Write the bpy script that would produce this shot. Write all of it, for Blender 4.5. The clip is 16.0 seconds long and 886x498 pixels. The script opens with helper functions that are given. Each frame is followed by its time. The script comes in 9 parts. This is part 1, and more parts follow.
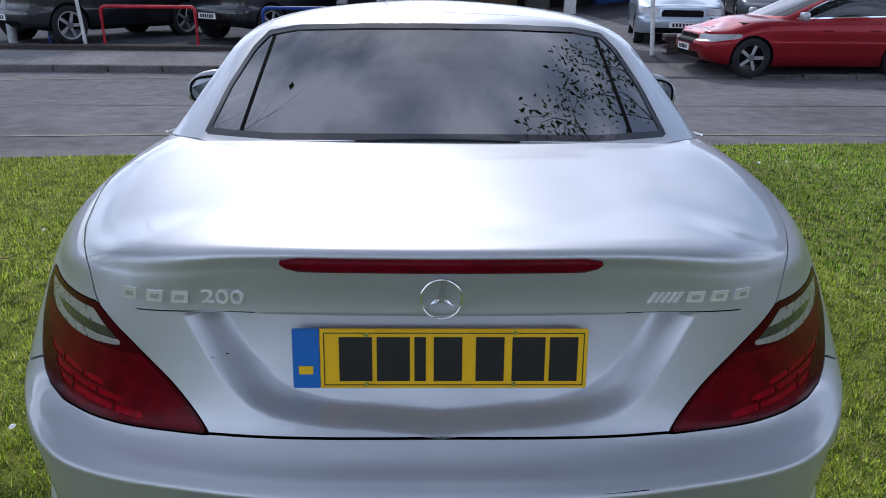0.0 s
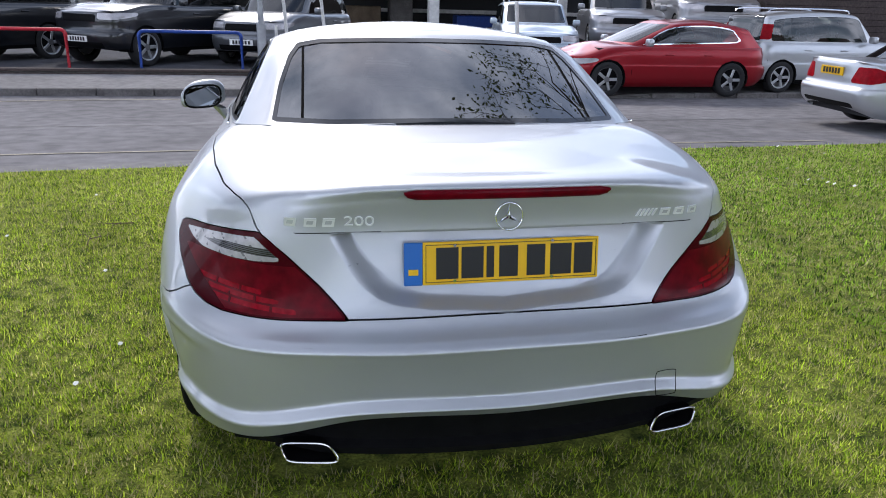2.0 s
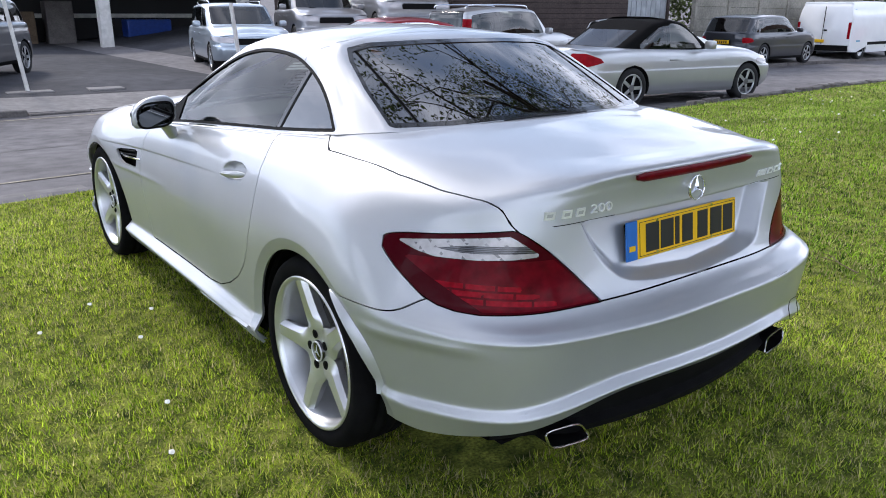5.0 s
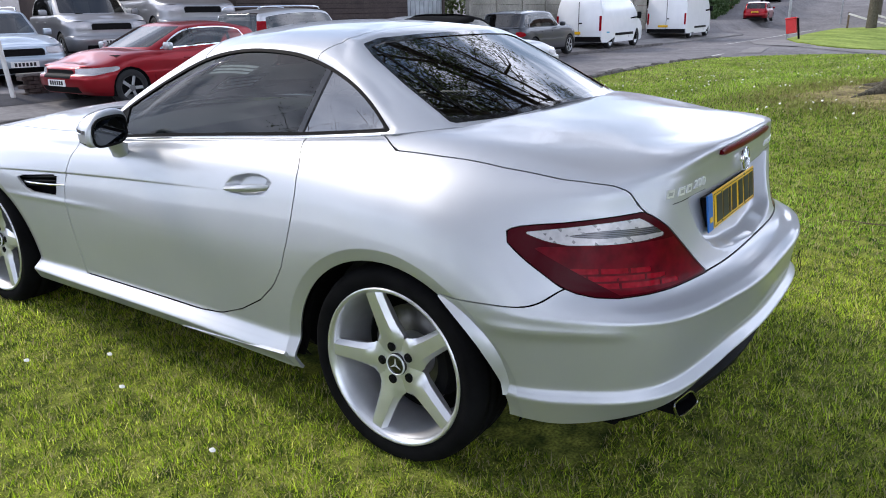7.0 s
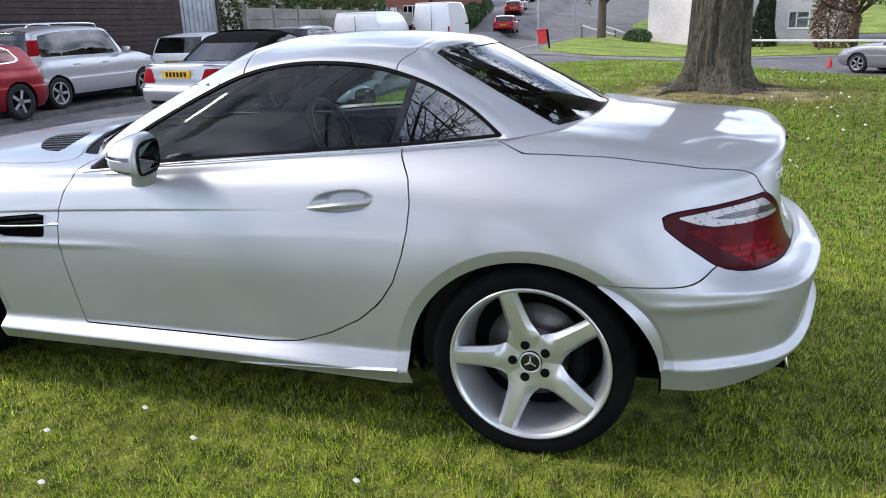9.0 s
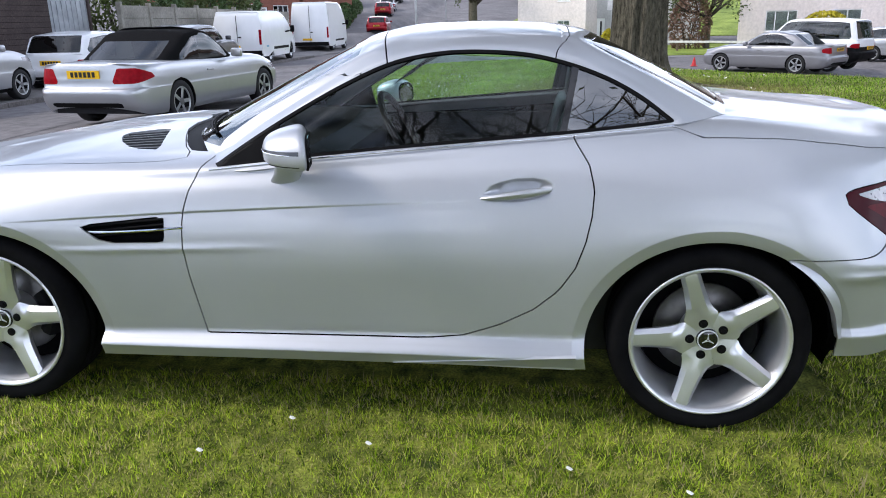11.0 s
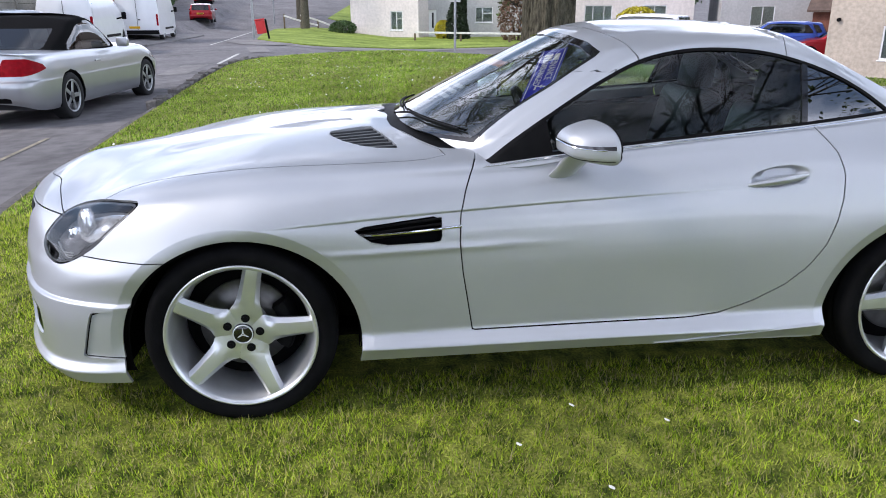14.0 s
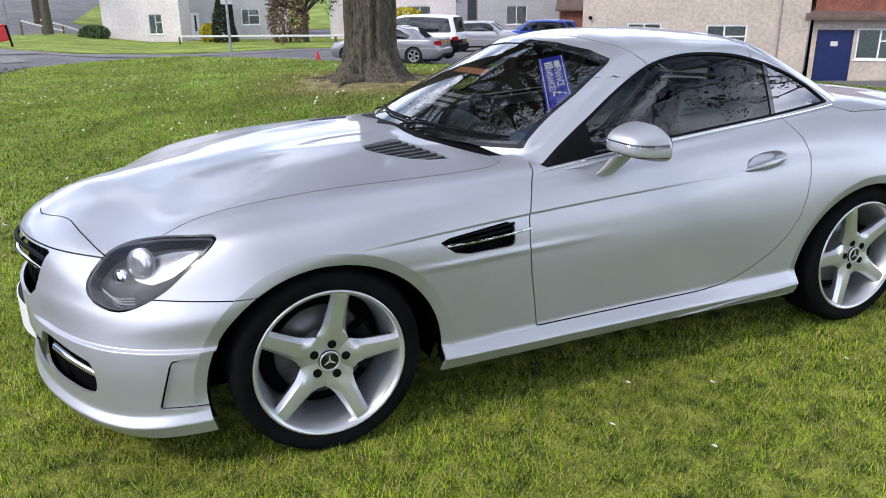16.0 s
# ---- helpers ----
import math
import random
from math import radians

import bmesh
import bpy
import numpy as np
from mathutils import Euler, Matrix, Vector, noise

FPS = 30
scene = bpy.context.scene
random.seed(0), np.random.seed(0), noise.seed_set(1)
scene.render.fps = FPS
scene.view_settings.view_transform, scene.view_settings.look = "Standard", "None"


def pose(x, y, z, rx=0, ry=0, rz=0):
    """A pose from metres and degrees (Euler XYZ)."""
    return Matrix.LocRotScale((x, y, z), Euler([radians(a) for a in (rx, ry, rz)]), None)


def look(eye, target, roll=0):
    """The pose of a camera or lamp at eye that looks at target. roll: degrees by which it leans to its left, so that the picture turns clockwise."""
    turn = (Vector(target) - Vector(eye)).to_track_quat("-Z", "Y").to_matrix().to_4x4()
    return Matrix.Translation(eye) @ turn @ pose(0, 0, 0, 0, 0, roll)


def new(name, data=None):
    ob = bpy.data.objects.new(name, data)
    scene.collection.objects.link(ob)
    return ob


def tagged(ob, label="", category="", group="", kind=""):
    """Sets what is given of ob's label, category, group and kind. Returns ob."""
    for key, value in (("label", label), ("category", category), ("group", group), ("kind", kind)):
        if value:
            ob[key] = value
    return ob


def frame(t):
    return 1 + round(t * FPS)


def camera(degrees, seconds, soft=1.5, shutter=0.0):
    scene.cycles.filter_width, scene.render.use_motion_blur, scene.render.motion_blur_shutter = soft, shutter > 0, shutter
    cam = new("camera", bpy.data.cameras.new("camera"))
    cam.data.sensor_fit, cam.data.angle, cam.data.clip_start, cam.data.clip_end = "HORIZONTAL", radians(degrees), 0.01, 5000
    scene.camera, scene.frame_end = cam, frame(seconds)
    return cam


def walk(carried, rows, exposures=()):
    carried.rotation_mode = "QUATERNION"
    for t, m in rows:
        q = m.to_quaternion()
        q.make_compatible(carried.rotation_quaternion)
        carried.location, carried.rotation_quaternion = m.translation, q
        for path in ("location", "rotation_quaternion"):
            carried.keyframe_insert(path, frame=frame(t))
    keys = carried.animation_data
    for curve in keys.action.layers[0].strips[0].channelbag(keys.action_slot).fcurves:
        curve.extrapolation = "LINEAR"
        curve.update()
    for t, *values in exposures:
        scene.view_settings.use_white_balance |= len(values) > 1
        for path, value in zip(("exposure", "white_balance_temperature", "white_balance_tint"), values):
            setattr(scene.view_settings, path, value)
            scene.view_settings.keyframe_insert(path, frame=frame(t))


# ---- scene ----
cam = camera(61.3, 16.0, 1.0)
METRES, EYE, TILT, LEAN, TURN = 7.578, 1.37, 0.0, 0.0, -1.33
X0, Y0 = -0.025, -1.878
ROWS = [
    (0.0, 0.0, 0.0, 0.0, 0.22, -20.2, -0.6),
    (0.5, -0.0127, -0.0303, -0.0029, -1.9, -19.3, -0.52),
    (1.0, -0.0265, -0.052, -0.0033, -4.53, -18.32, -0.94),
    (1.5, -0.0431, -0.0694, -0.0039, -7.36, -18.08, -1.44),
    (2.0, -0.0663, -0.0783, -0.0015, -10.43, -18.14, -1.49),
    (2.5, -0.1019, -0.0762, -0.0023, -13.86, -17.97, -1.13),
    (3.0, -0.1296, -0.0689, -0.004, -17.94, -17.63, -0.72),
    (3.5, -0.1571, -0.0546, -0.0041, -22.91, -17.54, -0.4),
    (4.0, -0.1887, -0.0431, -0.003, -27.93, -17.57, -0.25),
    (6.5, -0.298, 0.0431, -0.0068, -47.88, -17.83, 0.3),
    (7.0, -0.3175, 0.0694, -0.0073, -53.5, -17.74, 0.94),
    (7.5, -0.3328, 0.0967, -0.0051, -58.62, -17.42, 1.39),
    (8.0, -0.3514, 0.127, -0.0062, -63.45, -17.24, 1.55),
    (8.5, -0.3715, 0.1577, -0.0064, -67.85, -17.13, 1.52),
    (11.0, -0.4153, 0.3115, -0.0093, -81.82, -17.21, 1.15),
    (11.5, -0.421, 0.3428, -0.0084, -83.29, -17.26, 0.56),
    (12.0, -0.4287, 0.3778, -0.0084, -84.62, -17.4, 0.2),
    (12.5, -0.4327, 0.4072, -0.0093, -86.18, -17.3, 0.16),
    (13.0, -0.4312, 0.4377, -0.0085, -88.18, -17.26, 0.24),
    (13.5, -0.4305, 0.4684, -0.0062, -91.1, -17.66, 0.32),
    (14.0, -0.4292, 0.5066, -0.0037, -95.43, -18.07, 0.14),
    (14.5, -0.423, 0.5371, -0.0011, -100.42, -18.27, -0.11),
    (15.0, -0.4149, 0.5667, 0.0016, -105.21, -18.13, -0.23),
    (15.5, -0.4097, 0.5973, 0.002, -109.31, -18.05, -0.02),
    (16.0, -0.4053, 0.6333, 0.0028, -113.21, -18.14, 0.56),
]
walk(cam, [(t, pose(X0, Y0, EYE, TILT, LEAN, TURN) @ pose(METRES * x, METRES * y, METRES * z, 90 + pitch, roll, yaw)) for t, x, y, z, yaw, pitch, roll in ROWS], [(0.0, -0.18, 5980, 13), (1.0, 0.10, 6180, 13), (2.0, 0.34, 6400, 13), (4.0, 0.45, 6450, 13), (7.5, 0.44, 6480, 13), (11.0, 0.46, 6450, 13), (13.5, 0.48, 6450, 14), (16.0, 0.42, 6450, 14)])

# ---- sky and sun ----
SUN_ELEV, SUN_AZ = 42.0, -9.0   # degrees above the horizon; degrees from +y towards +x
world = bpy.data.worlds.new("sky")
scene.world = world
world.use_nodes = True
wn, wl = world.node_tree.nodes, world.node_tree.links
wn.clear()
w_out = wn.new("ShaderNodeOutputWorld")
w_bg = wn.new("ShaderNodeBackground")
w_sky = wn.new("ShaderNodeTexSky")
w_sky.sky_type = "NISHITA"
w_sky.sun_disc = False
w_sky.sun_elevation, w_sky.sun_rotation = radians(SUN_ELEV), radians(SUN_AZ)
w_co = wn.new("ShaderNodeTexCoord")
w_map = wn.new("ShaderNodeMapping")
w_map.inputs["Scale"].default_value = (1.0, 1.0, 2.2)
w_noise = wn.new("ShaderNodeTexNoise")
w_noise.inputs["Scale"].default_value = 2.3
w_noise.inputs["Detail"].default_value = 7
w_noise.inputs["Roughness"].default_value = 0.58
w_ramp = wn.new("ShaderNodeValToRGB")
w_ramp.color_ramp.elements[0].position, w_ramp.color_ramp.elements[0].color = 0.36, (0, 0, 0, 1)
w_ramp.color_ramp.elements[1].position, w_ramp.color_ramp.elements[1].color = 0.58, (1, 1, 1, 1)
w_noise2 = wn.new("ShaderNodeTexNoise")
w_noise2.inputs["Scale"].default_value = 4.5
w_noise2.inputs["Detail"].default_value = 6
w_cloud = wn.new("ShaderNodeValToRGB")
w_cloud.color_ramp.elements[0].position, w_cloud.color_ramp.elements[0].color = 0.39, (4.6, 5.5, 7.2, 1)
w_cloud.color_ramp.elements[1].position, w_cloud.color_ramp.elements[1].color = 0.61, (12.0, 12.9, 15.2, 1)
w_mix = wn.new("ShaderNodeMix")
w_mix.data_type = "RGBA"
wl.new(w_co.outputs["Generated"], w_map.inputs["Vector"])
wl.new(w_map.outputs["Vector"], w_noise.inputs["Vector"])
wl.new(w_map.outputs["Vector"], w_noise2.inputs["Vector"])
wl.new(w_noise.outputs["Fac"], w_ramp.inputs["Fac"])
wl.new(w_noise2.outputs["Fac"], w_cloud.inputs["Fac"])
wl.new(w_ramp.outputs["Color"], w_mix.inputs["Factor"])
wl.new(w_sky.outputs["Color"], w_mix.inputs["A"])
w_dot = wn.new("ShaderNodeVectorMath")
w_dot.operation = "DOT_PRODUCT"
w_dot.inputs[1].default_value = (math.sin(radians(SUN_AZ)) * math.cos(radians(SUN_ELEV)), math.cos(radians(SUN_AZ)) * math.cos(radians(SUN_ELEV)), math.sin(radians(SUN_ELEV)))
wl.new(w_co.outputs["Generated"], w_dot.inputs[0])
w_glow = wn.new("ShaderNodeMapRange")          # clouds that face the sun are brighter than those before it
w_glow.interpolation_type = "SMOOTHSTEP"
w_glow.inputs["From Min"].default_value, w_glow.inputs["From Max"].default_value = -0.3, 0.9
w_glow.inputs["To Min"].default_value, w_glow.inputs["To Max"].default_value = 1.20, 1.02
wl.new(w_dot.outputs["Value"], w_glow.inputs["Value"])
w_sep = wn.new("ShaderNodeSeparateXYZ")
wl.new(w_co.outputs["Generated"], w_sep.inputs["Vector"])
w_thin = wn.new("ShaderNodeMapRange")          # the cloud thins towards the zenith
w_thin.interpolation_type = "SMOOTHSTEP"
w_thin.inputs["From Min"].default_value, w_thin.inputs["From Max"].default_value = 0.10, 0.90
w_thin.inputs["To Min"].default_value, w_thin.inputs["To Max"].default_value = 1.22, 0.50
wl.new(w_sep.outputs["Z"], w_thin.inputs["Value"])
w_both = wn.new("ShaderNodeMath")
w_both.operation = "MULTIPLY"
wl.new(w_glow.outputs["Result"], w_both.inputs[0])
wl.new(w_thin.outputs["Result"], w_both.inputs[1])
w_lit = wn.new("ShaderNodeVectorMath")
w_lit.operation = "SCALE"
wl.new(w_cloud.outputs["Color"], w_lit.inputs[0])
wl.new(w_both.outputs["Value"], w_lit.inputs["Scale"])
wl.new(w_lit.outputs["Vector"], w_mix.inputs["B"])
wl.new(w_mix.outputs["Result"], w_bg.inputs["Color"])
w_bg.inputs["Strength"].default_value = 0.165
wl.new(w_bg.outputs["Background"], w_out.inputs["Surface"])
sun_data = bpy.data.lights.new("sun", "SUN")
sun_data.energy, sun_data.angle, sun_data.color = 1.95, radians(10), (1.0, 0.945, 0.87)
sun = new("sun", sun_data)
sun.matrix_world = look((0, 0, 0), (-math.sin(radians(SUN_AZ)) * math.cos(radians(SUN_ELEV)), -math.cos(radians(SUN_AZ)) * math.cos(radians(SUN_ELEV)), -math.sin(radians(SUN_ELEV))))
sun.location = (20, 30, 40)

# ---- materials ----
def mat(name, color, rough=0.5, metal=0.0, coat=0.0, spec=0.5, var=0.0, scale=8.0, bump=0.0, bump_scale=60.0, trans=0.0, ior=1.45, var2=0.0, hue=None, sheen=0.0):
    """A principled material, its colour varied at two scales and by object, with fine relief."""
    m = bpy.data.materials.new(name)
    m.use_nodes = True
    n, l = m.node_tree.nodes, m.node_tree.links
    b = n["Principled BSDF"]
    b.inputs["Base Color"].default_value = (*color, 1)
    b.inputs["Roughness"].default_value, b.inputs["Metallic"].default_value = rough, metal
    b.inputs["Coat Weight"].default_value, b.inputs["Coat Roughness"].default_value = coat, 0.03
    b.inputs["Specular IOR Level"].default_value = spec
    b.inputs["Transmission Weight"].default_value, b.inputs["IOR"].default_value = trans, ior
    co = n.new("ShaderNodeTexCoord")
    if var or var2:
        last = None
        for amount, sc, det in ((var, scale, 5), (var2, scale * 9, 3)):
            if not amount:
                continue
            tex = n.new("ShaderNodeTexNoise")
            tex.inputs["Scale"].default_value, tex.inputs["Detail"].default_value = sc, det
            l.new(co.outputs["Object"], tex.inputs["Vector"])
            mix = n.new("ShaderNodeMix")
            mix.data_type = "RGBA"
            dark = [c * (1 - amount) for c in color]
            light = [min(1, c * (1 + amount)) for c in (hue or color)]
            if last is None:
                mix.inputs["A"].default_value, mix.inputs["B"].default_value = (*dark, 1), (*light, 1)
                ramp = n.new("ShaderNodeMapRange")
                ramp.inputs["From Min"].default_value, ramp.inputs["From Max"].default_value = 0.3, 0.7
                l.new(tex.outputs["Fac"], ramp.inputs["Value"])
                l.new(ramp.outputs["Result"], mix.inputs["Factor"])
            else:
                mix.blend_type = "MULTIPLY"
                ramp = n.new("ShaderNodeMapRange")
                ramp.inputs["From Min"].default_value, ramp.inputs["From Max"].default_value = 0.3, 0.7
                ramp.inputs["To Min"].default_value, ramp.inputs["To Max"].default_value = 1 - amount, 1 + amount
                l.new(tex.outputs["Fac"], ramp.inputs["Value"])
                mix.inputs["Factor"].default_value = 1
                l.new(last, mix.inputs["A"])
                l.new(ramp.outputs["Result"], mix.inputs["B"])
            last = mix.outputs["Result"]
        l.new(last, b.inputs["Base Color"])
    if bump:
        tex = n.new("ShaderNodeTexNoise")
        tex.inputs["Scale"].default_value, tex.inputs["Detail"].default_value = bump_scale, 4
        l.new(co.outputs["Object"], tex.inputs["Vector"])
        bm_ = n.new("ShaderNodeBump")
        bm_.inputs["Strength"].default_value, bm_.inputs["Distance"].default_value = bump, 0.01
        l.new(tex.outputs["Fac"], bm_.inputs["Height"])
        l.new(bm_.outputs["Normal"], b.inputs["Normal"])
    return m


def paint(name, color, metal=0.0, rough=0.35, coat_ior=1.5):
    """Car paint: a flake or solid base under a clear coat with a little dust."""
    m = mat(name, color, rough, metal, 0.75, 0.5, var=0.03, scale=3.0)
    n, l = m.node_tree.nodes, m.node_tree.links
    b = n["Principled BSDF"]
    b.inputs["Coat IOR"].default_value = coat_ior
    co = n.new("ShaderNodeTexCoord")
    tex = n.new("ShaderNodeTexNoise")
    tex.inputs["Scale"].default_value, tex.inputs["Detail"].default_value = 2.5, 6
    l.new(co.outputs["Object"], tex.inputs["Vector"])
    rg = n.new("ShaderNodeMapRange")
    rg.inputs["From Min"].default_value, rg.inputs["From Max"].default_value = 0.3, 0.7
    rg.inputs["To Min"].default_value, rg.inputs["To Max"].default_value = 0.03, 0.10
    l.new(tex.outputs["Fac"], rg.inputs["Value"])
    l.new(rg.outputs["Result"], b.inputs["Coat Roughness"])
    return m


def glass(name, tint, opacity):
    """Car glass: a clear sheet that mirrors by its Fresnel and lets tinted light through."""
    m = bpy.data.materials.new(name)
    m.use_nodes = True
    n, l = m.node_tree.nodes, m.node_tree.links
    n.clear()
    out = n.new("ShaderNodeOutputMaterial")
    tr = n.new("ShaderNodeBsdfTransparent")
    tr.inputs["Color"].default_value = (*tint, 1)
    gl = n.new("ShaderNodeBsdfGlossy")
    gl.inputs["Roughness"].default_value = 0.0
    fr = n.new("ShaderNodeFresnel")
    fr.inputs["IOR"].default_value = 1.0 + opacity
    mx = n.new("ShaderNodeMixShader")
    l.new(fr.outputs["Fac"], mx.inputs["Fac"])
    l.new(tr.outputs["BSDF"], mx.inputs[1])
    l.new(gl.outputs["BSDF"], mx.inputs[2])
    l.new(mx.outputs["Shader"], out.inputs["Surface"])
    return m


SILVER = paint("silver_paint", (0.460, 0.474, 0.498), 0.72, 0.47, 1.45)
# Near-black: the shade in gaps and hollows is put into this colour.
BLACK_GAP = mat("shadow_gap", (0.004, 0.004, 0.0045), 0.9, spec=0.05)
BLACK_TRIM = mat("black_trim", (0.006, 0.006, 0.0065), 0.55, spec=0.07, var=0.2, scale=20, bump=0.05, bump_scale=300)
RUBBER = mat("tyre_rubber", (0.0055, 0.0055, 0.006), 0.85, spec=0.05, var=0.35, scale=12, bump=0.12, bump_scale=180)
GLOSS_BLACK = mat("gloss_black", (0.008, 0.008, 0.009), 0.08, coat=0.5)
CHROME = mat("chrome", (0.82, 0.83, 0.85), 0.07, 1.0)
ALLOY = mat("alloy_silver", (0.60, 0.61, 0.63), 0.30, 0.75, coat=0.4, var=0.06, scale=9)
ALLOY_BARREL = mat("alloy_barrel", (0.52, 0.525, 0.54), 0.38, 0.7, var=0.1, scale=14)
BADGE = mat("badge_metal", (0.78, 0.79, 0.81), 0.28, 0.55, var=0.1, scale=40)
EMBLEM = mat("emblem_metal", (0.66, 0.67, 0.70), 0.35, 0.5)
STEEL = mat("brake_steel", (0.14, 0.135, 0.13), 0.4, 0.85, var=0.2, scale=30)
LAMP_RED = mat("lamp_red", (0.095, 0.0008, 0.005), 0.3, coat=0.06, spec=0.06, var=0.35, scale=26)
LAMP_BRIGHT = mat("lamp_bright_red", (0.22, 0.002, 0.009), 0.25, coat=0.06, spec=0.06, var=0.25, scale=60)
LAMP_DARKRED = mat("lamp_dark_red", (0.045, 0.0007, 0.0035), 0.25, coat=0.07, spec=0.06)
LAMP_CLEAR = mat("lamp_clear", (0.36, 0.345, 0.35), 0.25, 0.3, coat=0.4, var=0.12, scale=60)
LAMP_SMOKE = mat("lamp_smoke", (0.05, 0.05, 0.055), 0.15, 0.3, coat=0.5, var=0.3, scale=24)
RIBBED = mat("ribbed_lamp", (0.20, 0.20, 0.205), 0.22, 0.4, coat=0.6)
rb_n, rb_l = RIBBED.node_tree.nodes, RIBBED.node_tree.links
rb_co, rb_wave, rb_ramp = rb_n.new("ShaderNodeTexCoord"), rb_n.new("ShaderNodeTexWave"), rb_n.new("ShaderNodeValToRGB")
rb_wave.bands_direction = "Z"
rb_wave.inputs["Scale"].default_value, rb_wave.inputs["Distortion"].default_value = 70.0, 0.2
rb_ramp.color_ramp.elements[0].color, rb_ramp.color_ramp.elements[1].color = (0.012, 0.012, 0.014, 1), (0.10, 0.10, 0.11, 1)
rb_l.new(rb_co.outputs["Object"], rb_wave.inputs["Vector"])
rb_l.new(rb_wave.outputs["Color"], rb_ramp.inputs["Fac"])
rb_l.new(rb_ramp.outputs["Color"], RIBBED.node_tree.nodes["Principled BSDF"].inputs["Base Color"])
LAMP_GREY = mat("lamp_grey", (0.24, 0.235, 0.24), 0.25, 0.5, var=0.5, scale=16)
LAMP_HOUSING = mat("lamp_housing", (0.038, 0.038, 0.042), 0.3, 0.3, coat=0.3, var=0.5, scale=22)
LAMP_WING = mat("lamp_reflector", (0.72, 0.73, 0.75), 0.22, 0.75, var=0.12, scale=18)
EXHAUST = mat("exhaust_metal", (0.42, 0.41, 0.40), 0.16, 1.0, var=0.15, scale=30)
TINT = glass("tinted_glass", (0.10, 0.11, 0.11), 2.1)
CLEAR = glass("side_glass", (0.72, 0.87, 0.84), 0.55)
SCREEN = glass("screen_glass", (0.60, 0.68, 0.66), 1.5)
LENS = glass("lamp_lens", (0.88, 0.89, 0.90), 0.48)
INTERIOR = mat("interior_black", (0.020, 0.021, 0.022), 0.7, spec=0.2, var=0.2, scale=10)
LEATHER = mat("interior_leather", (0.035, 0.035, 0.038), 0.55, spec=0.3, var=0.2, scale=12, bump=0.1, bump_scale=120)
PLATE_YELLOW = mat("plate_yellow", (0.72, 0.42, 0.006), 0.35, var=0.06, scale=12)
PLATE_WHITE = mat("plate_white", (0.75, 0.75, 0.73), 0.35)
PLATE_BLUE = mat("plate_blue", (0.012, 0.12, 0.42), 0.35)
INK = mat("plate_ink", (0.01, 0.01, 0.012), 0.4)


# ---- mesh tools ----
def mesh_of(name, verts, faces, material, smooth=True, normals=None):
    me = bpy.data.meshes.new(name)
    me.from_pydata([tuple(map(float, v)) for v in verts], [], [tuple(map(int, f)) for f in faces])
    for m in material if isinstance(material, (list, tuple)) else (material,):
        me.materials.append(m)
    me.polygons.foreach_set("use_smooth", [smooth] * len(me.polygons))
    if normals is not None:
        me.normals_split_custom_set_from_vertices([tuple(map(float, n)) for n in normals])
    me.update()
    return me


def part(name, data, material, parent=None, label="", smooth=False, at=None):
    """Links a mesh or a bmesh as one object under a thing or part."""
    if isinstance(data, bmesh.types.BMesh):
        me = bpy.data.meshes.new(name)
        bmesh.ops.recalc_face_normals(data, faces=data.faces)
        data.to_mesh(me)
        data.free()
        for m in material if isinstance(material, (list, tuple)) else (material,):
            me.materials.append(m)
        me.polygons.foreach_set("use_smooth", [smooth] * len(me.polygons))
        if smooth:
            me.set_sharp_from_angle(angle=radians(40))
        data = me
    ob = new(name, data)
    if parent is not None:
        ob.parent = parent
    if at is not None:
        ob.matrix_local = at
    if label:
        tagged(ob, label)
    return ob


def thing(name, label, category, group="", m=None):
    ob = new(name)
    ob.empty_display_size = 0.2
    if m is not None:
        ob.matrix_world = m
    return tagged(ob, label, category, group)


def box(bm, x0, x1, y0, y1, z0, z1, bevel=0.0, m=None, segs=2):
    r = bmesh.ops.create_cube(bm, size=1)
    vs = r["verts"]
    bmesh.ops.scale(bm, vec=(x1 - x0, y1 - y0, z1 - z0), verts=vs)
    bmesh.ops.translate(bm, vec=((x0 + x1) / 2, (y0 + y1) / 2, (z0 + z1) / 2), verts=vs)
    if bevel:
        es = list({e for v in vs for e in v.link_edges})
        r = bmesh.ops.bevel(bm, geom=es, offset=bevel, segments=segs, affect="EDGES", profile=0.5)
        vs = list({v for f in r["faces"] for v in f.verts} | {v for v in vs if v.is_valid})
    if m is not None:
        bmesh.ops.transform(bm, matrix=m, verts=[v for v in vs if v.is_valid])
    return vs


def cyl(bm, a, b, r1, r2=None, n=12, caps=True):
    a, b = Vector(a), Vector(b)
    d = b - a
    m = Matrix.Translation((a + b) / 2) @ d.to_track_quat("Z", "Y").to_matrix().to_4x4()
    return bmesh.ops.create_cone(bm, cap_ends=caps, segments=n, radius1=r1, radius2=r1 if r2 is None else r2, depth=d.length, matrix=m)["verts"]


def lathe(profile, n=48, axis="x"):
    """A ring surface from (radius, along) pairs, turned round the x axis."""
    vs, fs = [], []
    k = len(profile)
    for i in range(n):
        a = 2 * math.pi * i / n
        for r, h in profile:
            vs.append((h, r * math.sin(a), r * math.cos(a)))
    for i in range(n):
        for j in range(k - 1):
            a, b = i * k + j, ((i + 1) % n) * k + j
            fs.append((a, a + 1, b + 1, b))
    return vs, fs


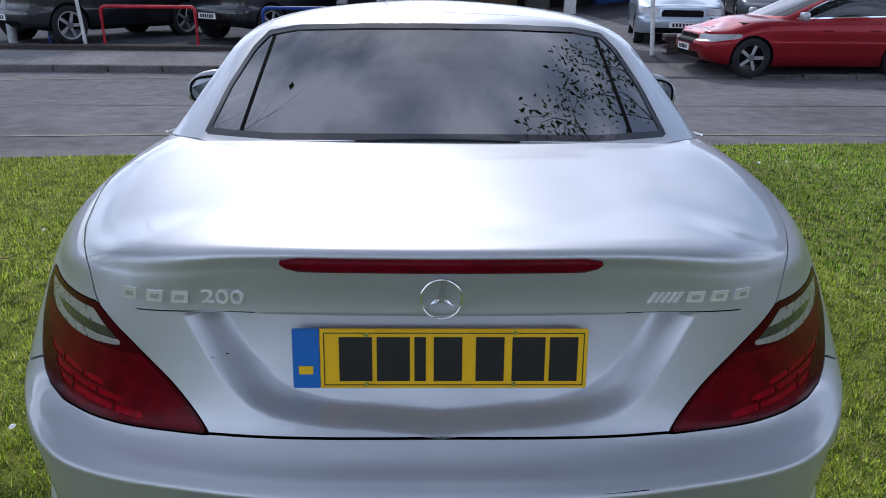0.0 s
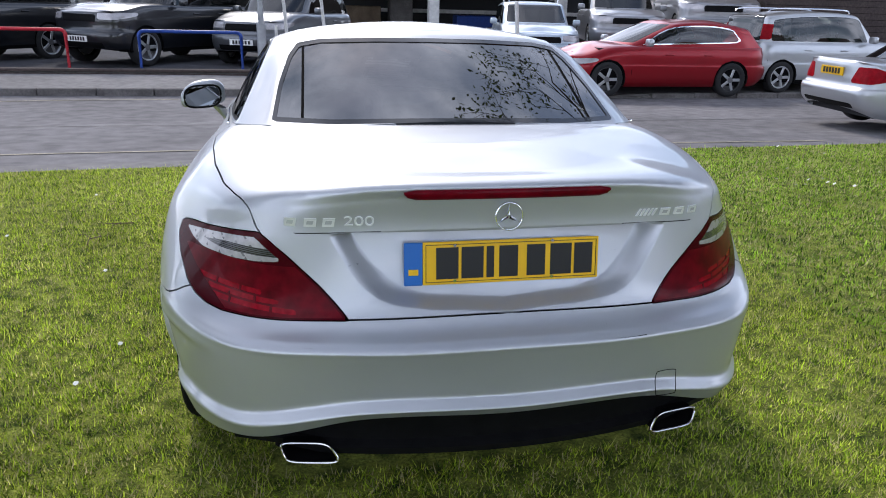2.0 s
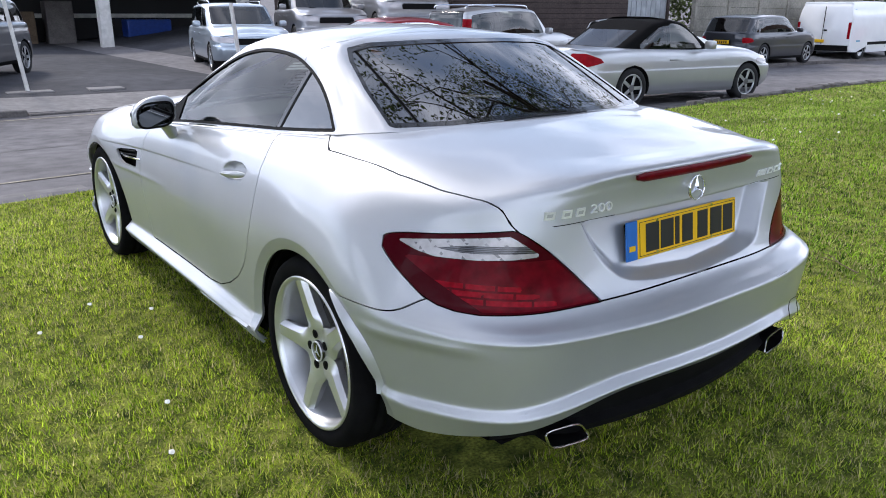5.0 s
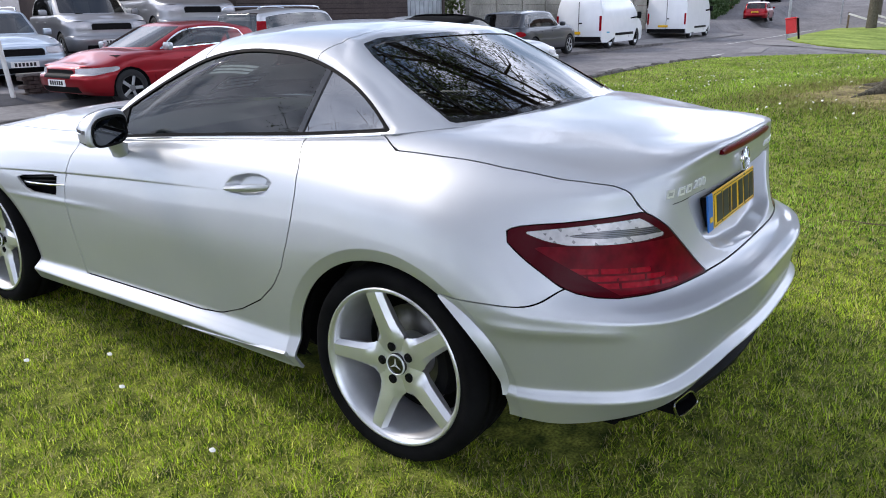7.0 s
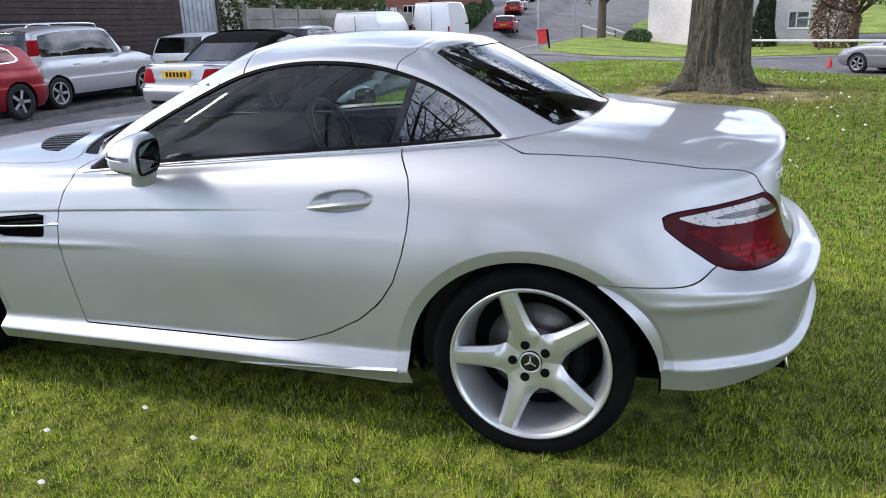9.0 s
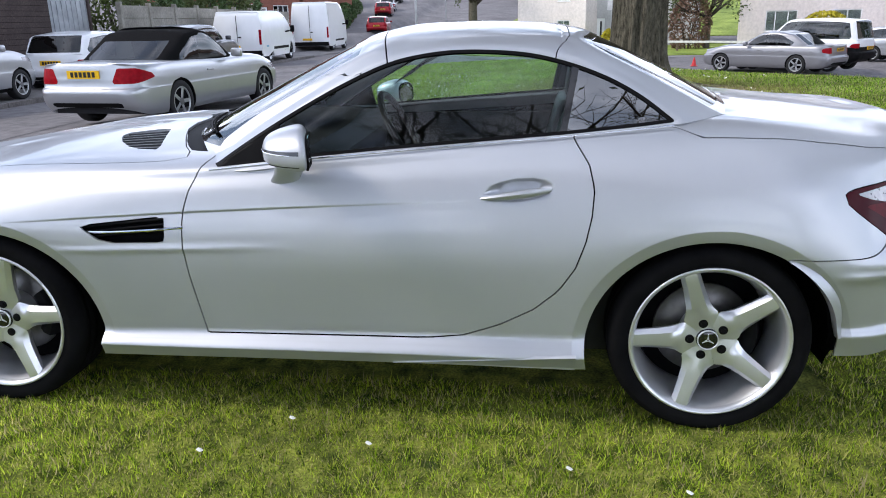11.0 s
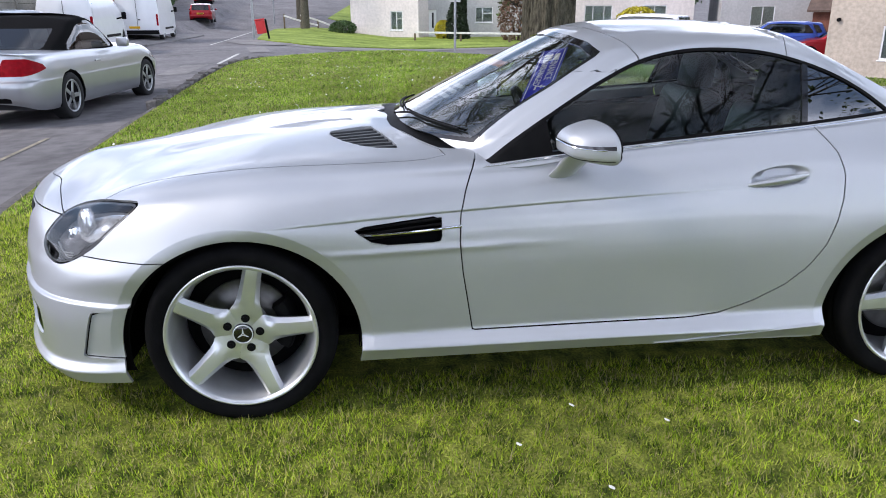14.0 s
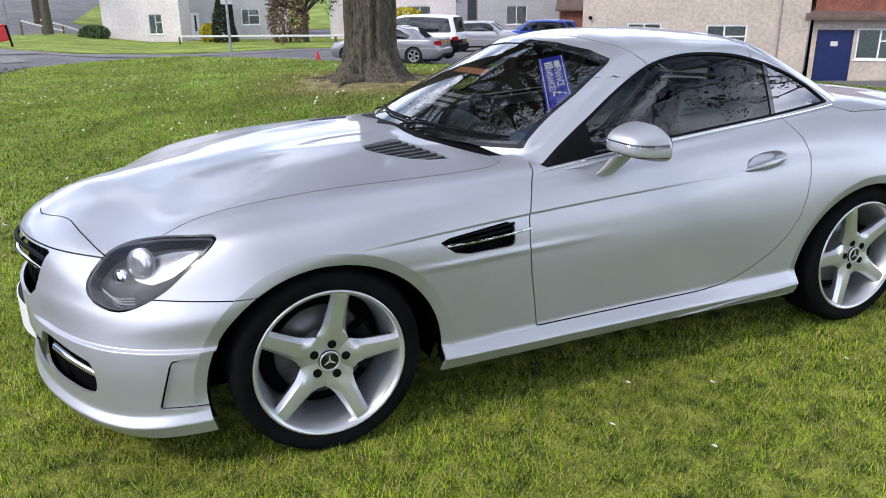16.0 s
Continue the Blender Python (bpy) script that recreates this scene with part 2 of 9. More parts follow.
def tube(points, r, n=8, close=False):
    """A round bar along points."""
    bm = bmesh.new()
    pts = [Vector(p) for p in points]
    rings = []
    for i, p in enumerate(pts):
        if close:
            d = pts[(i + 1) % len(pts)] - pts[i - 1]
        else:
            d = pts[min(i + 1, len(pts) - 1)] - pts[max(i - 1, 0)]
        q = d.to_track_quat("Z", "Y")
        rings.append([bm.verts.new(p + q @ Vector((r * math.cos(2 * math.pi * k / n), r * math.sin(2 * math.pi * k / n), 0))) for k in range(n)])
    for i in range(len(rings) if close else len(rings) - 1):
        A, B = rings[i], rings[(i + 1) % len(rings)]
        for k in range(n):
            bm.faces.new((A[k], A[(k + 1) % n], B[(k + 1) % n], B[k]))
    if not close:
        bm.faces.new(rings[0][::-1])
        bm.faces.new(rings[-1])
    return bm


def bend(points, n=8):
    """Points on a smooth curve through the given ones."""
    P = [Vector(p) for p in points]
    P = [2 * P[0] - P[1]] + P + [2 * P[-1] - P[-2]]
    out = []
    for i in range(1, len(P) - 2):
        for k in range(n):
            t = k / n
            a, b, c, d = P[i - 1:i + 3]
            out.append(0.5 * ((2 * b) + (c - a) * t + (2 * a - 5 * b + 4 * c - d) * t * t + (3 * b - a - 3 * c + d) * t ** 3))
    out.append(P[-2])
    return out


def smooth01(a, b, x):
    t = np.clip((x - a) / (b - a), 0, 1)
    return t * t * (3 - 2 * t)


def sdf(poly, p, q):
    """Signed distance from points (p, q) to a polygon: negative inside."""
    best = np.full(np.shape(p), 1e9)
    inside = np.zeros(np.shape(p), bool)
    n = len(poly)
    for i in range(n):
        (x0, y0), (x1, y1) = poly[i], poly[(i + 1) % n]
        dx, dy = x1 - x0, y1 - y0
        t = np.clip(((p - x0) * dx + (q - y0) * dy) / (dx * dx + dy * dy + 1e-12), 0, 1)
        best = np.minimum(best, np.hypot(p - x0 - t * dx, q - y0 - t * dy))
        if y0 != y1:
            cross = (y0 > q) != (y1 > q)
            inside ^= cross & (p < (x1 - x0) * (q - y0) / (y1 - y0) + x0)
    return np.where(inside, -best, best)


def rounded(points, n=6):
    """A closed outline that bends smoothly through points."""
    P = [np.array(p, float) for p in points]
    out, m = [], len(P)
    for i in range(m):
        a, b, c, d = P[i - 1], P[i], P[(i + 1) % m], P[(i + 2) % m]
        for k in range(n):
            t = k / n
            out.append(tuple(0.5 * ((2 * b) + (c - a) * t + (2 * a - 5 * b + 4 * c - d) * t * t + (3 * b - a - 3 * c + d) * t ** 3)))
    return out


def _slopes(P, t):
    """Slopes along axis 0 of P at the knots t, for a smooth curve on uneven knots."""
    d = np.diff(P, axis=0) / np.diff(t).reshape(-1, *([1] * (P.ndim - 1)))
    h = np.diff(t).reshape(-1, *([1] * (P.ndim - 1)))
    m = np.empty_like(P)
    m[1:-1] = (d[:-1] * h[1:] + d[1:] * h[:-1]) / (h[1:] + h[:-1])
    m[0], m[-1] = d[0], d[-1]
    return m


class Skin:
    """A smooth surface through rails (one list of (x, y, z) each, from low to high; x is the half width), which can be cut into panels."""

    def __init__(self, rails, shape=None, nu=10, nv=6, weight=None):
        net = np.array(rails, float)                       # rails x stations x 3
        flip = np.array([-1, 1, 1])
        net = np.concatenate([net[:, 1:2] * flip, net, net[:, -2:-1] * flip], 1)
        net = np.concatenate([net, net[-2:-1] * flip], 0)
        du = np.linalg.norm(np.diff(net, axis=1), axis=2)[1:-2].mean(0)
        dv = np.linalg.norm(np.diff(net, axis=0), axis=2)[:, 1:-1].mean(1)
        self.tu, self.tv = np.r_[0, np.cumsum(du ** 0.7)], np.r_[0, np.cumsum(dv ** 0.6)]
        self.net = np.moveaxis(net, 0, 1)                  # stations x rails x 3
        self.mu = _slopes(self.net, self.tu)
        self.shape = shape
        us = np.concatenate([np.linspace(a, b, nu, endpoint=False) for a, b in zip(self.tu[1:-2], self.tu[2:-1])] + [[self.tu[-2]]])
        vs = np.concatenate([np.linspace(a, b, nv, endpoint=False) for a, b in zip(self.tv[:-2], self.tv[1:-1])] + [[self.tv[-2]]])
        U, V = np.meshgrid(us, vs, indexing="ij")
        self.uv = np.stack([U.ravel(), V.ravel()], 1)
        self.P = self.at(self.uv)
        k = len(vs)
        self.polys = [(i * k + j, (i + 1) * k + j, (i + 1) * k + j + 1, i * k + j + 1) for i in range(len(us) - 1) for j in range(k - 1)]

    def at(self, uv, bare=False):
        u, v = uv[:, 0], uv[:, 1]
        i = np.clip(np.searchsorted(self.tu, u, side="right") - 1, 0, len(self.tu) - 2)
        h = self.tu[i + 1] - self.tu[i]
        t = ((u - self.tu[i]) / h)[:, None, None]
        hh = h[:, None, None]
        R = (2 * t ** 3 - 3 * t ** 2 + 1) * self.net[i] + (t ** 3 - 2 * t ** 2 + t) * hh * self.mu[i] + (3 * t ** 2 - 2 * t ** 3) * self.net[i + 1] + (t ** 3 - t ** 2) * hh * self.mu[i + 1]
        R = np.moveaxis(R, 1, 0)
        M = _slopes(R, self.tv)
        j = np.clip(np.searchsorted(self.tv, v, side="right") - 1, 0, len(self.tv) - 2)
        h = (self.tv[j + 1] - self.tv[j])[:, None]
        t = ((v - self.tv[j])[:, None]) / h
        n = np.arange(len(v))
        out = (2 * t ** 3 - 3 * t ** 2 + 1) * R[j, n] + (t ** 3 - 2 * t ** 2 + t) * h * M[j, n] + (3 * t ** 2 - 2 * t ** 3) * R[j + 1, n] + (t ** 3 - t ** 2) * h * M[j + 1, n]
        out[:, 0] = np.maximum(out[:, 0], 0) if bare is None else out[:, 0]
        return self.shape(out, uv) if self.shape else out

    def normals(self, ids):
        uv, e = self.uv[ids], 2e-3
        lo, hi = self.tv[0], self.tv[-2]
        a = self.at(uv + (e, 0)) - self.at(uv - (e, 0))
        up, dn = uv.copy(), uv.copy()
        up[:, 1], dn[:, 1] = np.minimum(uv[:, 1] + e, self.tv[-1]), np.maximum(uv[:, 1] - e, lo)
        b = self.at(up) - self.at(dn)
        n = np.cross(a, b)
        return n / (np.linalg.norm(n, axis=1, keepdims=True) + 1e-12)

    def cut(self, polys, f):
        """Splits polys along f = 0; gives those inside (f < 0) and those outside."""
        val = f(*self.P.T)
        val = np.where(np.abs(val) < 1e-7, 1e-7, val)
        edges, todo, inn, out = {}, [], [], []
        for p in polys:
            s = [val[k] < 0 for k in p]
            if all(s):
                inn.append(p)
            elif not any(s):
                out.append(p)
            else:
                todo.append(p)
                for a, b in zip(p, p[1:] + p[:1]):
                    if (val[a] < 0) != (val[b] < 0):
                        edges.setdefault((min(a, b), max(a, b)), 0)
        if not todo:
            return inn, out
        keys = np.array(list(edges))
        A, B = self.uv[keys[:, 0]], self.uv[keys[:, 1]]
        va, vb = val[keys[:, 0]], val[keys[:, 1]]
        lo, hi, vl, vh = np.zeros(len(keys)), np.ones(len(keys)), va, vb
        for _ in range(4):
            t = np.clip(lo + (hi - lo) * vl / (vl - vh), 0.001, 0.999)
            p = self.at(A + (B - A) * t[:, None])
            vt = f(*p.T)
            same = (vt < 0) == (vl < 0)
            lo, vl = np.where(same, t, lo), np.where(same, vt, vl)
            hi, vh = np.where(same, hi, t), np.where(same, vh, vt)
        first = len(self.P)
        self.uv = np.concatenate([self.uv, A + (B - A) * t[:, None]])
        self.P = np.concatenate([self.P, p])
        for n, k in enumerate(map(tuple, keys)):
            edges[k] = first + n
        for poly in todo:
            a_, b_ = [], []
            for a, b in zip(poly, poly[1:] + poly[:1]):
                (a_ if val[a] < 0 else b_).append(a)
                if (val[a] < 0) != (val[b] < 0):
                    m = edges[(min(a, b), max(a, b))]
                    a_.append(m)
                    b_.append(m)
            if len(a_) > 2:
                inn.append(tuple(a_))
            if len(b_) > 2:
                out.append(tuple(b_))
        return inn, out

    def ring(self, polys, f, gap):
        """Cuts a panel out: its inside, the gap's strip, and the rest."""
        inn, rest = self.cut(polys, lambda x, y, z: f(x, y, z) + gap / 2)
        strip, rest = self.cut(rest, lambda x, y, z: f(x, y, z) - gap / 2)
        return inn, strip, rest

    def panel(self, name, polys, material, parent, label="", sides="both", lift=0.0, edge=0.010):
        """A mesh of polys with turned-in edges; both halves as one mesh, or one half: left is -x."""
        ids = sorted({k for p in polys for k in p})
        back = {k: n for n, k in enumerate(ids)}
        N = self.normals(np.array(ids))
        V = self.P[ids] + N * lift
        F = [tuple(back[k] for k in p) for p in polys]
        count = {}
        for p in F:
            for a, b in zip(p, p[1:] + p[:1]):
                count[(min(a, b), max(a, b))] = count.get((min(a, b), max(a, b)), 0) + 1
        n0 = len(V)
        VV, NN, FF = [V], [N], list(F)
        if edge:
            add, addn = [], []
            for p in F:
                for a, b in zip(p, p[1:] + p[:1]):
                    if count[(min(a, b), max(a, b))] == 1 and not (abs(V[a][0]) < 2e-4 and abs(V[b][0]) < 2e-4):
                        d = V[b] - V[a]
                        s = np.cross(d, N[a])
                        s = s / (np.linalg.norm(s) + 1e-12)
                        base = n0 + len(add)
                        add += [V[a], V[b], V[b] - N[b] * edge, V[a] - N[a] * edge]
                        addn += [s] * 4
                        FF.append((base + 1, base, base + 3, base + 2))
            if add:
                VV.append(np.array(add))
                NN.append(np.array(addn))
        V, N = np.concatenate(VV), np.concatenate(NN)
        flip = np.array([-1, 1, 1])
        if sides == "both":
            n = len(V)
            V, N = np.concatenate([V * flip, V]), np.concatenate([N * flip, N])
            FF = [p for p in FF] + [tuple(k + n for k in p[::-1]) for p in FF]
        elif sides == "left":
            V, N = V * flip, N * flip
        else:
            FF = [p[::-1] for p in FF]
        # rails run so that (u x v) points inwards on one half: make faces follow the normals
        a, b, c = (np.array([V[p[k]] for p in FF]) for k in (0, 1, 2))
        fn = np.cross(b - a, c - a)
        want = np.array([N[p[0]] + N[p[1]] + N[p[2]] for p in FF])
        FF = [p if d >= 0 else p[::-1] for p, d in zip(FF, (fn * want).sum(1))]
        return part(name, mesh_of(name, V, FF, material, True, N), None, parent, label)

# ---- the silver coupe ----
car = thing("coupe_car", "silver two-seat hardtop coupe parked on the lawn", "car")

# rails of the lower body, rear middle to front middle: half width, along, height
RAILS = [
    [(0, -.855, .375), (.38, -.83, .375), (.645, -.738, .298), (.802, -.53, .255), (.848, -.39, .258), (.868, 0, .20), (.872, .39, .196), (.868, 1.05, .196), (.868, 1.65, .194), (.872, 2.43, .185), (.872, 2.80, .160), (.775, 3.03, .145), (.44, 3.235, .14), (0, 3.305, .145)],
    [(0, -.882, .405), (.38, -.858, .405), (.675, -.752, .342), (.834, -.525, .330), (.874, -.385, .330), (.89, 0, .28), (.905, .40, .247), (.902, 1.05, .245), (.900, 1.65, .243), (.900, 2.43, .236), (.888, 2.80, .205), (.79, 3.06, .19), (.45, 3.262, .19), (0, 3.335, .195)],
    [(0, -.868, .430), (.38, -.844, .430), (.675, -.738, .372), (.828, -.51, .360), (.864, -.375, .358), (.88, 0, .31), (.876, .42, .305), (.858, 1.05, .292), (.858, 1.65, .285), (.88, 2.43, .27), (.876, 2.79, .235), (.765, 3.055, .22), (.43, 3.250, .22), (0, 3.322, .225)],
    [(0, -.878, .50), (.38, -.853, .50), (.69, -.745, .49), (.850, -.495, .475), (.888, -.345, .465), (.893, 0, .44), (.884, .45, .44), (.868, 1.05, .42), (.868, 1.65, .41), (.895, 2.43, .42), (.888, 2.77, .38), (.762, 3.06, .35), (.43, 3.258, .35), (0, 3.332, .36)],
    [(0, -.880, .570), (.38, -.855, .567), (.69, -.742, .560), (.868, -.480, .568), (.908, -.31, .575), (.910, 0, .62), (.888, .45, .58), (.878, 1.05, .555), (.875, 1.65, .55), (.908, 2.43, .60), (.893, 2.73, .53), (.752, 3.05, .45), (.43, 3.252, .45), (0, 3.335, .46)],
    [(0, -.790, .617), (.36, -.768, .613), (.645, -.675, .610), (.838, -.455, .650), (.893, -.29, .68), (.897, 0, .725), (.872, .45, .705), (.868, 1.05, .675), (.869, 1.65, .655), (.900, 2.43, .67), (.868, 2.73, .60), (.722, 3.025, .53), (.415, 3.232, .55), (0, 3.330, .56)],
    [(0, -.722, .815), (.35, -.708, .815), (.585, -.665, .812), (.765, -.46, .795), (.845, -.27, .805), (.857, 0, .825), (.835, .45, .825), (.828, 1.05, .800), (.838, 1.65, .765), (.845, 2.43, .755), (.805, 2.73, .72), (.675, 3.01, .615), (.39, 3.212, .640), (0, 3.312, .650)],
    [(0, -.728, .905), (.32, -.716, .903), (.54, -.675, .882), (.705, -.51, .868), (.770, -.30, .888), (.785, 0, .910), (.785, .45, .890), (.795, 1.05, .850), (.808, 1.65, .810), (.795, 2.43, .790), (.745, 2.74, .752), (.605, 3.0, .672), (.36, 3.180, .685), (0, 3.270, .700)],
    [(0, -.735, .938), (.30, -.722, .936), (.51, -.672, .922), (.645, -.52, .905), (.700, -.30, .932), (.712, 0, .958), (.733, .45, .930), (.765, 1.05, .888), (.785, 1.65, .842), (.735, 2.43, .820), (.68, 2.75, .775), (.54, 2.985, .70), (.33, 3.135, .715), (0, 3.200, .738)],
    [(0, -.60, .950), (.2, -.585, .952), (.35, -.50, .955), (.44, -.40, .957), (.48, -.25, .970), (.50, 0, .985), (.5, .45, .945), (.5, 1.05, .91), (.53, 1.70, .89), (.46, 2.42, .862), (.43, 2.72, .808), (.36, 2.95, .757), (.20, 3.055, .764), (0, 3.11, .775)],
    [(0, -.46, .968), (0, -.42, .972), (0, -.36, .977), (0, -.28, .983), (0, -.16, .992), (0, .02, 1.0), (0, .45, .96), (0, 1.05, .93), (0, 1.78, .925), (0, 2.40, .885), (0, 2.66, .848), (0, 2.86, .817), (0, 2.95, .802), (0, 3.03, .790)],
]


def between(A, B, C, D, t):
    """A rail between B and C: straight at the ends of the car, where the bumper has an edge, and curved along its sides."""
    out = []
    for i, (a, b, c, d) in enumerate(zip(A, B, C, D)):
        a, b, c, d = (np.array(p) for p in (a, b, c, d))
        k = t
        bow = 0.5 * ((2 * b) + (c - a) * k + (2 * a - 5 * b + 4 * c - d) * k * k + (3 * b - a - 3 * c + d) * k ** 3)
        out.append(tuple(b + (c - b) * k) if i < 4 else tuple(bow))
    return out


for k in (2, 3):                                           # undercut of the bumper
    RAILS[k] = [(x, y + .010, z) if i < 4 else (x, y, z) for i, (x, y, z) in enumerate(RAILS[k])]


def mixed(A, B, t):
    return [tuple(np.array(a) + (np.array(b) - np.array(a)) * t) for a, b in zip(A, B)]


# the lower ledge, drawn tight along both of its edges
LEDGE = [mixed(RAILS[1], RAILS[0], .25), mixed(RAILS[1], RAILS[0], .05), mixed(RAILS[1], RAILS[2], .08), mixed(RAILS[1], RAILS[2], .5), mixed(RAILS[2], RAILS[1], .08), mixed(RAILS[2], RAILS[3], .05), mixed(RAILS[2], RAILS[3], .28)]
RAILS = RAILS[:1] + LEDGE + RAILS[3:4] + [between(*RAILS[2:6], 0.72), between(*RAILS[2:6], 0.95)] + [between(*RAILS[3:7], 0.05), between(*RAILS[3:7], 0.24)] + RAILS[5:]


RECESS = rounded([(-.3, .630), (.131, .631), (.211, .635), (.30, .648), (.355, .677), (.40, .729), (.447, .814), (.475, .87), (-.3, .87)], 4)


def recess_in(x, z):
    """How far a point lies down the side of the plate recess: 0 at its edge, 1 at its floor."""
    return -sdf(RECESS, x, z) / (0.020 + 0.034 * smooth01(0.64, 0.72, z))


def body_shape(P, uv):
    """Pressings on the smooth body: plate recess, wheel-arch lips, side creases, bonnet ribs."""
    x, y, z = P.T.copy()
    # recess for the number plate in the boot lid
    deep = smooth01(0.0, 1.0, recess_in(x, z)) * smooth01(0.822, 0.810, z) * (y < -0.5)
    y2 = y + 0.052 * deep
    # scoop behind the door handle
    d = np.hypot((y - 0.600) / 0.118, (z - 0.785 + 0.10 * (y - 0.6)) / 0.036)
    x = x - 0.030 * smooth01(1.0, 0.55, d) * (x > 0.6)
    # the wings turn in towards the wheel arches
    for yc, zc in ((0.0, 0.272), (2.425, 0.272)):
        d = np.hypot((y - yc) / 0.385, (z - zc) / 0.365) - 1.0
        lip = np.clip((0.112 - d) / 0.112, 0, 1) * smooth01(0.70, 0.80, x) * smooth01(0.2, 0.3, z)
        x = x - 0.013 * lip
    # the long crease of wing and door, fading to the rear
    zl = 0.683 + 0.062 * np.clip((2.05 - y) / 1.25, -0.2, 1.2)
    fade = smooth01(0.62, 1.45, y) * smooth01(2.42, 2.05, y)
    below = np.clip(zl - z, -1, 1)
    press = np.where(below > 0, np.exp(-(np.abs(below) / 0.060) ** 1.5), np.exp(-(below / 0.005) ** 2)) * (np.abs(below) < 0.3)
    x = x - 0.0045 * press * fade * (x > 0.6)
    # lower crease behind the wing vent
    zl2 = 0.600 + 0.02 * np.clip((2.0 - y) / 1.0, 0, 1)
    low = smooth01(1.25, 1.75, y) * smooth01(2.25, 2.0, y)
    x = x + 0.004 * low * np.exp(-((z - zl2 + 0.02) / 0.012) ** 2) * (x > 0.6)
    # step in the rear bumper's flank
    zl3 = 0.532
    flank = smooth01(-0.30, -0.42, y) * smooth01(-0.72, -0.62, y) * (x > 0.5)
    x = x + 0.008 * flank * np.exp(-((z - zl3) / 0.018) ** 2)
    # ledge across the front bumper
    away = np.stack([x, y2 - 2.3], 1) / (np.hypot(x, y2 - 2.3)[:, None] + 1e-6)
    tuck = 0.013 * smooth01(0.530, 0.445, z) * smooth01(0.424, 0.434, z) * smooth01(2.62, 2.74, y) * smooth01(0.30, 0.45, x)
    x, y2 = x - tuck * away[:, 0], y2 - tuck * away[:, 1]
    # two ribs along the bonnet
    rib = np.exp(-((x - 0.235 - 0.05 * (y - 2.4)) / 0.028) ** 2) * smooth01(1.85, 2.1, y) * smooth01(3.02, 2.6, y)
    z = z + 0.007 * rib
    return np.stack([x, y2, z], 1)


skin = Skin(RAILS, body_shape, 11, 5)
P_all = list(skin.polys)


def arch(yc):
    return lambda x, y, z: np.where(x > 0.55, np.hypot((y - yc) / 0.388, (z - 0.270) / 0.370) - 1.0, 1.0) * 0.37


def turn_rear(x, y):
    return np.degrees(np.arctan2(x, 0.2 - y))


def turn_front(x, y):
    return np.degrees(np.arctan2(x, y - 2.3))


K = 80.0   # degrees of turn that count as one metre in an outline

# openings
for yc in (0.0, 2.425):
    for step in (0.03, 0.075, 0.085, 0.095, 0.105, 0.115):
        P_all = sum(skin.cut(P_all, lambda x, y, z: np.where(x > 0.6, np.hypot((y - yc) / 0.385, (z - 0.272) / 0.365) - 1.0 - step, 1.0)), [])
_, P_all = skin.cut(P_all, arch(0.0))
_, P_all = skin.cut(P_all, arch(2.425))
CABIN = [(-.655, .04), (-.70, .35), (-.728, .8), (-.745, 1.35), (-.70, 1.54), (-.58, 1.66), (-.36, 1.785), (0, 1.85), (.9, 1.85), (.9, -.1), (0, -.075), (-.45, -.055), (-.60, .0)]
cabin = lambda x, y, z: np.where(z > 0.80, sdf(CABIN, -x, y), 1.0)
_, P_all = skin.cut(P_all, cabin)

# tail lamps
TAIL = [(a / K, z) for a, z in ((22.8, .612), (27.3, .693), (31.8, .767), (34.2, .797), (36.0, .814), (40.9, .805), (47.3, .794), (51.5, .789), (53.4, .7855), (54.6, .782), (55.4, .777), (55.95, .770), (56.15, .762), (55.95, .752), (55.4, .741), (54.6, .727), (52.8, .699), (50.6, .669), (48.8, .643), (46.6, .625), (44.0, .613), (40.7, .606), (36, .605), (31.9, .606), (26.8, .610))]
tail = lambda x, y, z: np.where(y < -0.1, sdf(TAIL, turn_rear(x, y) / K, z), 1.0)
for step in np.arange(20.8, 29, .8):
    P_all = sum(skin.cut(P_all, lambda x, y, z: np.where((y < -.5) & (x > .25) & (z > .57) & (z < .74), (turn_rear(x, y) - step) / K, 1.0)), [])
for step in (.600, .606, .612, .620, .632, .648, .664):
    P_all = sum(skin.cut(P_all, lambda x, y, z: np.where((y < -.5) & (x > .25) & (z > .55) & (z < .74), z - step, 1.0)), [])
lamp_polys, _, P_all = skin.ring(P_all, tail, 0.003)
for step in np.arange(.612, .812, .0075):
    lamp_polys = sum(skin.cut(lamp_polys, lambda x, y, z: z - step), [])
for step in np.arange(24.0, 56.0, 1.6):
    lamp_polys = sum(skin.cut(lamp_polys, lambda x, y, z: (turn_rear(x, y) - step) / K), [])
lamp_rim, lamp_in = skin.cut(lamp_polys, lambda x, y, z: -tail(x, y, z) - 0.0055)
clear_band = [(a / K, z) for a, z in ((32.2, .748), (34.6, .777), (36.6, .799), (43.5, .788), (52.8, .772), (53.0, .768), (50.2, .750), (47.2, .739), (41, .737), (36, .741))]
lamp_white, lamp_red = skin.cut(lamp_in, lambda x, y, z: sdf(clear_band, turn_rear(x, y) / K, z))
lamp_smoke, lamp_white = skin.cut(lamp_white, lambda x, y, z: np.abs(z - 0.7635 - 0.0004 * (40 - turn_rear(x, y))) - 0.0095 * smooth01(48.5, 42.0, turn_rear(x, y)))
lamp_cells = []
for k in range(7):
    ac = 33.0 + k * 2.7
    line_, lamp_white = skin.cut(lamp_white, lambda x, y, z: np.abs(turn_rear(x, y) - ac - (z - .75) * 60) / K - .0034)
    lamp_cells += line_
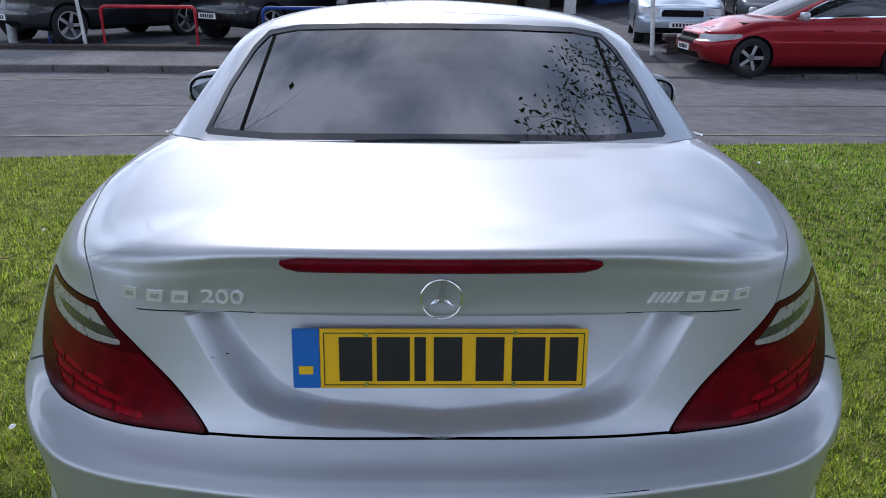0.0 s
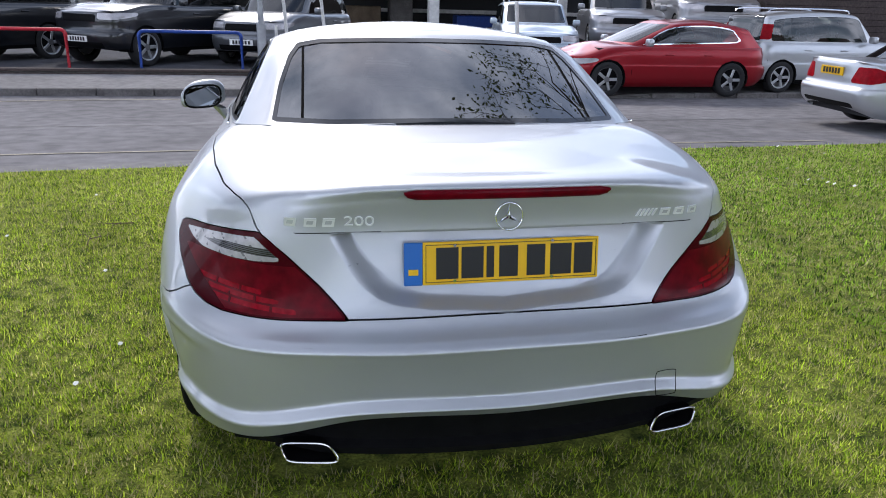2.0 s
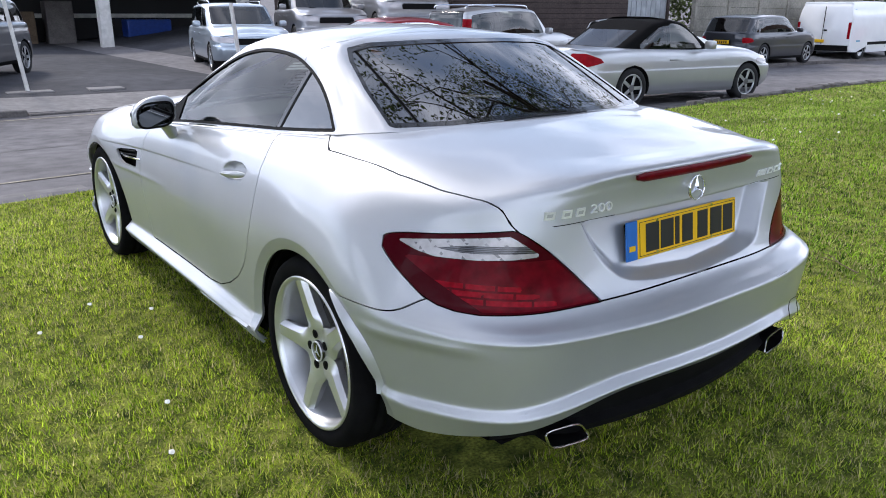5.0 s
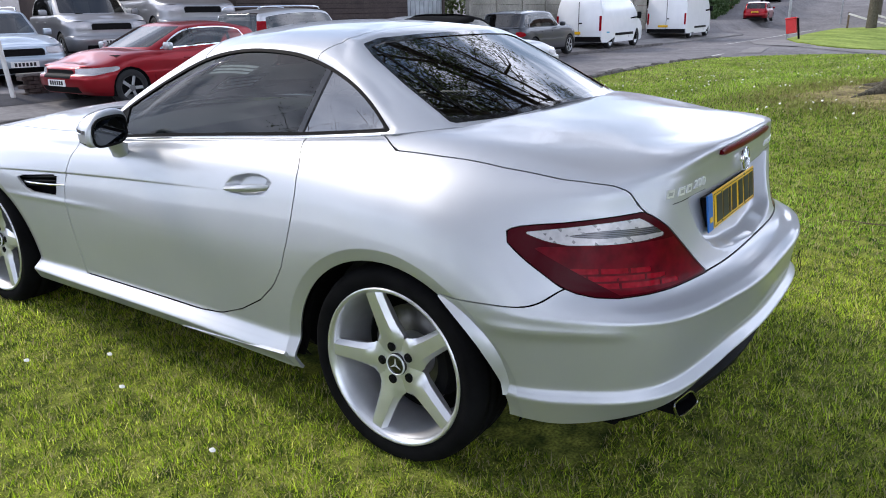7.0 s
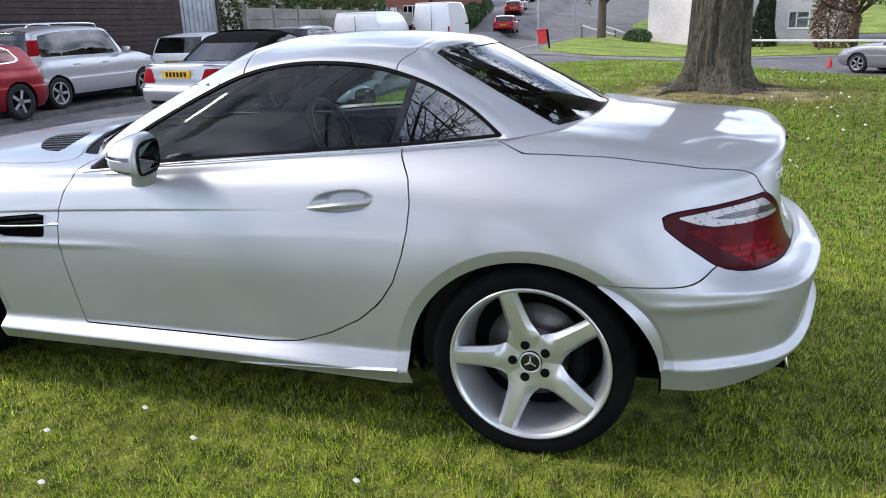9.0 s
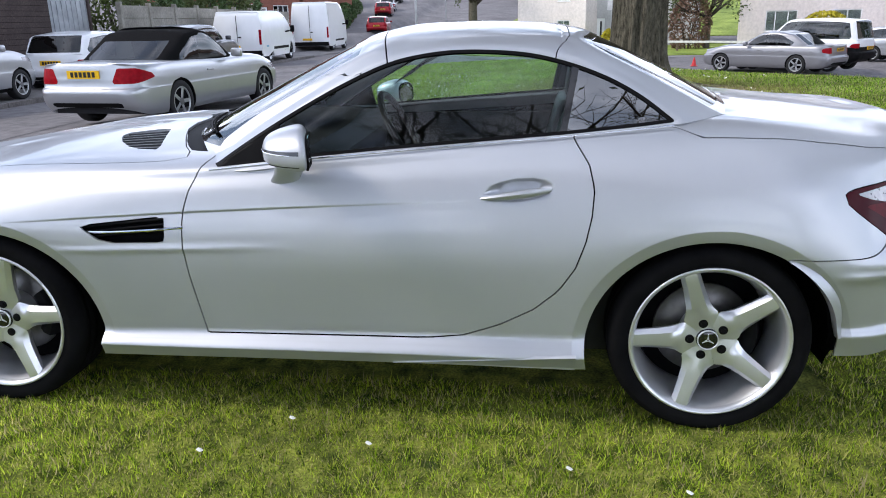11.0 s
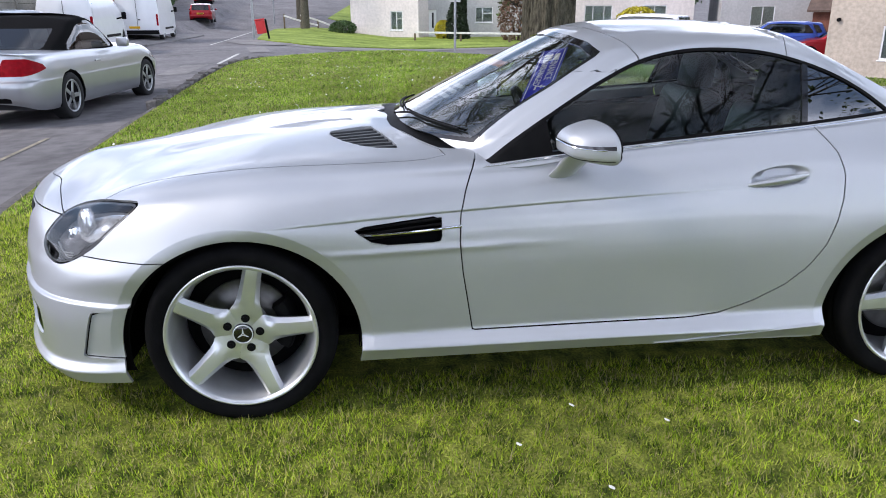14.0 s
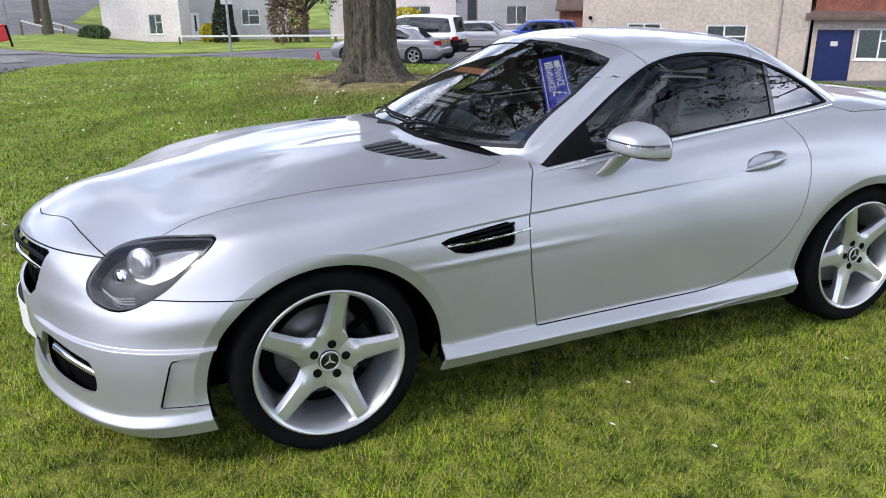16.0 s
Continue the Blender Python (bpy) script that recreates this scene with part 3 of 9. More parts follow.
lamp_red, lamp_deep = skin.cut(lamp_red, lambda x, y, z: np.maximum(z - .7365, (turn_rear(x, y) - 45.0 - (z - .66) * 95) / K))

lamp_rows = []
for zc in (.632, .650, .668):
    row_, lamp_red = skin.cut(lamp_red, lambda x, y, z: np.maximum(np.abs(z - zc - .0009 * (turn_rear(x, y) - 38)) - .0065, np.abs(turn_rear(x, y) - 36.5 - (zc - .63) * 140) / K - .085))
    cells = row_
    for k in range(6):
        ac = 31.0 + k * 2.2 + (zc - .63) * 140
        line_, cells = skin.cut(cells, lambda x, y, z: np.abs(turn_rear(x, y) - ac) / K - .0022)
        lamp_red = lamp_red + line_
    lamp_rows.append(cells)

# head lamps
HEAD = rounded([(37.2 / K, .640), (39.0 / K, .690), (47 / K, .722), (55 / K, .737), (61.0 / K, .737), (56.5 / K, .656), (52 / K, .588), (45.5 / K, .536), (39.5 / K, .548), (37 / K, .585)], 5)
head = lambda x, y, z: np.where(y > 2.4, sdf(HEAD, turn_front(x, y) / K, z), 1.0)
head_polys, _, P_all = skin.ring(P_all, head, 0.006)
head_rim, head_polys = skin.cut(head_polys, lambda x, y, z: -head(x, y, z) - 0.008)
HEAD_WING = [(a / K, z) for a, z in ((42.0, .655), (44.5, .690), (50, .712), (56.5, .728), (58.0, .722), (55.5, .680), (52.5, .640), (49.0, .618), (45, .628))]
head_bright, head_dark = skin.cut(head_polys, lambda x, y, z: sdf(HEAD_WING, turn_front(x, y) / K, z))

# wing vent
VENT = [(1.765, .688), (1.772, .693), (2.03, .668), (2.052, .662), (2.046, .652), (1.985, .609), (1.965, .604), (1.772, .607), (1.765, .613)]
vent = lambda x, y, z: np.where(x > 0.6, sdf(VENT, y, z), 1.0)
_, P_all = skin.cut(P_all, vent)

# front grille, lower intakes, and openings in the front bumper's corners
GRILLE = [(-.40, .655), (.40, .655), (.36, .52), (.30, .48), (-.30, .48), (-.36, .52)]
grille = lambda x, y, z: np.where(y > 2.8, sdf(GRILLE, x, z), 1.0)
_, P_all = skin.cut(P_all, grille)
LOWER = [(-.42, .36), (.42, .36), (.40, .25), (-.40, .25)]
lower = lambda x, y, z: np.where(y > 2.8, sdf(LOWER, x, z), 1.0)
_, P_all = skin.cut(P_all, lower)
INTAKE = rounded([(24 / K, .400), (37 / K, .385), (40.5 / K, .36), (40 / K, .275), (32 / K, .262), (24 / K, .28)], 4)
intake = lambda x, y, z: np.where(y > 2.6, sdf(INTAKE, turn_front(x, y) / K, z), 1.0)
_, P_all = skin.cut(P_all, intake)
SIDEDUCT = [(52 / K, .245), (54.5 / K, .40), (63 / K, .425), (61.5 / K, .245)]
duct = lambda x, y, z: np.where(y > 2.6, sdf(SIDEDUCT, turn_front(x, y) / K, z), 1.0)
duct_polys, _, P_all = skin.ring(P_all, duct, 0.003)

# bonnet vents
BVENT = [(-.618, 1.880), (-.305, 1.978), (-.335, 2.07), (-.366, 2.145), (-.48, 2.10), (-.596, 1.995)]
bvent = lambda x, y, z: np.where((z > 0.7) & (y > 1.7), sdf([(-a, b) for a, b in BVENT], x, y), 1.0)
bvent_floor, P_all = skin.cut(P_all, bvent)
bvent_slats = []
for k in range(7):
    t = (k + .6) / 7
    ax, ay, bx, by = .345 + .245 * t, 2.135 - .135 * t, .318 + .272 * t, 1.99 - .095 * t
    ln = math.hypot(by - ay, bx - ax)
    across = lambda x, y: ((x - ax) * (by - ay) - (y - ay) * (bx - ax)) / ln
    near_, past_ = skin.cut(bvent_floor, lambda x, y, z: across(x, y) - .0055)
    slat_, rest_ = skin.cut(near_, lambda x, y, z: -across(x, y) - .0055)
    bvent_floor = past_ + rest_
    bvent_slats.append(slat_)

# doors
DOOR = [(1.650, .846), (1.683, .77), (1.703, .69), (1.706, .60), (1.696, .50), (1.676, .38), (1.660, .283), (1.35, .285), (1.05, .288), (.90, .290), (.78, .302), (.66, .345), (.55, .405), (.475, .470), (.425, .545), (.395, .63), (.378, .71), (.372, .79), (.388, .86), (.425, .915), (.46, .98), (1.0, .98), (1.6, .9)]
door = lambda x, y, z: np.where(x > 0.55, sdf(DOOR, y, z), 1.0)
door_polys, _, P_all = skin.ring(P_all, door, 0.0045)

# boot lid: deck and rear face down to the bumper
LID = [(0, .3), (.60, .3), (.69, .15), (.735, .085), (.758, .045), (.753, -.12), (.735, -.30), (.702, -.455), (.670, -.54), (.646, -.590), (.624, -.627), (.598, -.66), (.50, -.72), (.42, -.742), (.40, -.9), (0, -.9), (-.1, -.9), (-.1, .3)]


def lid(x, y, z):
    top = sdf(LID, x, y) * (1 + 2.2 * smooth01(.90, .85, z))
    limit = np.interp(z, (0.612, 0.693, 0.767, 0.797, 0.814, 0.835), (0.404, 0.476, 0.552, 0.590, 0.612, 0.624))     # the slanting edge beside the lamp
    rear = np.maximum(x - limit, 0.622 - 0.05 * x * x - z)
    return np.where(z < 0.835, np.where(y < -0.5, rear, 1.0), np.where(y < 0.3, top, 1.0))


lid_polys, _, P_all = skin.ring(P_all, lid, 0.0042)
for step in (0.0, 0.1, 0.2, 0.32, 0.44, 0.56, 0.68, 0.8, 0.9, 1.0):
    lid_polys = sum(skin.cut(lid_polys, lambda x, y, z: np.where((z < 0.83) & (y < -0.4), step - recess_in(x, z), 1.0)), [])
for step in (0.660, 0.700, 0.806, 0.810, 0.814, 0.818, 0.822):
    lid_polys = sum(skin.cut(lid_polys, lambda x, y, z: np.where(y < -0.4, z - step, 1.0)), [])
for step in (1.0, 0.85, 0.7, 0.55):
    door_polys = sum(skin.cut(door_polys, lambda x, y, z: np.where(x > 0.6, np.hypot((y - 0.600) / 0.118, (z - 0.785 + 0.10 * (y - 0.6)) / 0.036) - step, 1.0)), [])

# bonnet
BONNET = rounded([(0, 3.188), (.30, 3.130), (.45, 3.085), (.585, 3.030), (.632, 2.965), (.665, 2.73), (.705, 2.43), (.735, 2.05), (.715, 1.74), (.56, 1.805), (.3, 1.905), (0, 1.94), (-.3, 2.4)], 5)
bonnet = lambda x, y, z: np.where((z > 0.6) & (y > 1.6), sdf(BONNET, x, y), 1.0)
bonnet_polys, _, P_all = skin.ring(P_all, bonnet, 0.004)

# black scuttle between bonnet and windscreen
SCUTTLE = [(-.3, 1.70), (.3, 1.70), (.60, 1.60), (.662, 1.68), (.635, 1.752), (.55, 1.805), (.3, 1.912), (0, 1.945), (-.3, 1.912)]
scuttle_polys, P_all = skin.cut(P_all, lambda x, y, z: np.where(z > 0.8, sdf(SCUTTLE, x, y), 1.0))

# finer mesh along the creases
crease = lambda y: 0.683 + 0.062 * np.clip((2.05 - y) / 1.25, -0.2, 1.2)
for step in (0.02, 0.010, 0.006, 0.003, 0.0, -0.003, -0.02, -0.045):
    line = lambda x, y, z: np.where((x > 0.6) & (y > 0.5) & (y < 2.45), z - crease(y) - step, 1.0)
    door_polys = sum(skin.cut(door_polys, line), [])
    P_all = sum(skin.cut(P_all, line), [])
for step in (-0.06, -0.04, -0.03, -0.02, -0.01, 0.01, 0.02):
    line = lambda x, y, z: np.where((x > 0.6) & (y > 1.2) & (y < 2.3), z - 0.600 - 0.02 * np.clip(2.0 - y, 0, 1) - step, 1.0)
    door_polys = sum(skin.cut(door_polys, line), [])
    P_all = sum(skin.cut(P_all, line), [])
for step in (0.502, 0.512, 0.522, 0.532, 0.542, 0.552, 0.562):
    P_all = sum(skin.cut(P_all, lambda x, y, z: np.where((x > 0.45) & (y < -0.25), z - step, 1.0)), [])
seam = lambda x, y, z: np.where((y < -0.5) & (x < 0.64), np.abs(z - 0.8235 + 0.012 * np.clip(x - .3, 0, 1)) - 0.0013, 1.0)
lid_seam, lid_polys = skin.cut(lid_polys, seam)

# bumpers
rear_line = lambda x, y, z: np.where(y < -0.2, np.maximum(z - (0.640 - 0.048 * smooth01(0.78, 0.89, x)), y + 0.12), 1.0)
rear_bump, _, P_all = skin.ring(P_all, rear_line, 0.0035)
front_line = lambda x, y, z: np.where(y > 2.3, np.maximum(z - np.where(x > 0.68, 0.574, 0.662), 2.60 - y), 1.0)
front_bump, _, P_all = skin.ring(P_all, front_line, 0.0035)
for step in (0.405, 0.418, 0.424, 0.427, 0.431, 0.434, 0.440, 0.450, 0.465, 0.48, 0.50):
    front_bump = sum(skin.cut(front_bump, lambda x, y, z: np.where(y > 2.5, z - step, 1.0)), [])
# sill
sill_line = lambda x, y, z: np.where((y > 0.2) & (y < 2.3), np.maximum(z - np.where(y > 0.95, 0.283, 0.283 + 0.0 * y), -1), 1.0)
sill_polys, P_all = skin.cut(P_all, sill_line)

body_shell = skin.panel("body_shell", P_all, SILVER, car)
skin.panel("sill_skirt", sill_polys, SILVER, car, sides="left")
skin.panel("sill_skirt", sill_polys, SILVER, car, sides="right")
doors = [skin.panel("door", door_polys, SILVER, car, sides=s) for s in ("left", "right")]
boot_lid = skin.panel("boot_lid", lid_polys, SILVER, car)
skin.panel("bonnet", bonnet_polys, SILVER, car)
skin.panel("scuttle", scuttle_polys, BLACK_TRIM, car, "black scuttle under the windscreen", lift=-0.008)
for s in ("left", "right"):
    skin.panel("lid_seam", lid_seam, BLACK_GAP, boot_lid, "", s, lift=-0.001, edge=0)
rear_bumper = skin.panel("rear_bumper", rear_bump, SILVER, car)
front_bumper = skin.panel("front_bumper", front_bump, SILVER, car)
for s in ("left", "right"):
    tail_lamp = skin.panel("tail_lamp", lamp_rim, LAMP_DARKRED, car, "red and clear tail lamp", s)
    skin.panel("red_lens", lamp_red, LAMP_RED, tail_lamp, "glossy red lens", s, edge=0)
    for row_ in [r for r in lamp_rows if r]:
        tagged(skin.panel("reflector_strip", row_, LAMP_BRIGHT, tail_lamp, "bright red reflector strip", s, lift=-0.0015, edge=0), kind="stuff")
    skin.panel("maroon_lens", lamp_deep, LAMP_DARKRED, tail_lamp, "dark maroon outer lens", s, edge=0)
    tagged(skin.panel("lens_rib", lamp_cells, LAMP_GREY, tail_lamp, "grey ribs between clear cells", s, edge=0), kind="stuff")
    skin.panel("clear_lens", lamp_white, LAMP_CLEAR, tail_lamp, "clear silvery lens", s, edge=0)
    skin.panel("smoked_lens", lamp_smoke, RIBBED, tail_lamp, "smoked lens strip", s, edge=0)
    head_lamp = skin.panel("head_lamp", head_polys, LENS, car, "clear head lamp over a dark housing", s, edge=0)
    head_lamp.visible_shadow = False
    skin.panel("lamp_bezel", head_rim, LAMP_HOUSING, head_lamp, "dark bezel round the lens", s, lift=-0.002, edge=0)
    skin.panel("lamp_housing", head_dark, LAMP_HOUSING, head_lamp, "dark grey lamp housing", s, lift=-0.045, edge=0)
    skin.panel("lamp_reflector", head_bright, LAMP_WING, head_lamp, "bright lamp reflector", s, lift=-0.043, edge=0)
    skin.panel("corner_duct", duct_polys, SILVER, front_bumper, "", s, lift=-0.010)

# dark inner shell that closes the gaps
inner = Skin(RAILS, lambda P, uv: P, 7, 4)
ip = list(inner.polys)
_, ip = inner.cut(ip, arch(0.0))
_, ip = inner.cut(ip, arch(2.425))
_, ip = inner.cut(ip, cabin)
_, ip = inner.cut(ip, lambda x, y, z: np.where(y < -0.4, sdf([(-.5, .83), (.5, .83), (.46, .62), (-.46, .62)], x, z), 1.0))
inner.panel("inner_shell", ip, BLACK_GAP, car, "", lift=-0.055, edge=0)

# bright chamfer behind each rear wheel arch
flank = skin.P[(skin.P[:, 0] > .6) & (skin.P[:, 1] < .2) & (skin.P[:, 2] > .2)]


def surf_x(y, z):
    """Half width of the flank at y and height z."""
    d = np.hypot(flank[:, 1] - y, flank[:, 2] - z)
    k = np.argsort(d)[:6]
    w = 1 / (d[k] + .003) ** 2
    return float((flank[k, 0] * w).sum() / w.sum())


for sx in (-1, 1):
    bm = bmesh.new()
    rows = []
    for i in range(19):
        a = radians(31 + i * 50 / 18)
        k = math.sin(math.pi * min(1, i / 9) / 2) ** .8 * (1 if i < 12 else 1 - .75 * ((i - 11) / 7) ** 1.5)
        row = []
        for r, dx in ((.992, -.020), (.997, .004 + .023 * k), (1.003 + .062 * k, .0040), (1.014 + .066 * k, -.006)):
            y, z = -.388 * r * math.sin(a), .270 + .370 * r * math.cos(a)
            row.append(bm.verts.new((sx * (surf_x(y, z) + dx), y, z)))
        rows.append(row)
    for a, b in zip(rows, rows[1:]):
        for k in range(3):
            bm.faces.new((a[k], a[k + 1], b[k + 1], b[k]))
    part("arch_trim", bm, SILVER, rear_bumper, "silver chamfer beside the wheel arch", True)

# ---- hardtop and glass ----
# rails of the hardtop, rear middle to front middle
TOP = [
    [(0, -.125, 1.000), (.33, -.110, .995), (.590, -.040, .983), (.712, .125, .965), (.733, .46, .930), (.768, 1.05, .886), (.792, 1.575, .832), (.672, 1.665, .862), (.38, 1.82, .908), (0, 1.865, .918)],
    [(0, -.085, 1.018), (.325, -.070, 1.014), (.582, .0, 1.004), (.695, .165, .995), (.716, .46, .962), (.745, 1.02, .925), (.768, 1.47, .892), (.655, 1.565, .930), (.37, 1.725, .952), (0, 1.775, .960)],
    [(0, .090, 1.110), (.31, .105, 1.105), (.556, .17, 1.094), (.640, .285, 1.078), (.662, .47, 1.060), (.690, .95, 1.055), (.700, 1.24, 1.035), (.608, 1.325, 1.072), (.345, 1.45, 1.090), (0, 1.50, 1.096)],
    [(0, .305, 1.213), (.29, .318, 1.208), (.522, .365, 1.193), (.572, .405, 1.176), (.588, .48, 1.180), (.590, .80, 1.195), (.602, 1.03, 1.172), (.535, 1.095, 1.198), (.31, 1.185, 1.222), (0, 1.225, 1.228)],
    [(0, .345, 1.232), (.26, .358, 1.228), (.47, .410, 1.224), (.508, .440, 1.214), (.523, .51, 1.219), (.525, .80, 1.228), (.535, 1.0, 1.208), (.47, 1.05, 1.226), (.27, 1.125, 1.244), (0, 1.155, 1.250)],
    [(0, .40, 1.252), (.2, .41, 1.250), (.34, .44, 1.247), (.38, .47, 1.242), (.385, .53, 1.248), (.385, .79, 1.258), (.39, .95, 1.250), (.33, .99, 1.256), (.2, 1.05, 1.265), (0, 1.08, 1.268)],
    [(0, .47, 1.268), (0, .50, 1.271), (0, .54, 1.275), (0, .57, 1.277), (0, .62, 1.280), (0, .79, 1.285), (0, .90, 1.283), (0, .94, 1.282), (0, .98, 1.280), (0, 1.0, 1.279)],
]

BELT = [(1.62, .846), (1.30, .878), (1.05, .900), (.75, .923), (.46, .944), (.25, .963), (.128, .976)]
ARC = [(.128, .976), (.22, 1.045), (.33, 1.105), (.46, 1.152), (.60, 1.182), (.78, 1.192), (.92, 1.182), (1.05, 1.152), (1.20, 1.086), (1.35, 1.005), (1.50, .915), (1.60, .848)]
SIDE = [(p.x, p.y) for p in (bend([(a, b, 0) for a, b in ARC], 4))] + BELT[:-1]
side_win = lambda x, y, z: np.where(x > 0.50, sdf(SIDE, y, z), 1.0)
REAR = [(-.572, .998), (.572, .998), (.548, 1.09), (.512, 1.170), (.480, 1.207), (.40, 1.222), (.2, 1.230), (0, 1.232), (-.2, 1.230), (-.40, 1.222), (-.480, 1.207), (-.512, 1.170), (-.548, 1.09)]


def rear_win(x, y, z):
    low = z - (0.988 + 0.018 * (1 - (x / 0.58) ** 2))
    return np.where(y < 0.47, np.maximum(sdf(REAR, x, z), -low), 1.0)


FRONT = [(-.668, .90), (-.30, .90), (.30, .90), (.668, .90), (.600, 1.07), (.535, 1.175), (.40, 1.205), (.2, 1.226), (0, 1.232), (-.2, 1.226), (-.40, 1.205), (-.535, 1.175), (-.600, 1.07)]
front_win = lambda x, y, z: np.where(y > 1.04, sdf(FRONT, x, z), 1.0)



def top_shape(P, uv):
    """Draws each pane on to one evenly curved sheet, fading out past its edge."""
    x, y, z = P.T.copy()
    w = smooth01(.035, .0, side_win(x, y, z)) * (x > .5)
    x2 = .768 - .50 * (z - .886) - .28 * (z - .886) ** 2 - .013 * np.clip((1.05 - y) / .6, 0, 3) ** 2
    x2 = x + (np.clip(x2, x - .02, x + .02) - x) * w
    w = smooth01(.03, .0, rear_win(x, y, z)) * (y < .47)
    z2 = 1.004 + .53 * (y + .125) - .08 * (y + .125) ** 2 - .189 * x * x
    z3 = z + (np.clip(z2, z - .02, z + .02) - z) * w
    w = smooth01(.03, .0, front_win(x, y, z)) * (y > 1.04)
    z2 = .918 + .53 * (1.865 - y) - .07 * (1.865 - y) ** 2 - .265 * x * x
    z3 = z3 + (np.clip(z2, z - .02, z + .02) - z) * w
    return np.stack([x2, y, z3], 1)


top_skin = Skin(TOP, top_shape, 12, 8)
T_all = list(top_skin.polys)
side_g, side_seal, T_all = top_skin.ring(T_all, lambda x, y, z: side_win(x, y, z), 0.010)
rear_g, rear_seal, T_all = top_skin.ring(T_all, lambda x, y, z: rear_win(x, y, z), 0.012)
front_g, front_seal, T_all = top_skin.ring(T_all, lambda x, y, z: front_win(x, y, z), 0.014)
# side glass: fixed corner pane behind the post
post = lambda x, y, z: np.abs(y - (0.468 - 0.20 * (z - 0.94))) - 0.011
door_post, side_g = top_skin.cut(side_g, post)
quarter_g, door_g = top_skin.cut(side_g, lambda x, y, z: y - (0.468 - 0.20 * (z - 0.94)))
# black corner where the mirror stands
sail, door_g = top_skin.cut(door_g, lambda x, y, z: 1.385 + 0.12 * (z - .9) - y)
# fine black line near each side of the rear window
for step in np.arange(.40, .50, .006):
    rear_g = sum(top_skin.cut(rear_g, lambda x, y, z: x - step + .10 * (z - 1.0)), [])
rear_line_g, rear_g = top_skin.cut(rear_g, lambda x, y, z: np.abs(x - .484 + .10 * (z - 1.0)) - .0042)
# roof panels
front_seam = lambda x, y, z: np.where(z > 1.12, (1.045 + 0.075 * (1 - (x / 0.61) ** 2)) - y, 1.0)
header, seam1, T_all = top_skin.ring(T_all, front_seam, 0.0055)
rear_seam = lambda x, y, z: np.where((z > 0.97) & (y < 0.6), y - (0.445 + 0.05 * smooth01(.45, .62, x)), 1.0)
cpillar, seam2, roof = top_skin.ring(T_all, rear_seam, 0.004)

roof_ob = top_skin.panel("roof_panel", roof, SILVER, car)
top_skin.panel("windscreen_frame", header, SILVER, car)
top_skin.panel("rear_roof_frame", cpillar, SILVER, car)
for s in ("left", "right"):
    top_skin.panel("roof_seam", seam1, BLACK_GAP, car, "", s, lift=-0.006, edge=0)
for s in ("left", "right"):
    top_skin.panel("roof_seam", seam2, BLACK_GAP, car, "", s, lift=-0.006, edge=0)
for s in ("left", "right"):
    pane = top_skin.panel("door_window", door_g, CLEAR, car, "tinted door window", s, lift=-0.004, edge=0)
    pane.visible_shadow = False
    pane = top_skin.panel("quarter_window", quarter_g, TINT, car, "small tinted quarter window", s, lift=-0.004, edge=0)
    pane.visible_shadow = False
    top_skin.panel("window_seal", side_seal, BLACK_TRIM, car, "", s, lift=0.001)
    top_skin.panel("window_post", door_post, GLOSS_BLACK, car, "", s, lift=0.001)
    top_skin.panel("mirror_corner", sail, BLACK_TRIM, car, "", s)
pane = top_skin.panel("rear_window", rear_g, TINT, car, "dark tinted rear window", lift=-0.003, edge=0)
pane.visible_shadow = False
pane = top_skin.panel("windscreen", front_g, SCREEN, car, "raked windscreen", lift=-0.004, edge=0)
pane.visible_shadow = False
for s in ("left", "right"):
    top_skin.panel("window_line", rear_line_g, BLACK_GAP, car, "", s, lift=-0.001, edge=0)
top_skin.panel("rear_window_seal", rear_seal, GLOSS_BLACK, car)
top_skin.panel("windscreen_seal", front_seal, GLOSS_BLACK, car)
# bright strips under the side windows
for sx in (-1, 1):
    pts = [(sx * (np.interp(y, [.1, .46, 1.05, 1.56], [.722, .742, .777, .797])), y, z - 0.010) for y, z in BELT[::-1]]
    part("belt_strip", tube(bend(pts, 4), 0.003, 6), CHROME, car, "bright strip under the window", True)

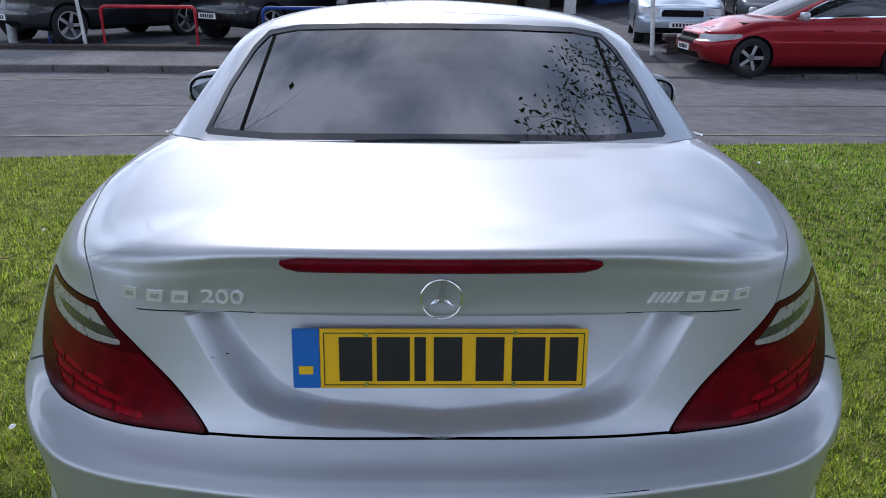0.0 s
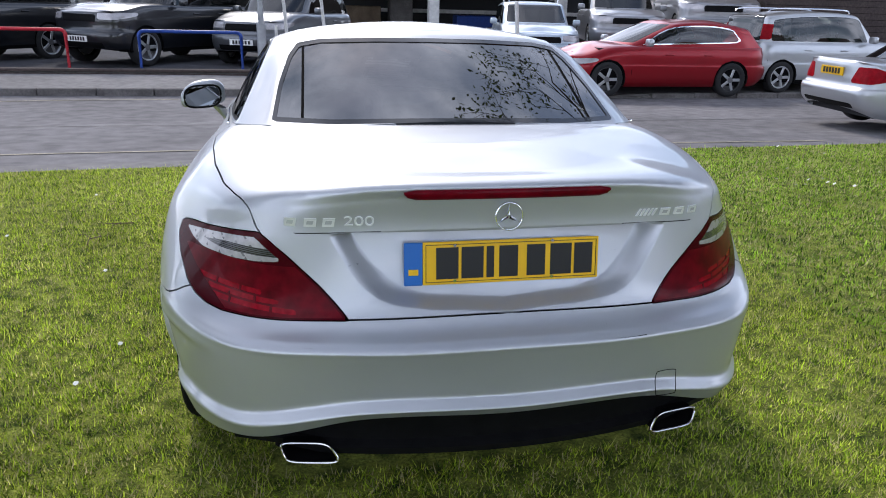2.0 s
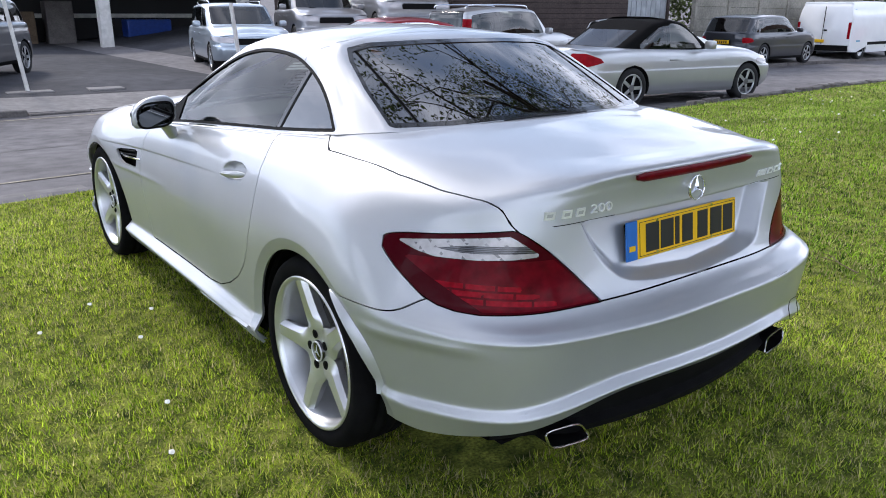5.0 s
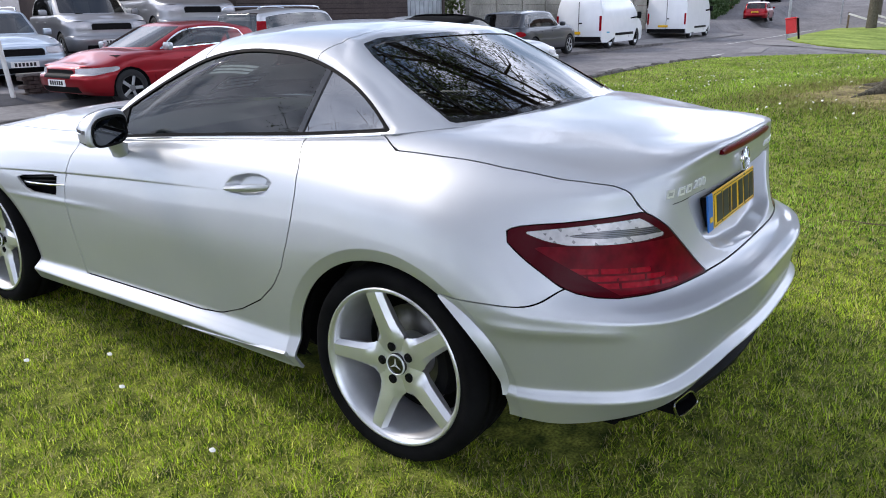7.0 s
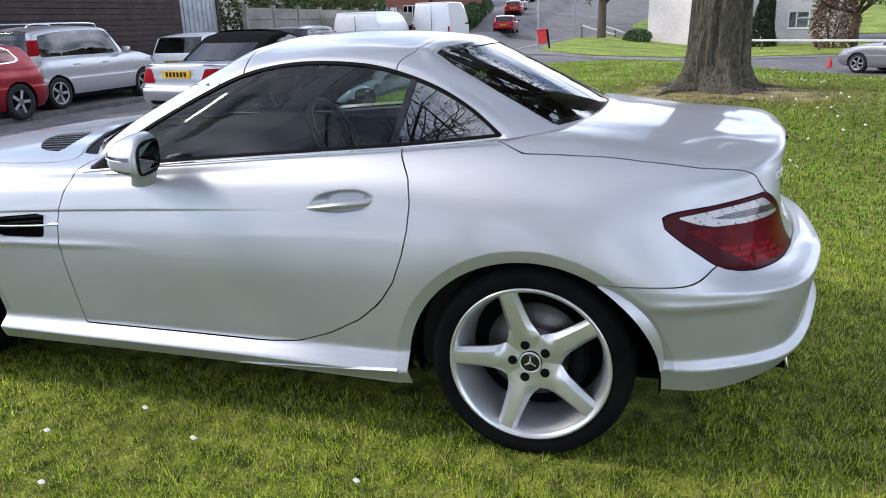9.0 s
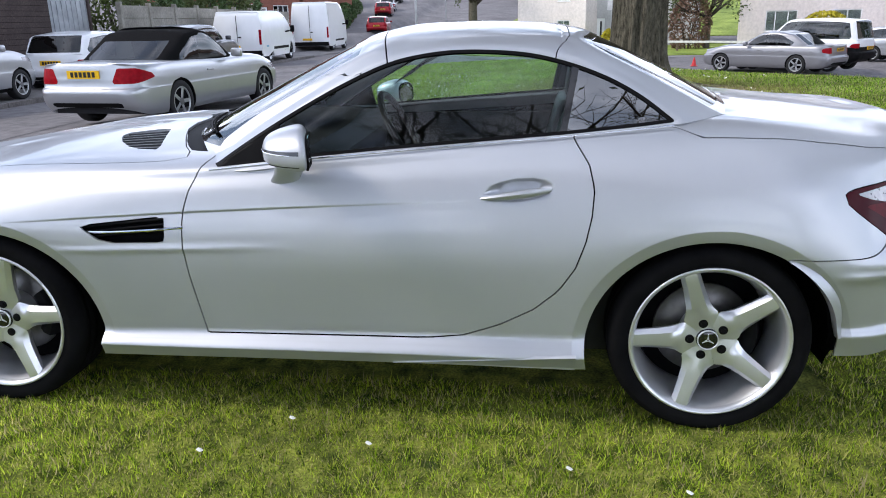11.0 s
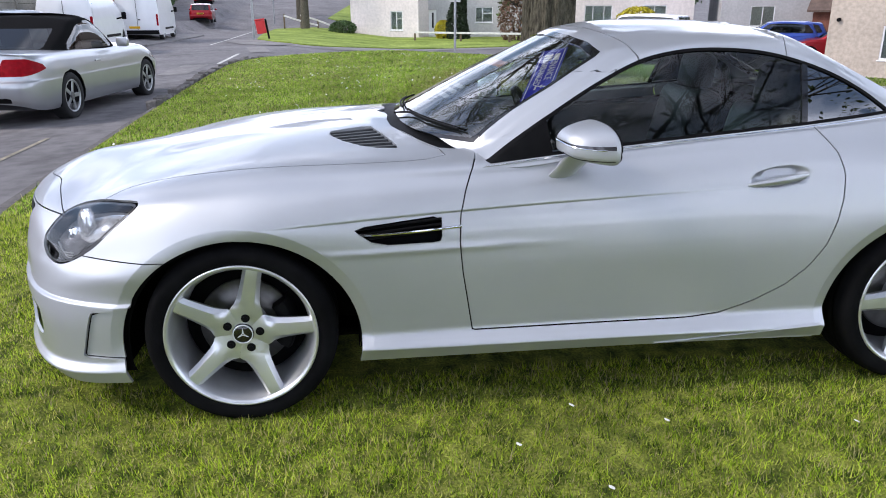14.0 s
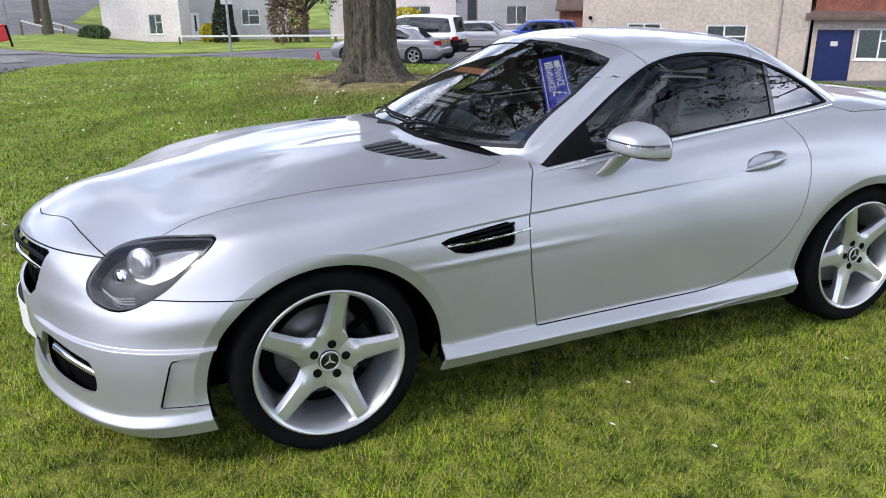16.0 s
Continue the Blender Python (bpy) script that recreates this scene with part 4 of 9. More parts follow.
# ---- wheels ----
def wheel_thing(name, radius, rim, tilt, m):
    """A five-spoke alloy wheel whose outer face looks to -x, the hub at the origin."""
    w = new(name)
    w.parent = car
    w.matrix_local = m
    half = 0.115
    tyre = [(rim + .001, -half * .80), (rim + .004, -half * .97), (rim + .020, -half), (radius - .028, -half - .006), (radius - .012, -half + .006), (radius - .003, -half + .026), (radius, -half + .045)]
    for k in range(-1, 2):
        c = k * 0.045
        tyre += [(radius + .0005, c - .012), (radius - .006, c - .008), (radius - .006, c + .004), (radius + .0005, c + .008)]
    tyre += [(radius, half - .045), (radius - .010, half - .01), (radius - .03, half), (rim, half * .95)]
    part("tyre", mesh_of("tyre", *lathe(tyre, 72), RUBBER), None, w, "black low-profile tyre")
    barrel = [(rim - .0120, -half * .86), (rim - .0170, -half * .76), (rim - .0210, -half * .62), (rim - .028, -half * .35), (rim - .033, .02), (rim - .036, .06), (rim - .01, half * .9), (rim, half * .95)]
    part("rim_barrel", mesh_of("rim_barrel", *lathe(barrel, 72), ALLOY_BARREL), None, w, "", True)
    lip = [(rim - .0122, -half * .855), (rim - .0095, -half * .93), (rim - .0045, -half * .99), (rim + .001, -half * 1.02), (rim + .005, -half * 1.01), (rim + .007, -half * .95)]
    part("rim_lip", mesh_of("rim_lip", *lathe(lip, 72), ALLOY), None, w, "polished rim edge")
    for k in range(5):
        bm = bmesh.new()
        A = Matrix.Rotation(radians(tilt + 72 * k), 4, "X")
        rows = []
        for r, wd, x, th in ((.034, .0246, -.080, .03), (.060, .0434, -.081, .035), (.074, .0535, -.083, .036), (.082, .0520, -.0845, .038), (.096, .0440, -.0875, .040), (.120, .0375, -.0915, .042), (.155, .0340, -.096, .042), (.190, .0318, -.100, .040), (rim - .030, .0310, -.103, .036), (rim - .016, .0310, -.1040, .030), (rim - .007, .0315, -.1030, .024)):
            cut = .60 - .30 * smooth01(.090, .060, r)
            slope = .014 * smooth01(.065, .095, r)
            prof = [(x + th, -wd * .80), (x + slope + .002, -wd), (x, -wd * cut), (x - .0016, 0), (x, wd * cut), (x + slope + .002, wd), (x + th, wd * .80)]
            rows.append([bm.verts.new(A @ Vector((px, py, r))) for px, py in prof])
        for a, b in zip(rows, rows[1:]):
            n = len(a)
            for i in range(n):
                bm.faces.new((a[i], a[(i + 1) % n], b[(i + 1) % n], b[i]))
        bm.faces.new(rows[0])
        bm.faces.new(rows[-1][::-1])
        part("spoke", bm, ALLOY, w, "", True)
    hub = [(.001, -.078), (.036, -.078), (.060, -.077), (.070, -.070), (.074, -.05), (.074, .02)]
    part("hub", mesh_of("hub", *lathe(hub, 40), ALLOY), None, w)
    cap = [(.0005, -.089), (.030, -.0885), (.034, -.086), (.036, -.079)]
    part("centre_cap", mesh_of("centre_cap", *lathe(cap, 36), GLOSS_BLACK), None, w, "black hub cap with a chrome emblem")
    ring = [(.0335, -.086), (.0335, -.0905), (.0300, -.0905), (.0295, -.086)]
    cap_ring = part("cap_ring", mesh_of("cap_ring", *lathe(ring, 36), EMBLEM), None, w)
    bm = bmesh.new()
    for k in range(3):
        A = Matrix.Rotation(radians(120 * k), 4, "X")
        pts = [A @ Vector(p) for p in ((-.0898, -.0035, .002), (-.0898, .0035, .002), (-.0898, .0008, .021), (-.0898, -.0008, .021))]
        top = [bm.verts.new(p) for p in pts]
        low = [bm.verts.new(p + Vector((.004, 0, 0))) for p in pts]
        bm.faces.new(top)
        for i in range(4):
            bm.faces.new((top[i], top[(i + 1) % 4], low[(i + 1) % 4], low[i]))
    part("emblem", bm, EMBLEM, w)
    for k in range(5):
        a = radians(tilt + 72 * k)
        bm = bmesh.new()
        y, z = .056 * math.sin(-a), .056 * math.cos(a)
        cyl(bm, (-.0845, y, z), (-.06, y, z), .0145, n=16)
        cyl(bm, (-.088, y, z), (-.0840, y, z), .0075, n=6)
        part("wheel_bolt", bm, BLACK_TRIM, w)
    disc = [(.06, .012), (.155, .012), (.157, .02), (.155, .03), (.06, .03)]
    part("brake_disc", mesh_of("brake_disc", *lathe(disc, 48), STEEL), None, w, "grey steel brake disc")
    # Added near-black disc paints the shade inside the wheel and hides the lawn.
    inner_disc = [(.001, .040), (.10, .040), (.205, .046), (.212, .070)]
    part("wheel_backing", mesh_of("wheel_backing", *lathe(inner_disc, 40), BLACK_GAP), None, w, "added black disc behind the brake disc")
    bm = bmesh.new()
    rows = []
    for i in range(9):
        a = radians(55 + i * 8.0)
        rows.append([bm.verts.new((px, -r * math.sin(a), r * math.cos(a))) for px, r in ((-.03, .115), (-.045, .135), (-.045, .160), (-.02, .172), (.05, .172), (.05, .115))])
    for a, b in zip(rows, rows[1:]):
        for i in range(6):
            bm.faces.new((a[i], a[(i + 1) % 6], b[(i + 1) % 6], b[i]))
    bm.faces.new(rows[0])
    bm.faces.new(rows[-1][::-1])
    part("brake_caliper", bm, BLACK_TRIM, w, "dark brake caliper", True)
    return w


for sx in (-1, 1):
    for yc, tilt in ((0.0, -18.0), (2.43, 12.0)):
        m = Matrix.Translation((sx * 0.766, yc, 0.305)) @ Matrix.Rotation(0 if sx < 0 else math.pi, 4, "Z")
        wheel_thing("wheel", 0.315, 0.2440, tilt if sx < 0 else -tilt, m)
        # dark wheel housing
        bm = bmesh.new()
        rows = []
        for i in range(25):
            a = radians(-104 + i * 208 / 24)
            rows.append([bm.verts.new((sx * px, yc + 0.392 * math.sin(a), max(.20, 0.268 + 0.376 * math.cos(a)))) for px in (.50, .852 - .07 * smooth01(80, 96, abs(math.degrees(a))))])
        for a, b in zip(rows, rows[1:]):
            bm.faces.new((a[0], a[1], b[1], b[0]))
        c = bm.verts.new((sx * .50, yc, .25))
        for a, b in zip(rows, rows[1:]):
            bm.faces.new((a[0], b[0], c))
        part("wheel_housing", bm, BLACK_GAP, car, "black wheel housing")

# flared blade along the rear end of each sill
for sx in (-1, 1):
    bm = bmesh.new()
    rows = []
    for i in range(13):
        t = i / 12
        y, zt, zb, k = .415 + .60 * t, .264 - .058 * t, .195 + .008 * t, .003 * (1 - t) + .001
        xs = lambda z: .874 + (z - .20) * .64 - .004 * t
        rows.append([bm.verts.new((sx * x, y, z)) for x, z in ((xs(zt) - .004, zt), (xs(zt) + k * .8, zt - .008), (xs(zb) + k * 1.2, zb + .006), (xs(zb) + k, zb - .001), (xs(zb) - .03, zb - .001))])
    for a, b in zip(rows, rows[1:]):
        for j in range(5):
            bm.faces.new((a[j], a[(j + 1) % 5], b[(j + 1) % 5], b[j]))
    bm.faces.new(rows[0])
    bm.faces.new(rows[-1][::-1])
    bmesh.ops.recalc_face_normals(bm, faces=bm.faces[:])
    part("sill_blade", bm, SILVER, car, "flared silver sill blade")

# ---- lamps, badges, plate, exhausts ----
VENT_FLOOR = mat("vent_floor", (0.022, 0.023, 0.025), 0.6, var=0.2, scale=30)
VENT_GREY = mat("vent_grey", (0.05, 0.052, 0.055), 0.5, var=0.2, scale=30)
def letters(text, size, depth, material, parent, name, m, label=""):
    cu = bpy.data.curves.new(name, "FONT")
    cu.body, cu.size, cu.extrude, cu.align_x, cu.align_y = text, size, depth, "CENTER", "CENTER"
    tmp = new(name, cu)
    deps = bpy.context.evaluated_depsgraph_get()
    me = bpy.data.meshes.new_from_object(tmp.evaluated_get(deps))
    bpy.data.objects.remove(tmp)
    bpy.data.curves.remove(cu)
    me.materials.clear()
    me.materials.append(material)
    return part(name, me, None, parent, label, at=m)


def bar(bm, x0, x1, z0, z1, y0, y1, slant=0.0):
    """An upright bar whose top leans by slant."""
    pts = [(x0, z0), (x1, z0), (x1 + slant, z1), (x0 + slant, z1)]
    a = [bm.verts.new((x, y0, z)) for x, z in pts]
    b = [bm.verts.new((x, y1, z)) for x, z in pts]
    bm.faces.new(a)
    bm.faces.new(b[::-1])
    for i in range(4):
        bm.faces.new((a[i], b[i], b[(i + 1) % 4], a[(i + 1) % 4]))


# high brake light under the lip: a slim bowed bar
bm = bmesh.new()
rows = []
for i in range(25):
    x = -0.258 + 0.516 * i / 24
    e = 1 - 0.5 * smooth01(0.245, 0.262, abs(x))
    y = -0.7365 + 0.11 * x * x
    h = 0.0125 * e
    tilt = 0.010
    rows.append([bm.verts.new((x + (0.008 * np.sign(x) if s > 0 and abs(x) > .25 else 0), y + dy, 0.919 + s * h)) for s, dy in ((1, .006), (1, -.004), (.4, -.008), (-.6, -.006), (-1, -.001), (-1, .010))])
for a, b in zip(rows, rows[1:]):
    for k in range(6):
        bm.faces.new((a[k], a[(k + 1) % 6], b[(k + 1) % 6], b[k]))
bm.faces.new(rows[0])
bm.faces.new(rows[-1][::-1])
part("brake_light", bm, LAMP_RED, car, "slim dark red high brake light", True)

# round emblem: ring and three-pointed shape in chrome
vs, fs = lathe([(.0365, -.004), (.0345, -.007), (.0325, -.004), (.0345, .003)], 40)
emblem = part("round_emblem", mesh_of("round_emblem", [(y, x, z) for x, y, z in vs], [f[::-1] for f in fs], CHROME), None, car, "round chrome emblem", at=Matrix.Translation((0, -.7325, .860)) @ Matrix.Rotation(radians(-4), 4, "X"))
bm = bmesh.new()
for k in range(3):
    A = Matrix.Rotation(radians(120 * k), 4, "Y")
    c, l, r, t = (bm.verts.new(A @ Vector(p)) for p in ((0, -.009, .004), (-.006, -.001, .0035), (.006, -.001, .0035), (0, -.003, .0335)))
    bm.faces.new((l, c, t))
    bm.faces.new((c, r, t))
    bm.faces.new((r, l, t))
part("emblem_points", bm, CHROME, emblem)

rear_pts = skin.P[(skin.P[:, 1] < -.45) & (skin.P[:, 2] > .4)]


def surf_y(x, z):
    """Where the rear face stands at half width x and height z."""
    d = np.hypot(rear_pts[:, 0] - abs(x), rear_pts[:, 2] - z)
    k = np.argsort(d)[:5]
    w = 1 / (d[k] + .002) ** 2
    return float((rear_pts[k, 1] * w).sum() / w.sum())


# badge on the one side: plain blocks for the maker's letters, then the number
for x0 in (-.552, -.505, -.461):
    bm = bmesh.new()
    y0 = surf_y(x0 + .014, .849)
    turn = math.atan2(surf_y(x0 + .029, .849) - surf_y(x0, .849), .029)
    bar(bm, -.0145, .0145, -.0105, .0105, -.003, .004, .003)
    part("badge_block", bm, BADGE, car, "small chrome badge block", at=Matrix.Translation((x0 + .0145, y0, .849)) @ Matrix.Rotation(turn, 4, "Z"))
    bm = bmesh.new()
    bar(bm, -.008, .008, -.0045, .0045, -.0035, .0, .003)
    part("badge_hollow", bm, SILVER, car, at=Matrix.Translation((x0 + .0145, y0, .849)) @ Matrix.Rotation(turn, 4, "Z"))
letters("200", 0.034, 0.003, BADGE, car, "badge_number", Matrix.Translation((-.372, surf_y(.372, .8505) - .002, .8505)) @ Matrix.Rotation(radians(-6), 4, "Z") @ Matrix.Rotation(radians(88), 4, "X") @ Matrix.Scale(1.5, 4, (1, 0, 0)), "chrome numerals")
# badge on the other side: slanting stripes and blocks
for k in range(5):
    bm = bmesh.new()
    x0 = .358 + .0115 * k
    bar(bm, -.0028, .0028, -.0095, .0095, -.003, .004, .011)
    part("badge_stripe", bm, BADGE, car, "slim chrome badge stripe", at=Matrix.Translation((x0, surf_y(x0, .851), .851)))
for x0 in (.424, .467, .511):
    bm = bmesh.new()
    y0 = surf_y(x0 + .0145, .851)
    turn = math.atan2(surf_y(x0 + .029, .851) - surf_y(x0, .851), .029)
    bar(bm, -.0145, .0145, -.0095, .0095, -.003, .004, .003)
    part("badge_block", bm, BADGE, car, "small chrome badge block", at=Matrix.Translation((x0 + .0145, y0, .851)) @ Matrix.Rotation(turn, 4, "Z"))
    bm = bmesh.new()
    bar(bm, -.007, .007, -.004, .004, -.0035, .0, .003)
    part("badge_hollow", bm, SILVER, car, at=Matrix.Translation((x0 + .0145, y0, .851)) @ Matrix.Rotation(turn, 4, "Z"))

# rear number plate, its characters as plain bars
plate = new("number_plate")
plate.parent = car
plate.matrix_local = Matrix.Translation((0, -.7065, .733)) @ Matrix.Rotation(radians(-7), 4, "X")
tagged(plate, "yellow rear number plate with a blue band")
bm = bmesh.new()
box(bm, -.212, .26, -.003, .003, -.0555, .0555, .002, segs=1)
part("plate_panel", bm, PLATE_YELLOW, plate, "yellow plate")
bm = bmesh.new()
box(bm, -.26, -.2122, -.003, .003, -.0555, .0555, .002, segs=1)
part("plate_band", bm, PLATE_BLUE, plate, "blue plate band")
bm = bmesh.new()
bar(bm, -.249, -.224, -.028, -.013, -.0045, -.0032)
part("band_mark", bm, PLATE_YELLOW, plate)
bm = bmesh.new()
box(bm, -.235, .235, .0035, .040, -.045, .045, .004, segs=1)
part("plate_holder", bm, BLACK_TRIM, plate, "black plate holder")
for x0, wd in ((-.178, .058), (-.112, .058), (-.046, .020), (-.012, .050), (.062, .050), (.126, .058), (.192, .050)):
    bm = bmesh.new()
    bar(bm, x0, x0 + wd, -.041, .041, -.0045, -.0028)
    part("plate_mark", bm, INK, plate, "black bar")
bm = bmesh.new()
for x0, x1, z0, z1 in ((-.205, .253, .0475, .0490), (-.205, .253, -.0490, -.0475), (-.205, -.2035, -.049, .049), (.2515, .253, -.049, .049)):
    bar(bm, x0, x1, z0, z1, -.0042, -.0028)
part("plate_border", bm, INK, plate, "thin black border")
for x0, z0 in ((-.13, .046), (.13, .050), (-.13, -.046), (.13, -.046)):
    bm = bmesh.new()
    cyl(bm, (x0, -.0065, z0), (x0, -.002, z0), .0042, n=10)
    part("plate_screw", bm, CHROME, plate)

# black diffuser under the rear bumper
bm = bmesh.new()
rows = []
for i in range(33):
    x = -.70 + 1.40 * i / 32
    y = -.830 + .26 * x * x + 0.10 * max(0, abs(x) - .55)
    up = .400 - .10 * smooth01(.60, .72, abs(x))
    lo = .235 + .02 * smooth01(.45, .6, abs(x))
    rows.append([bm.verts.new((x, y + dy, z)) for dy, z in ((.012, up), (.004, up - .03), (.035, .315), (.045, lo + .035), (.020, lo + .022), (.028, lo), (.10, lo - .01), (.30, lo - .03))])
for a, b in zip(rows, rows[1:]):
    for k in range(7):
        bm.faces.new((a[k], a[k + 1], b[k + 1], b[k]))
part("diffuser", bm, BLACK_TRIM, car, "black plastic rear diffuser", True)

# exhaust trims: a bright oblong rim round a dark mouth
for sx in (-1, 1):
    outline = []
    for i in range(32):
        a = 2 * math.pi * i / 32
        cx, cz = math.copysign(abs(math.cos(a)) ** .42, math.cos(a)), math.copysign(abs(math.sin(a)) ** .5, math.sin(a))
        outline.append((.066 * cx * (1 - .06 * cz) - .012 * cz, .025 * cz))
    place = lambda ox, oz, sc, dy: (sx * (.512 - ox * sc), -.764 + dy - .10 * ox + .25 * oz, .252 + oz * sc - .06 * ox)
    part("exhaust_trim", tube([place(ox, oz, 1.0, 0) for ox, oz in outline], .0038, 8, True), EXHAUST, car, "oblong chrome exhaust trim", True)
    bm = bmesh.new()
    loops = [[bm.verts.new(place(ox, oz, sc, dy)) for ox, oz in outline] for sc, dy in ((.96, .0), (.93, .10))]
    for k in range(32):
        bm.faces.new((loops[0][k], loops[0][(k + 1) % 32], loops[1][(k + 1) % 32], loops[1][k]))
    bm.faces.new(loops[1])
    part("exhaust_mouth", bm, BLACK_GAP, car, "near-black exhaust mouth")

# towing-eye cover outline on the rear bumper
pts = rounded([(.385, .405), (.385, .452), (.395, .462), (.437, .462), (.445, .452), (.445, .405), (.437, .397), (.393, .397)], 3)
part("towing_cover", tube([(x, -.8745 + .25 * (x - .2) ** 2 + .006 * (z > .43) - .004 * (z < .41), z) for x, z in pts], .0012, 4, True), BLACK_GAP, car, "outline of the towing-eye cover")

# ---- mirrors ----
def door_mirror(sx):
    mi = new("door_mirror")
    mi.parent = car
    tagged(mi, "silver door mirror with an indicator strip")
    def shell(a, b, out=0.0):
        """A point of the housing: a runs round it, b from the glass side (-90) to the front (90)."""
        up, cy = math.sin(a) > 0, math.sin(b)
        rad = max(0.0, math.cos(b)) ** (.52 if b > 0 else .30)
        cx = math.copysign(abs(math.cos(a)) ** (.62 if up else .42), math.cos(a)) * rad
        cz = math.copysign(abs(math.sin(a)) ** (.80 if up else .48), math.sin(a)) * rad
        px = (.097 + out) * cx * (1 - .10 * cy)
        pz = ((.074 + out) * (1 - .30 * max(0, cx) ** 2) if up else .047 + out) * cz * (1 - .22 * max(cy, 0))
        py = (.112 + out) * cy if cy > 0 else .030 * cy
        return (sx * (.908 + px), 1.275 + py - px * .28, .918 + pz - .10 * px)

    def level(b, z, inner=False):
        """The turn round the housing at which it stands z above its middle."""
        rad = max(1e-3, math.cos(b)) ** .52
        top = (.074 if z > 0 else .047) * rad * (1 - .22 * max(math.sin(b), 0))
        k = min(1.0, abs(z) / top) ** (1 / .80 if z > 0 else 1 / .48)
        a = math.copysign(math.asin(k), z)
        return math.pi - a if inner else a

    bm = bmesh.new()
    nu, nv = 40, 21
    grid = [[bm.verts.new(shell(2 * math.pi * i / nu, math.pi * j / nv - math.pi / 2)) for i in range(nu)] for j in range(nv + 1)]
    for a, b in zip(grid, grid[1:]):
        for i in range(nu):
            bm.faces.new((a[i], a[(i + 1) % nu], b[(i + 1) % nu], b[i]))
    bmesh.ops.remove_doubles(bm, verts=bm.verts, dist=.0008)
    part("mirror_housing", bm, SILVER, mi, "", True)
    bm = bmesh.new()
    vs = [bm.verts.new((sx * (.908 + .075 * math.copysign(abs(math.cos(a)) ** .6, math.cos(a))), 1.2425 - .28 * .075 * math.cos(a), .919 + .046 * math.copysign(abs(math.sin(a)) ** .7, math.sin(a)) - .0075 * math.cos(a))) for a in [2 * math.pi * k / 32 for k in range(32)]]
    bm.faces.new(vs)
    part("mirror_glass", bm, mat("mirror_glass", (.16, .17, .18), .02, 1.0), mi, "mirror glass")
    part("mirror_rim", tube([v for v in [(sx * (.908 + .080 * math.copysign(abs(math.cos(a)) ** .6, math.cos(a))), 1.2445 - .28 * .080 * math.cos(a), .919 + .050 * math.copysign(abs(math.sin(a)) ** .7, math.sin(a)) - .0080 * math.cos(a)) for a in [2 * math.pi * k / 32 for k in range(32)]]], .005, 6, True), BLACK_TRIM, mi, "black rim", True)
    # indicator wrapped round the outer end and the front of the housing
    steps = [(math.radians(d), False) for d in range(-6, 79, 6)] + [(math.radians(d), True) for d in range(78, 35, -6)]
    bm = bmesh.new()
    rows = []
    for i, (b, inner) in enumerate(steps):
        t = i / (len(steps) - 1)
        rows.append([bm.verts.new(shell(level(b, z, inner), b, .0022)) for z in (.013, .0145 + .016 * (1 - t) ** 1.2)])
    for a, b in zip(rows, rows[1:]):
        bm.faces.new((a[0], a[1], b[1], b[0]))
    part("indicator", bm, LAMP_SMOKE, mi, "smoked clear indicator strip", True)
    part("indicator_strip", tube([shell(level(b, .0120, inner), b, .0022) for b, inner in steps[3:]], .0020, 6), CHROME, mi, "chrome strip", True)
    part("housing_joint", tube([shell(level(b, -.026, inner), b, .0004) for b, inner in steps], .0013, 4), BLACK_GAP, mi)
    bm = bmesh.new()
    rows = []
    for c, w, d in (((.778, 1.375, .768), .030, .050), ((.800, 1.368, .790), .028, .048), ((.825, 1.345, .825), .028, .045), ((.850, 1.32, .868), .040, .050)):
        rows.append([bm.verts.new((sx * (c[0] + w * math.cos(a)), c[1] + d * math.sin(a), c[2] + .35 * w * math.cos(a))) for a in [2 * math.pi * k / 16 for k in range(16)]])
    for a, b in zip(rows, rows[1:]):
        for k in range(16):
            bm.faces.new((a[k], a[(k + 1) % 16], b[(k + 1) % 16], b[k]))
    part("mirror_foot", bm, SILVER, mi, "", True)


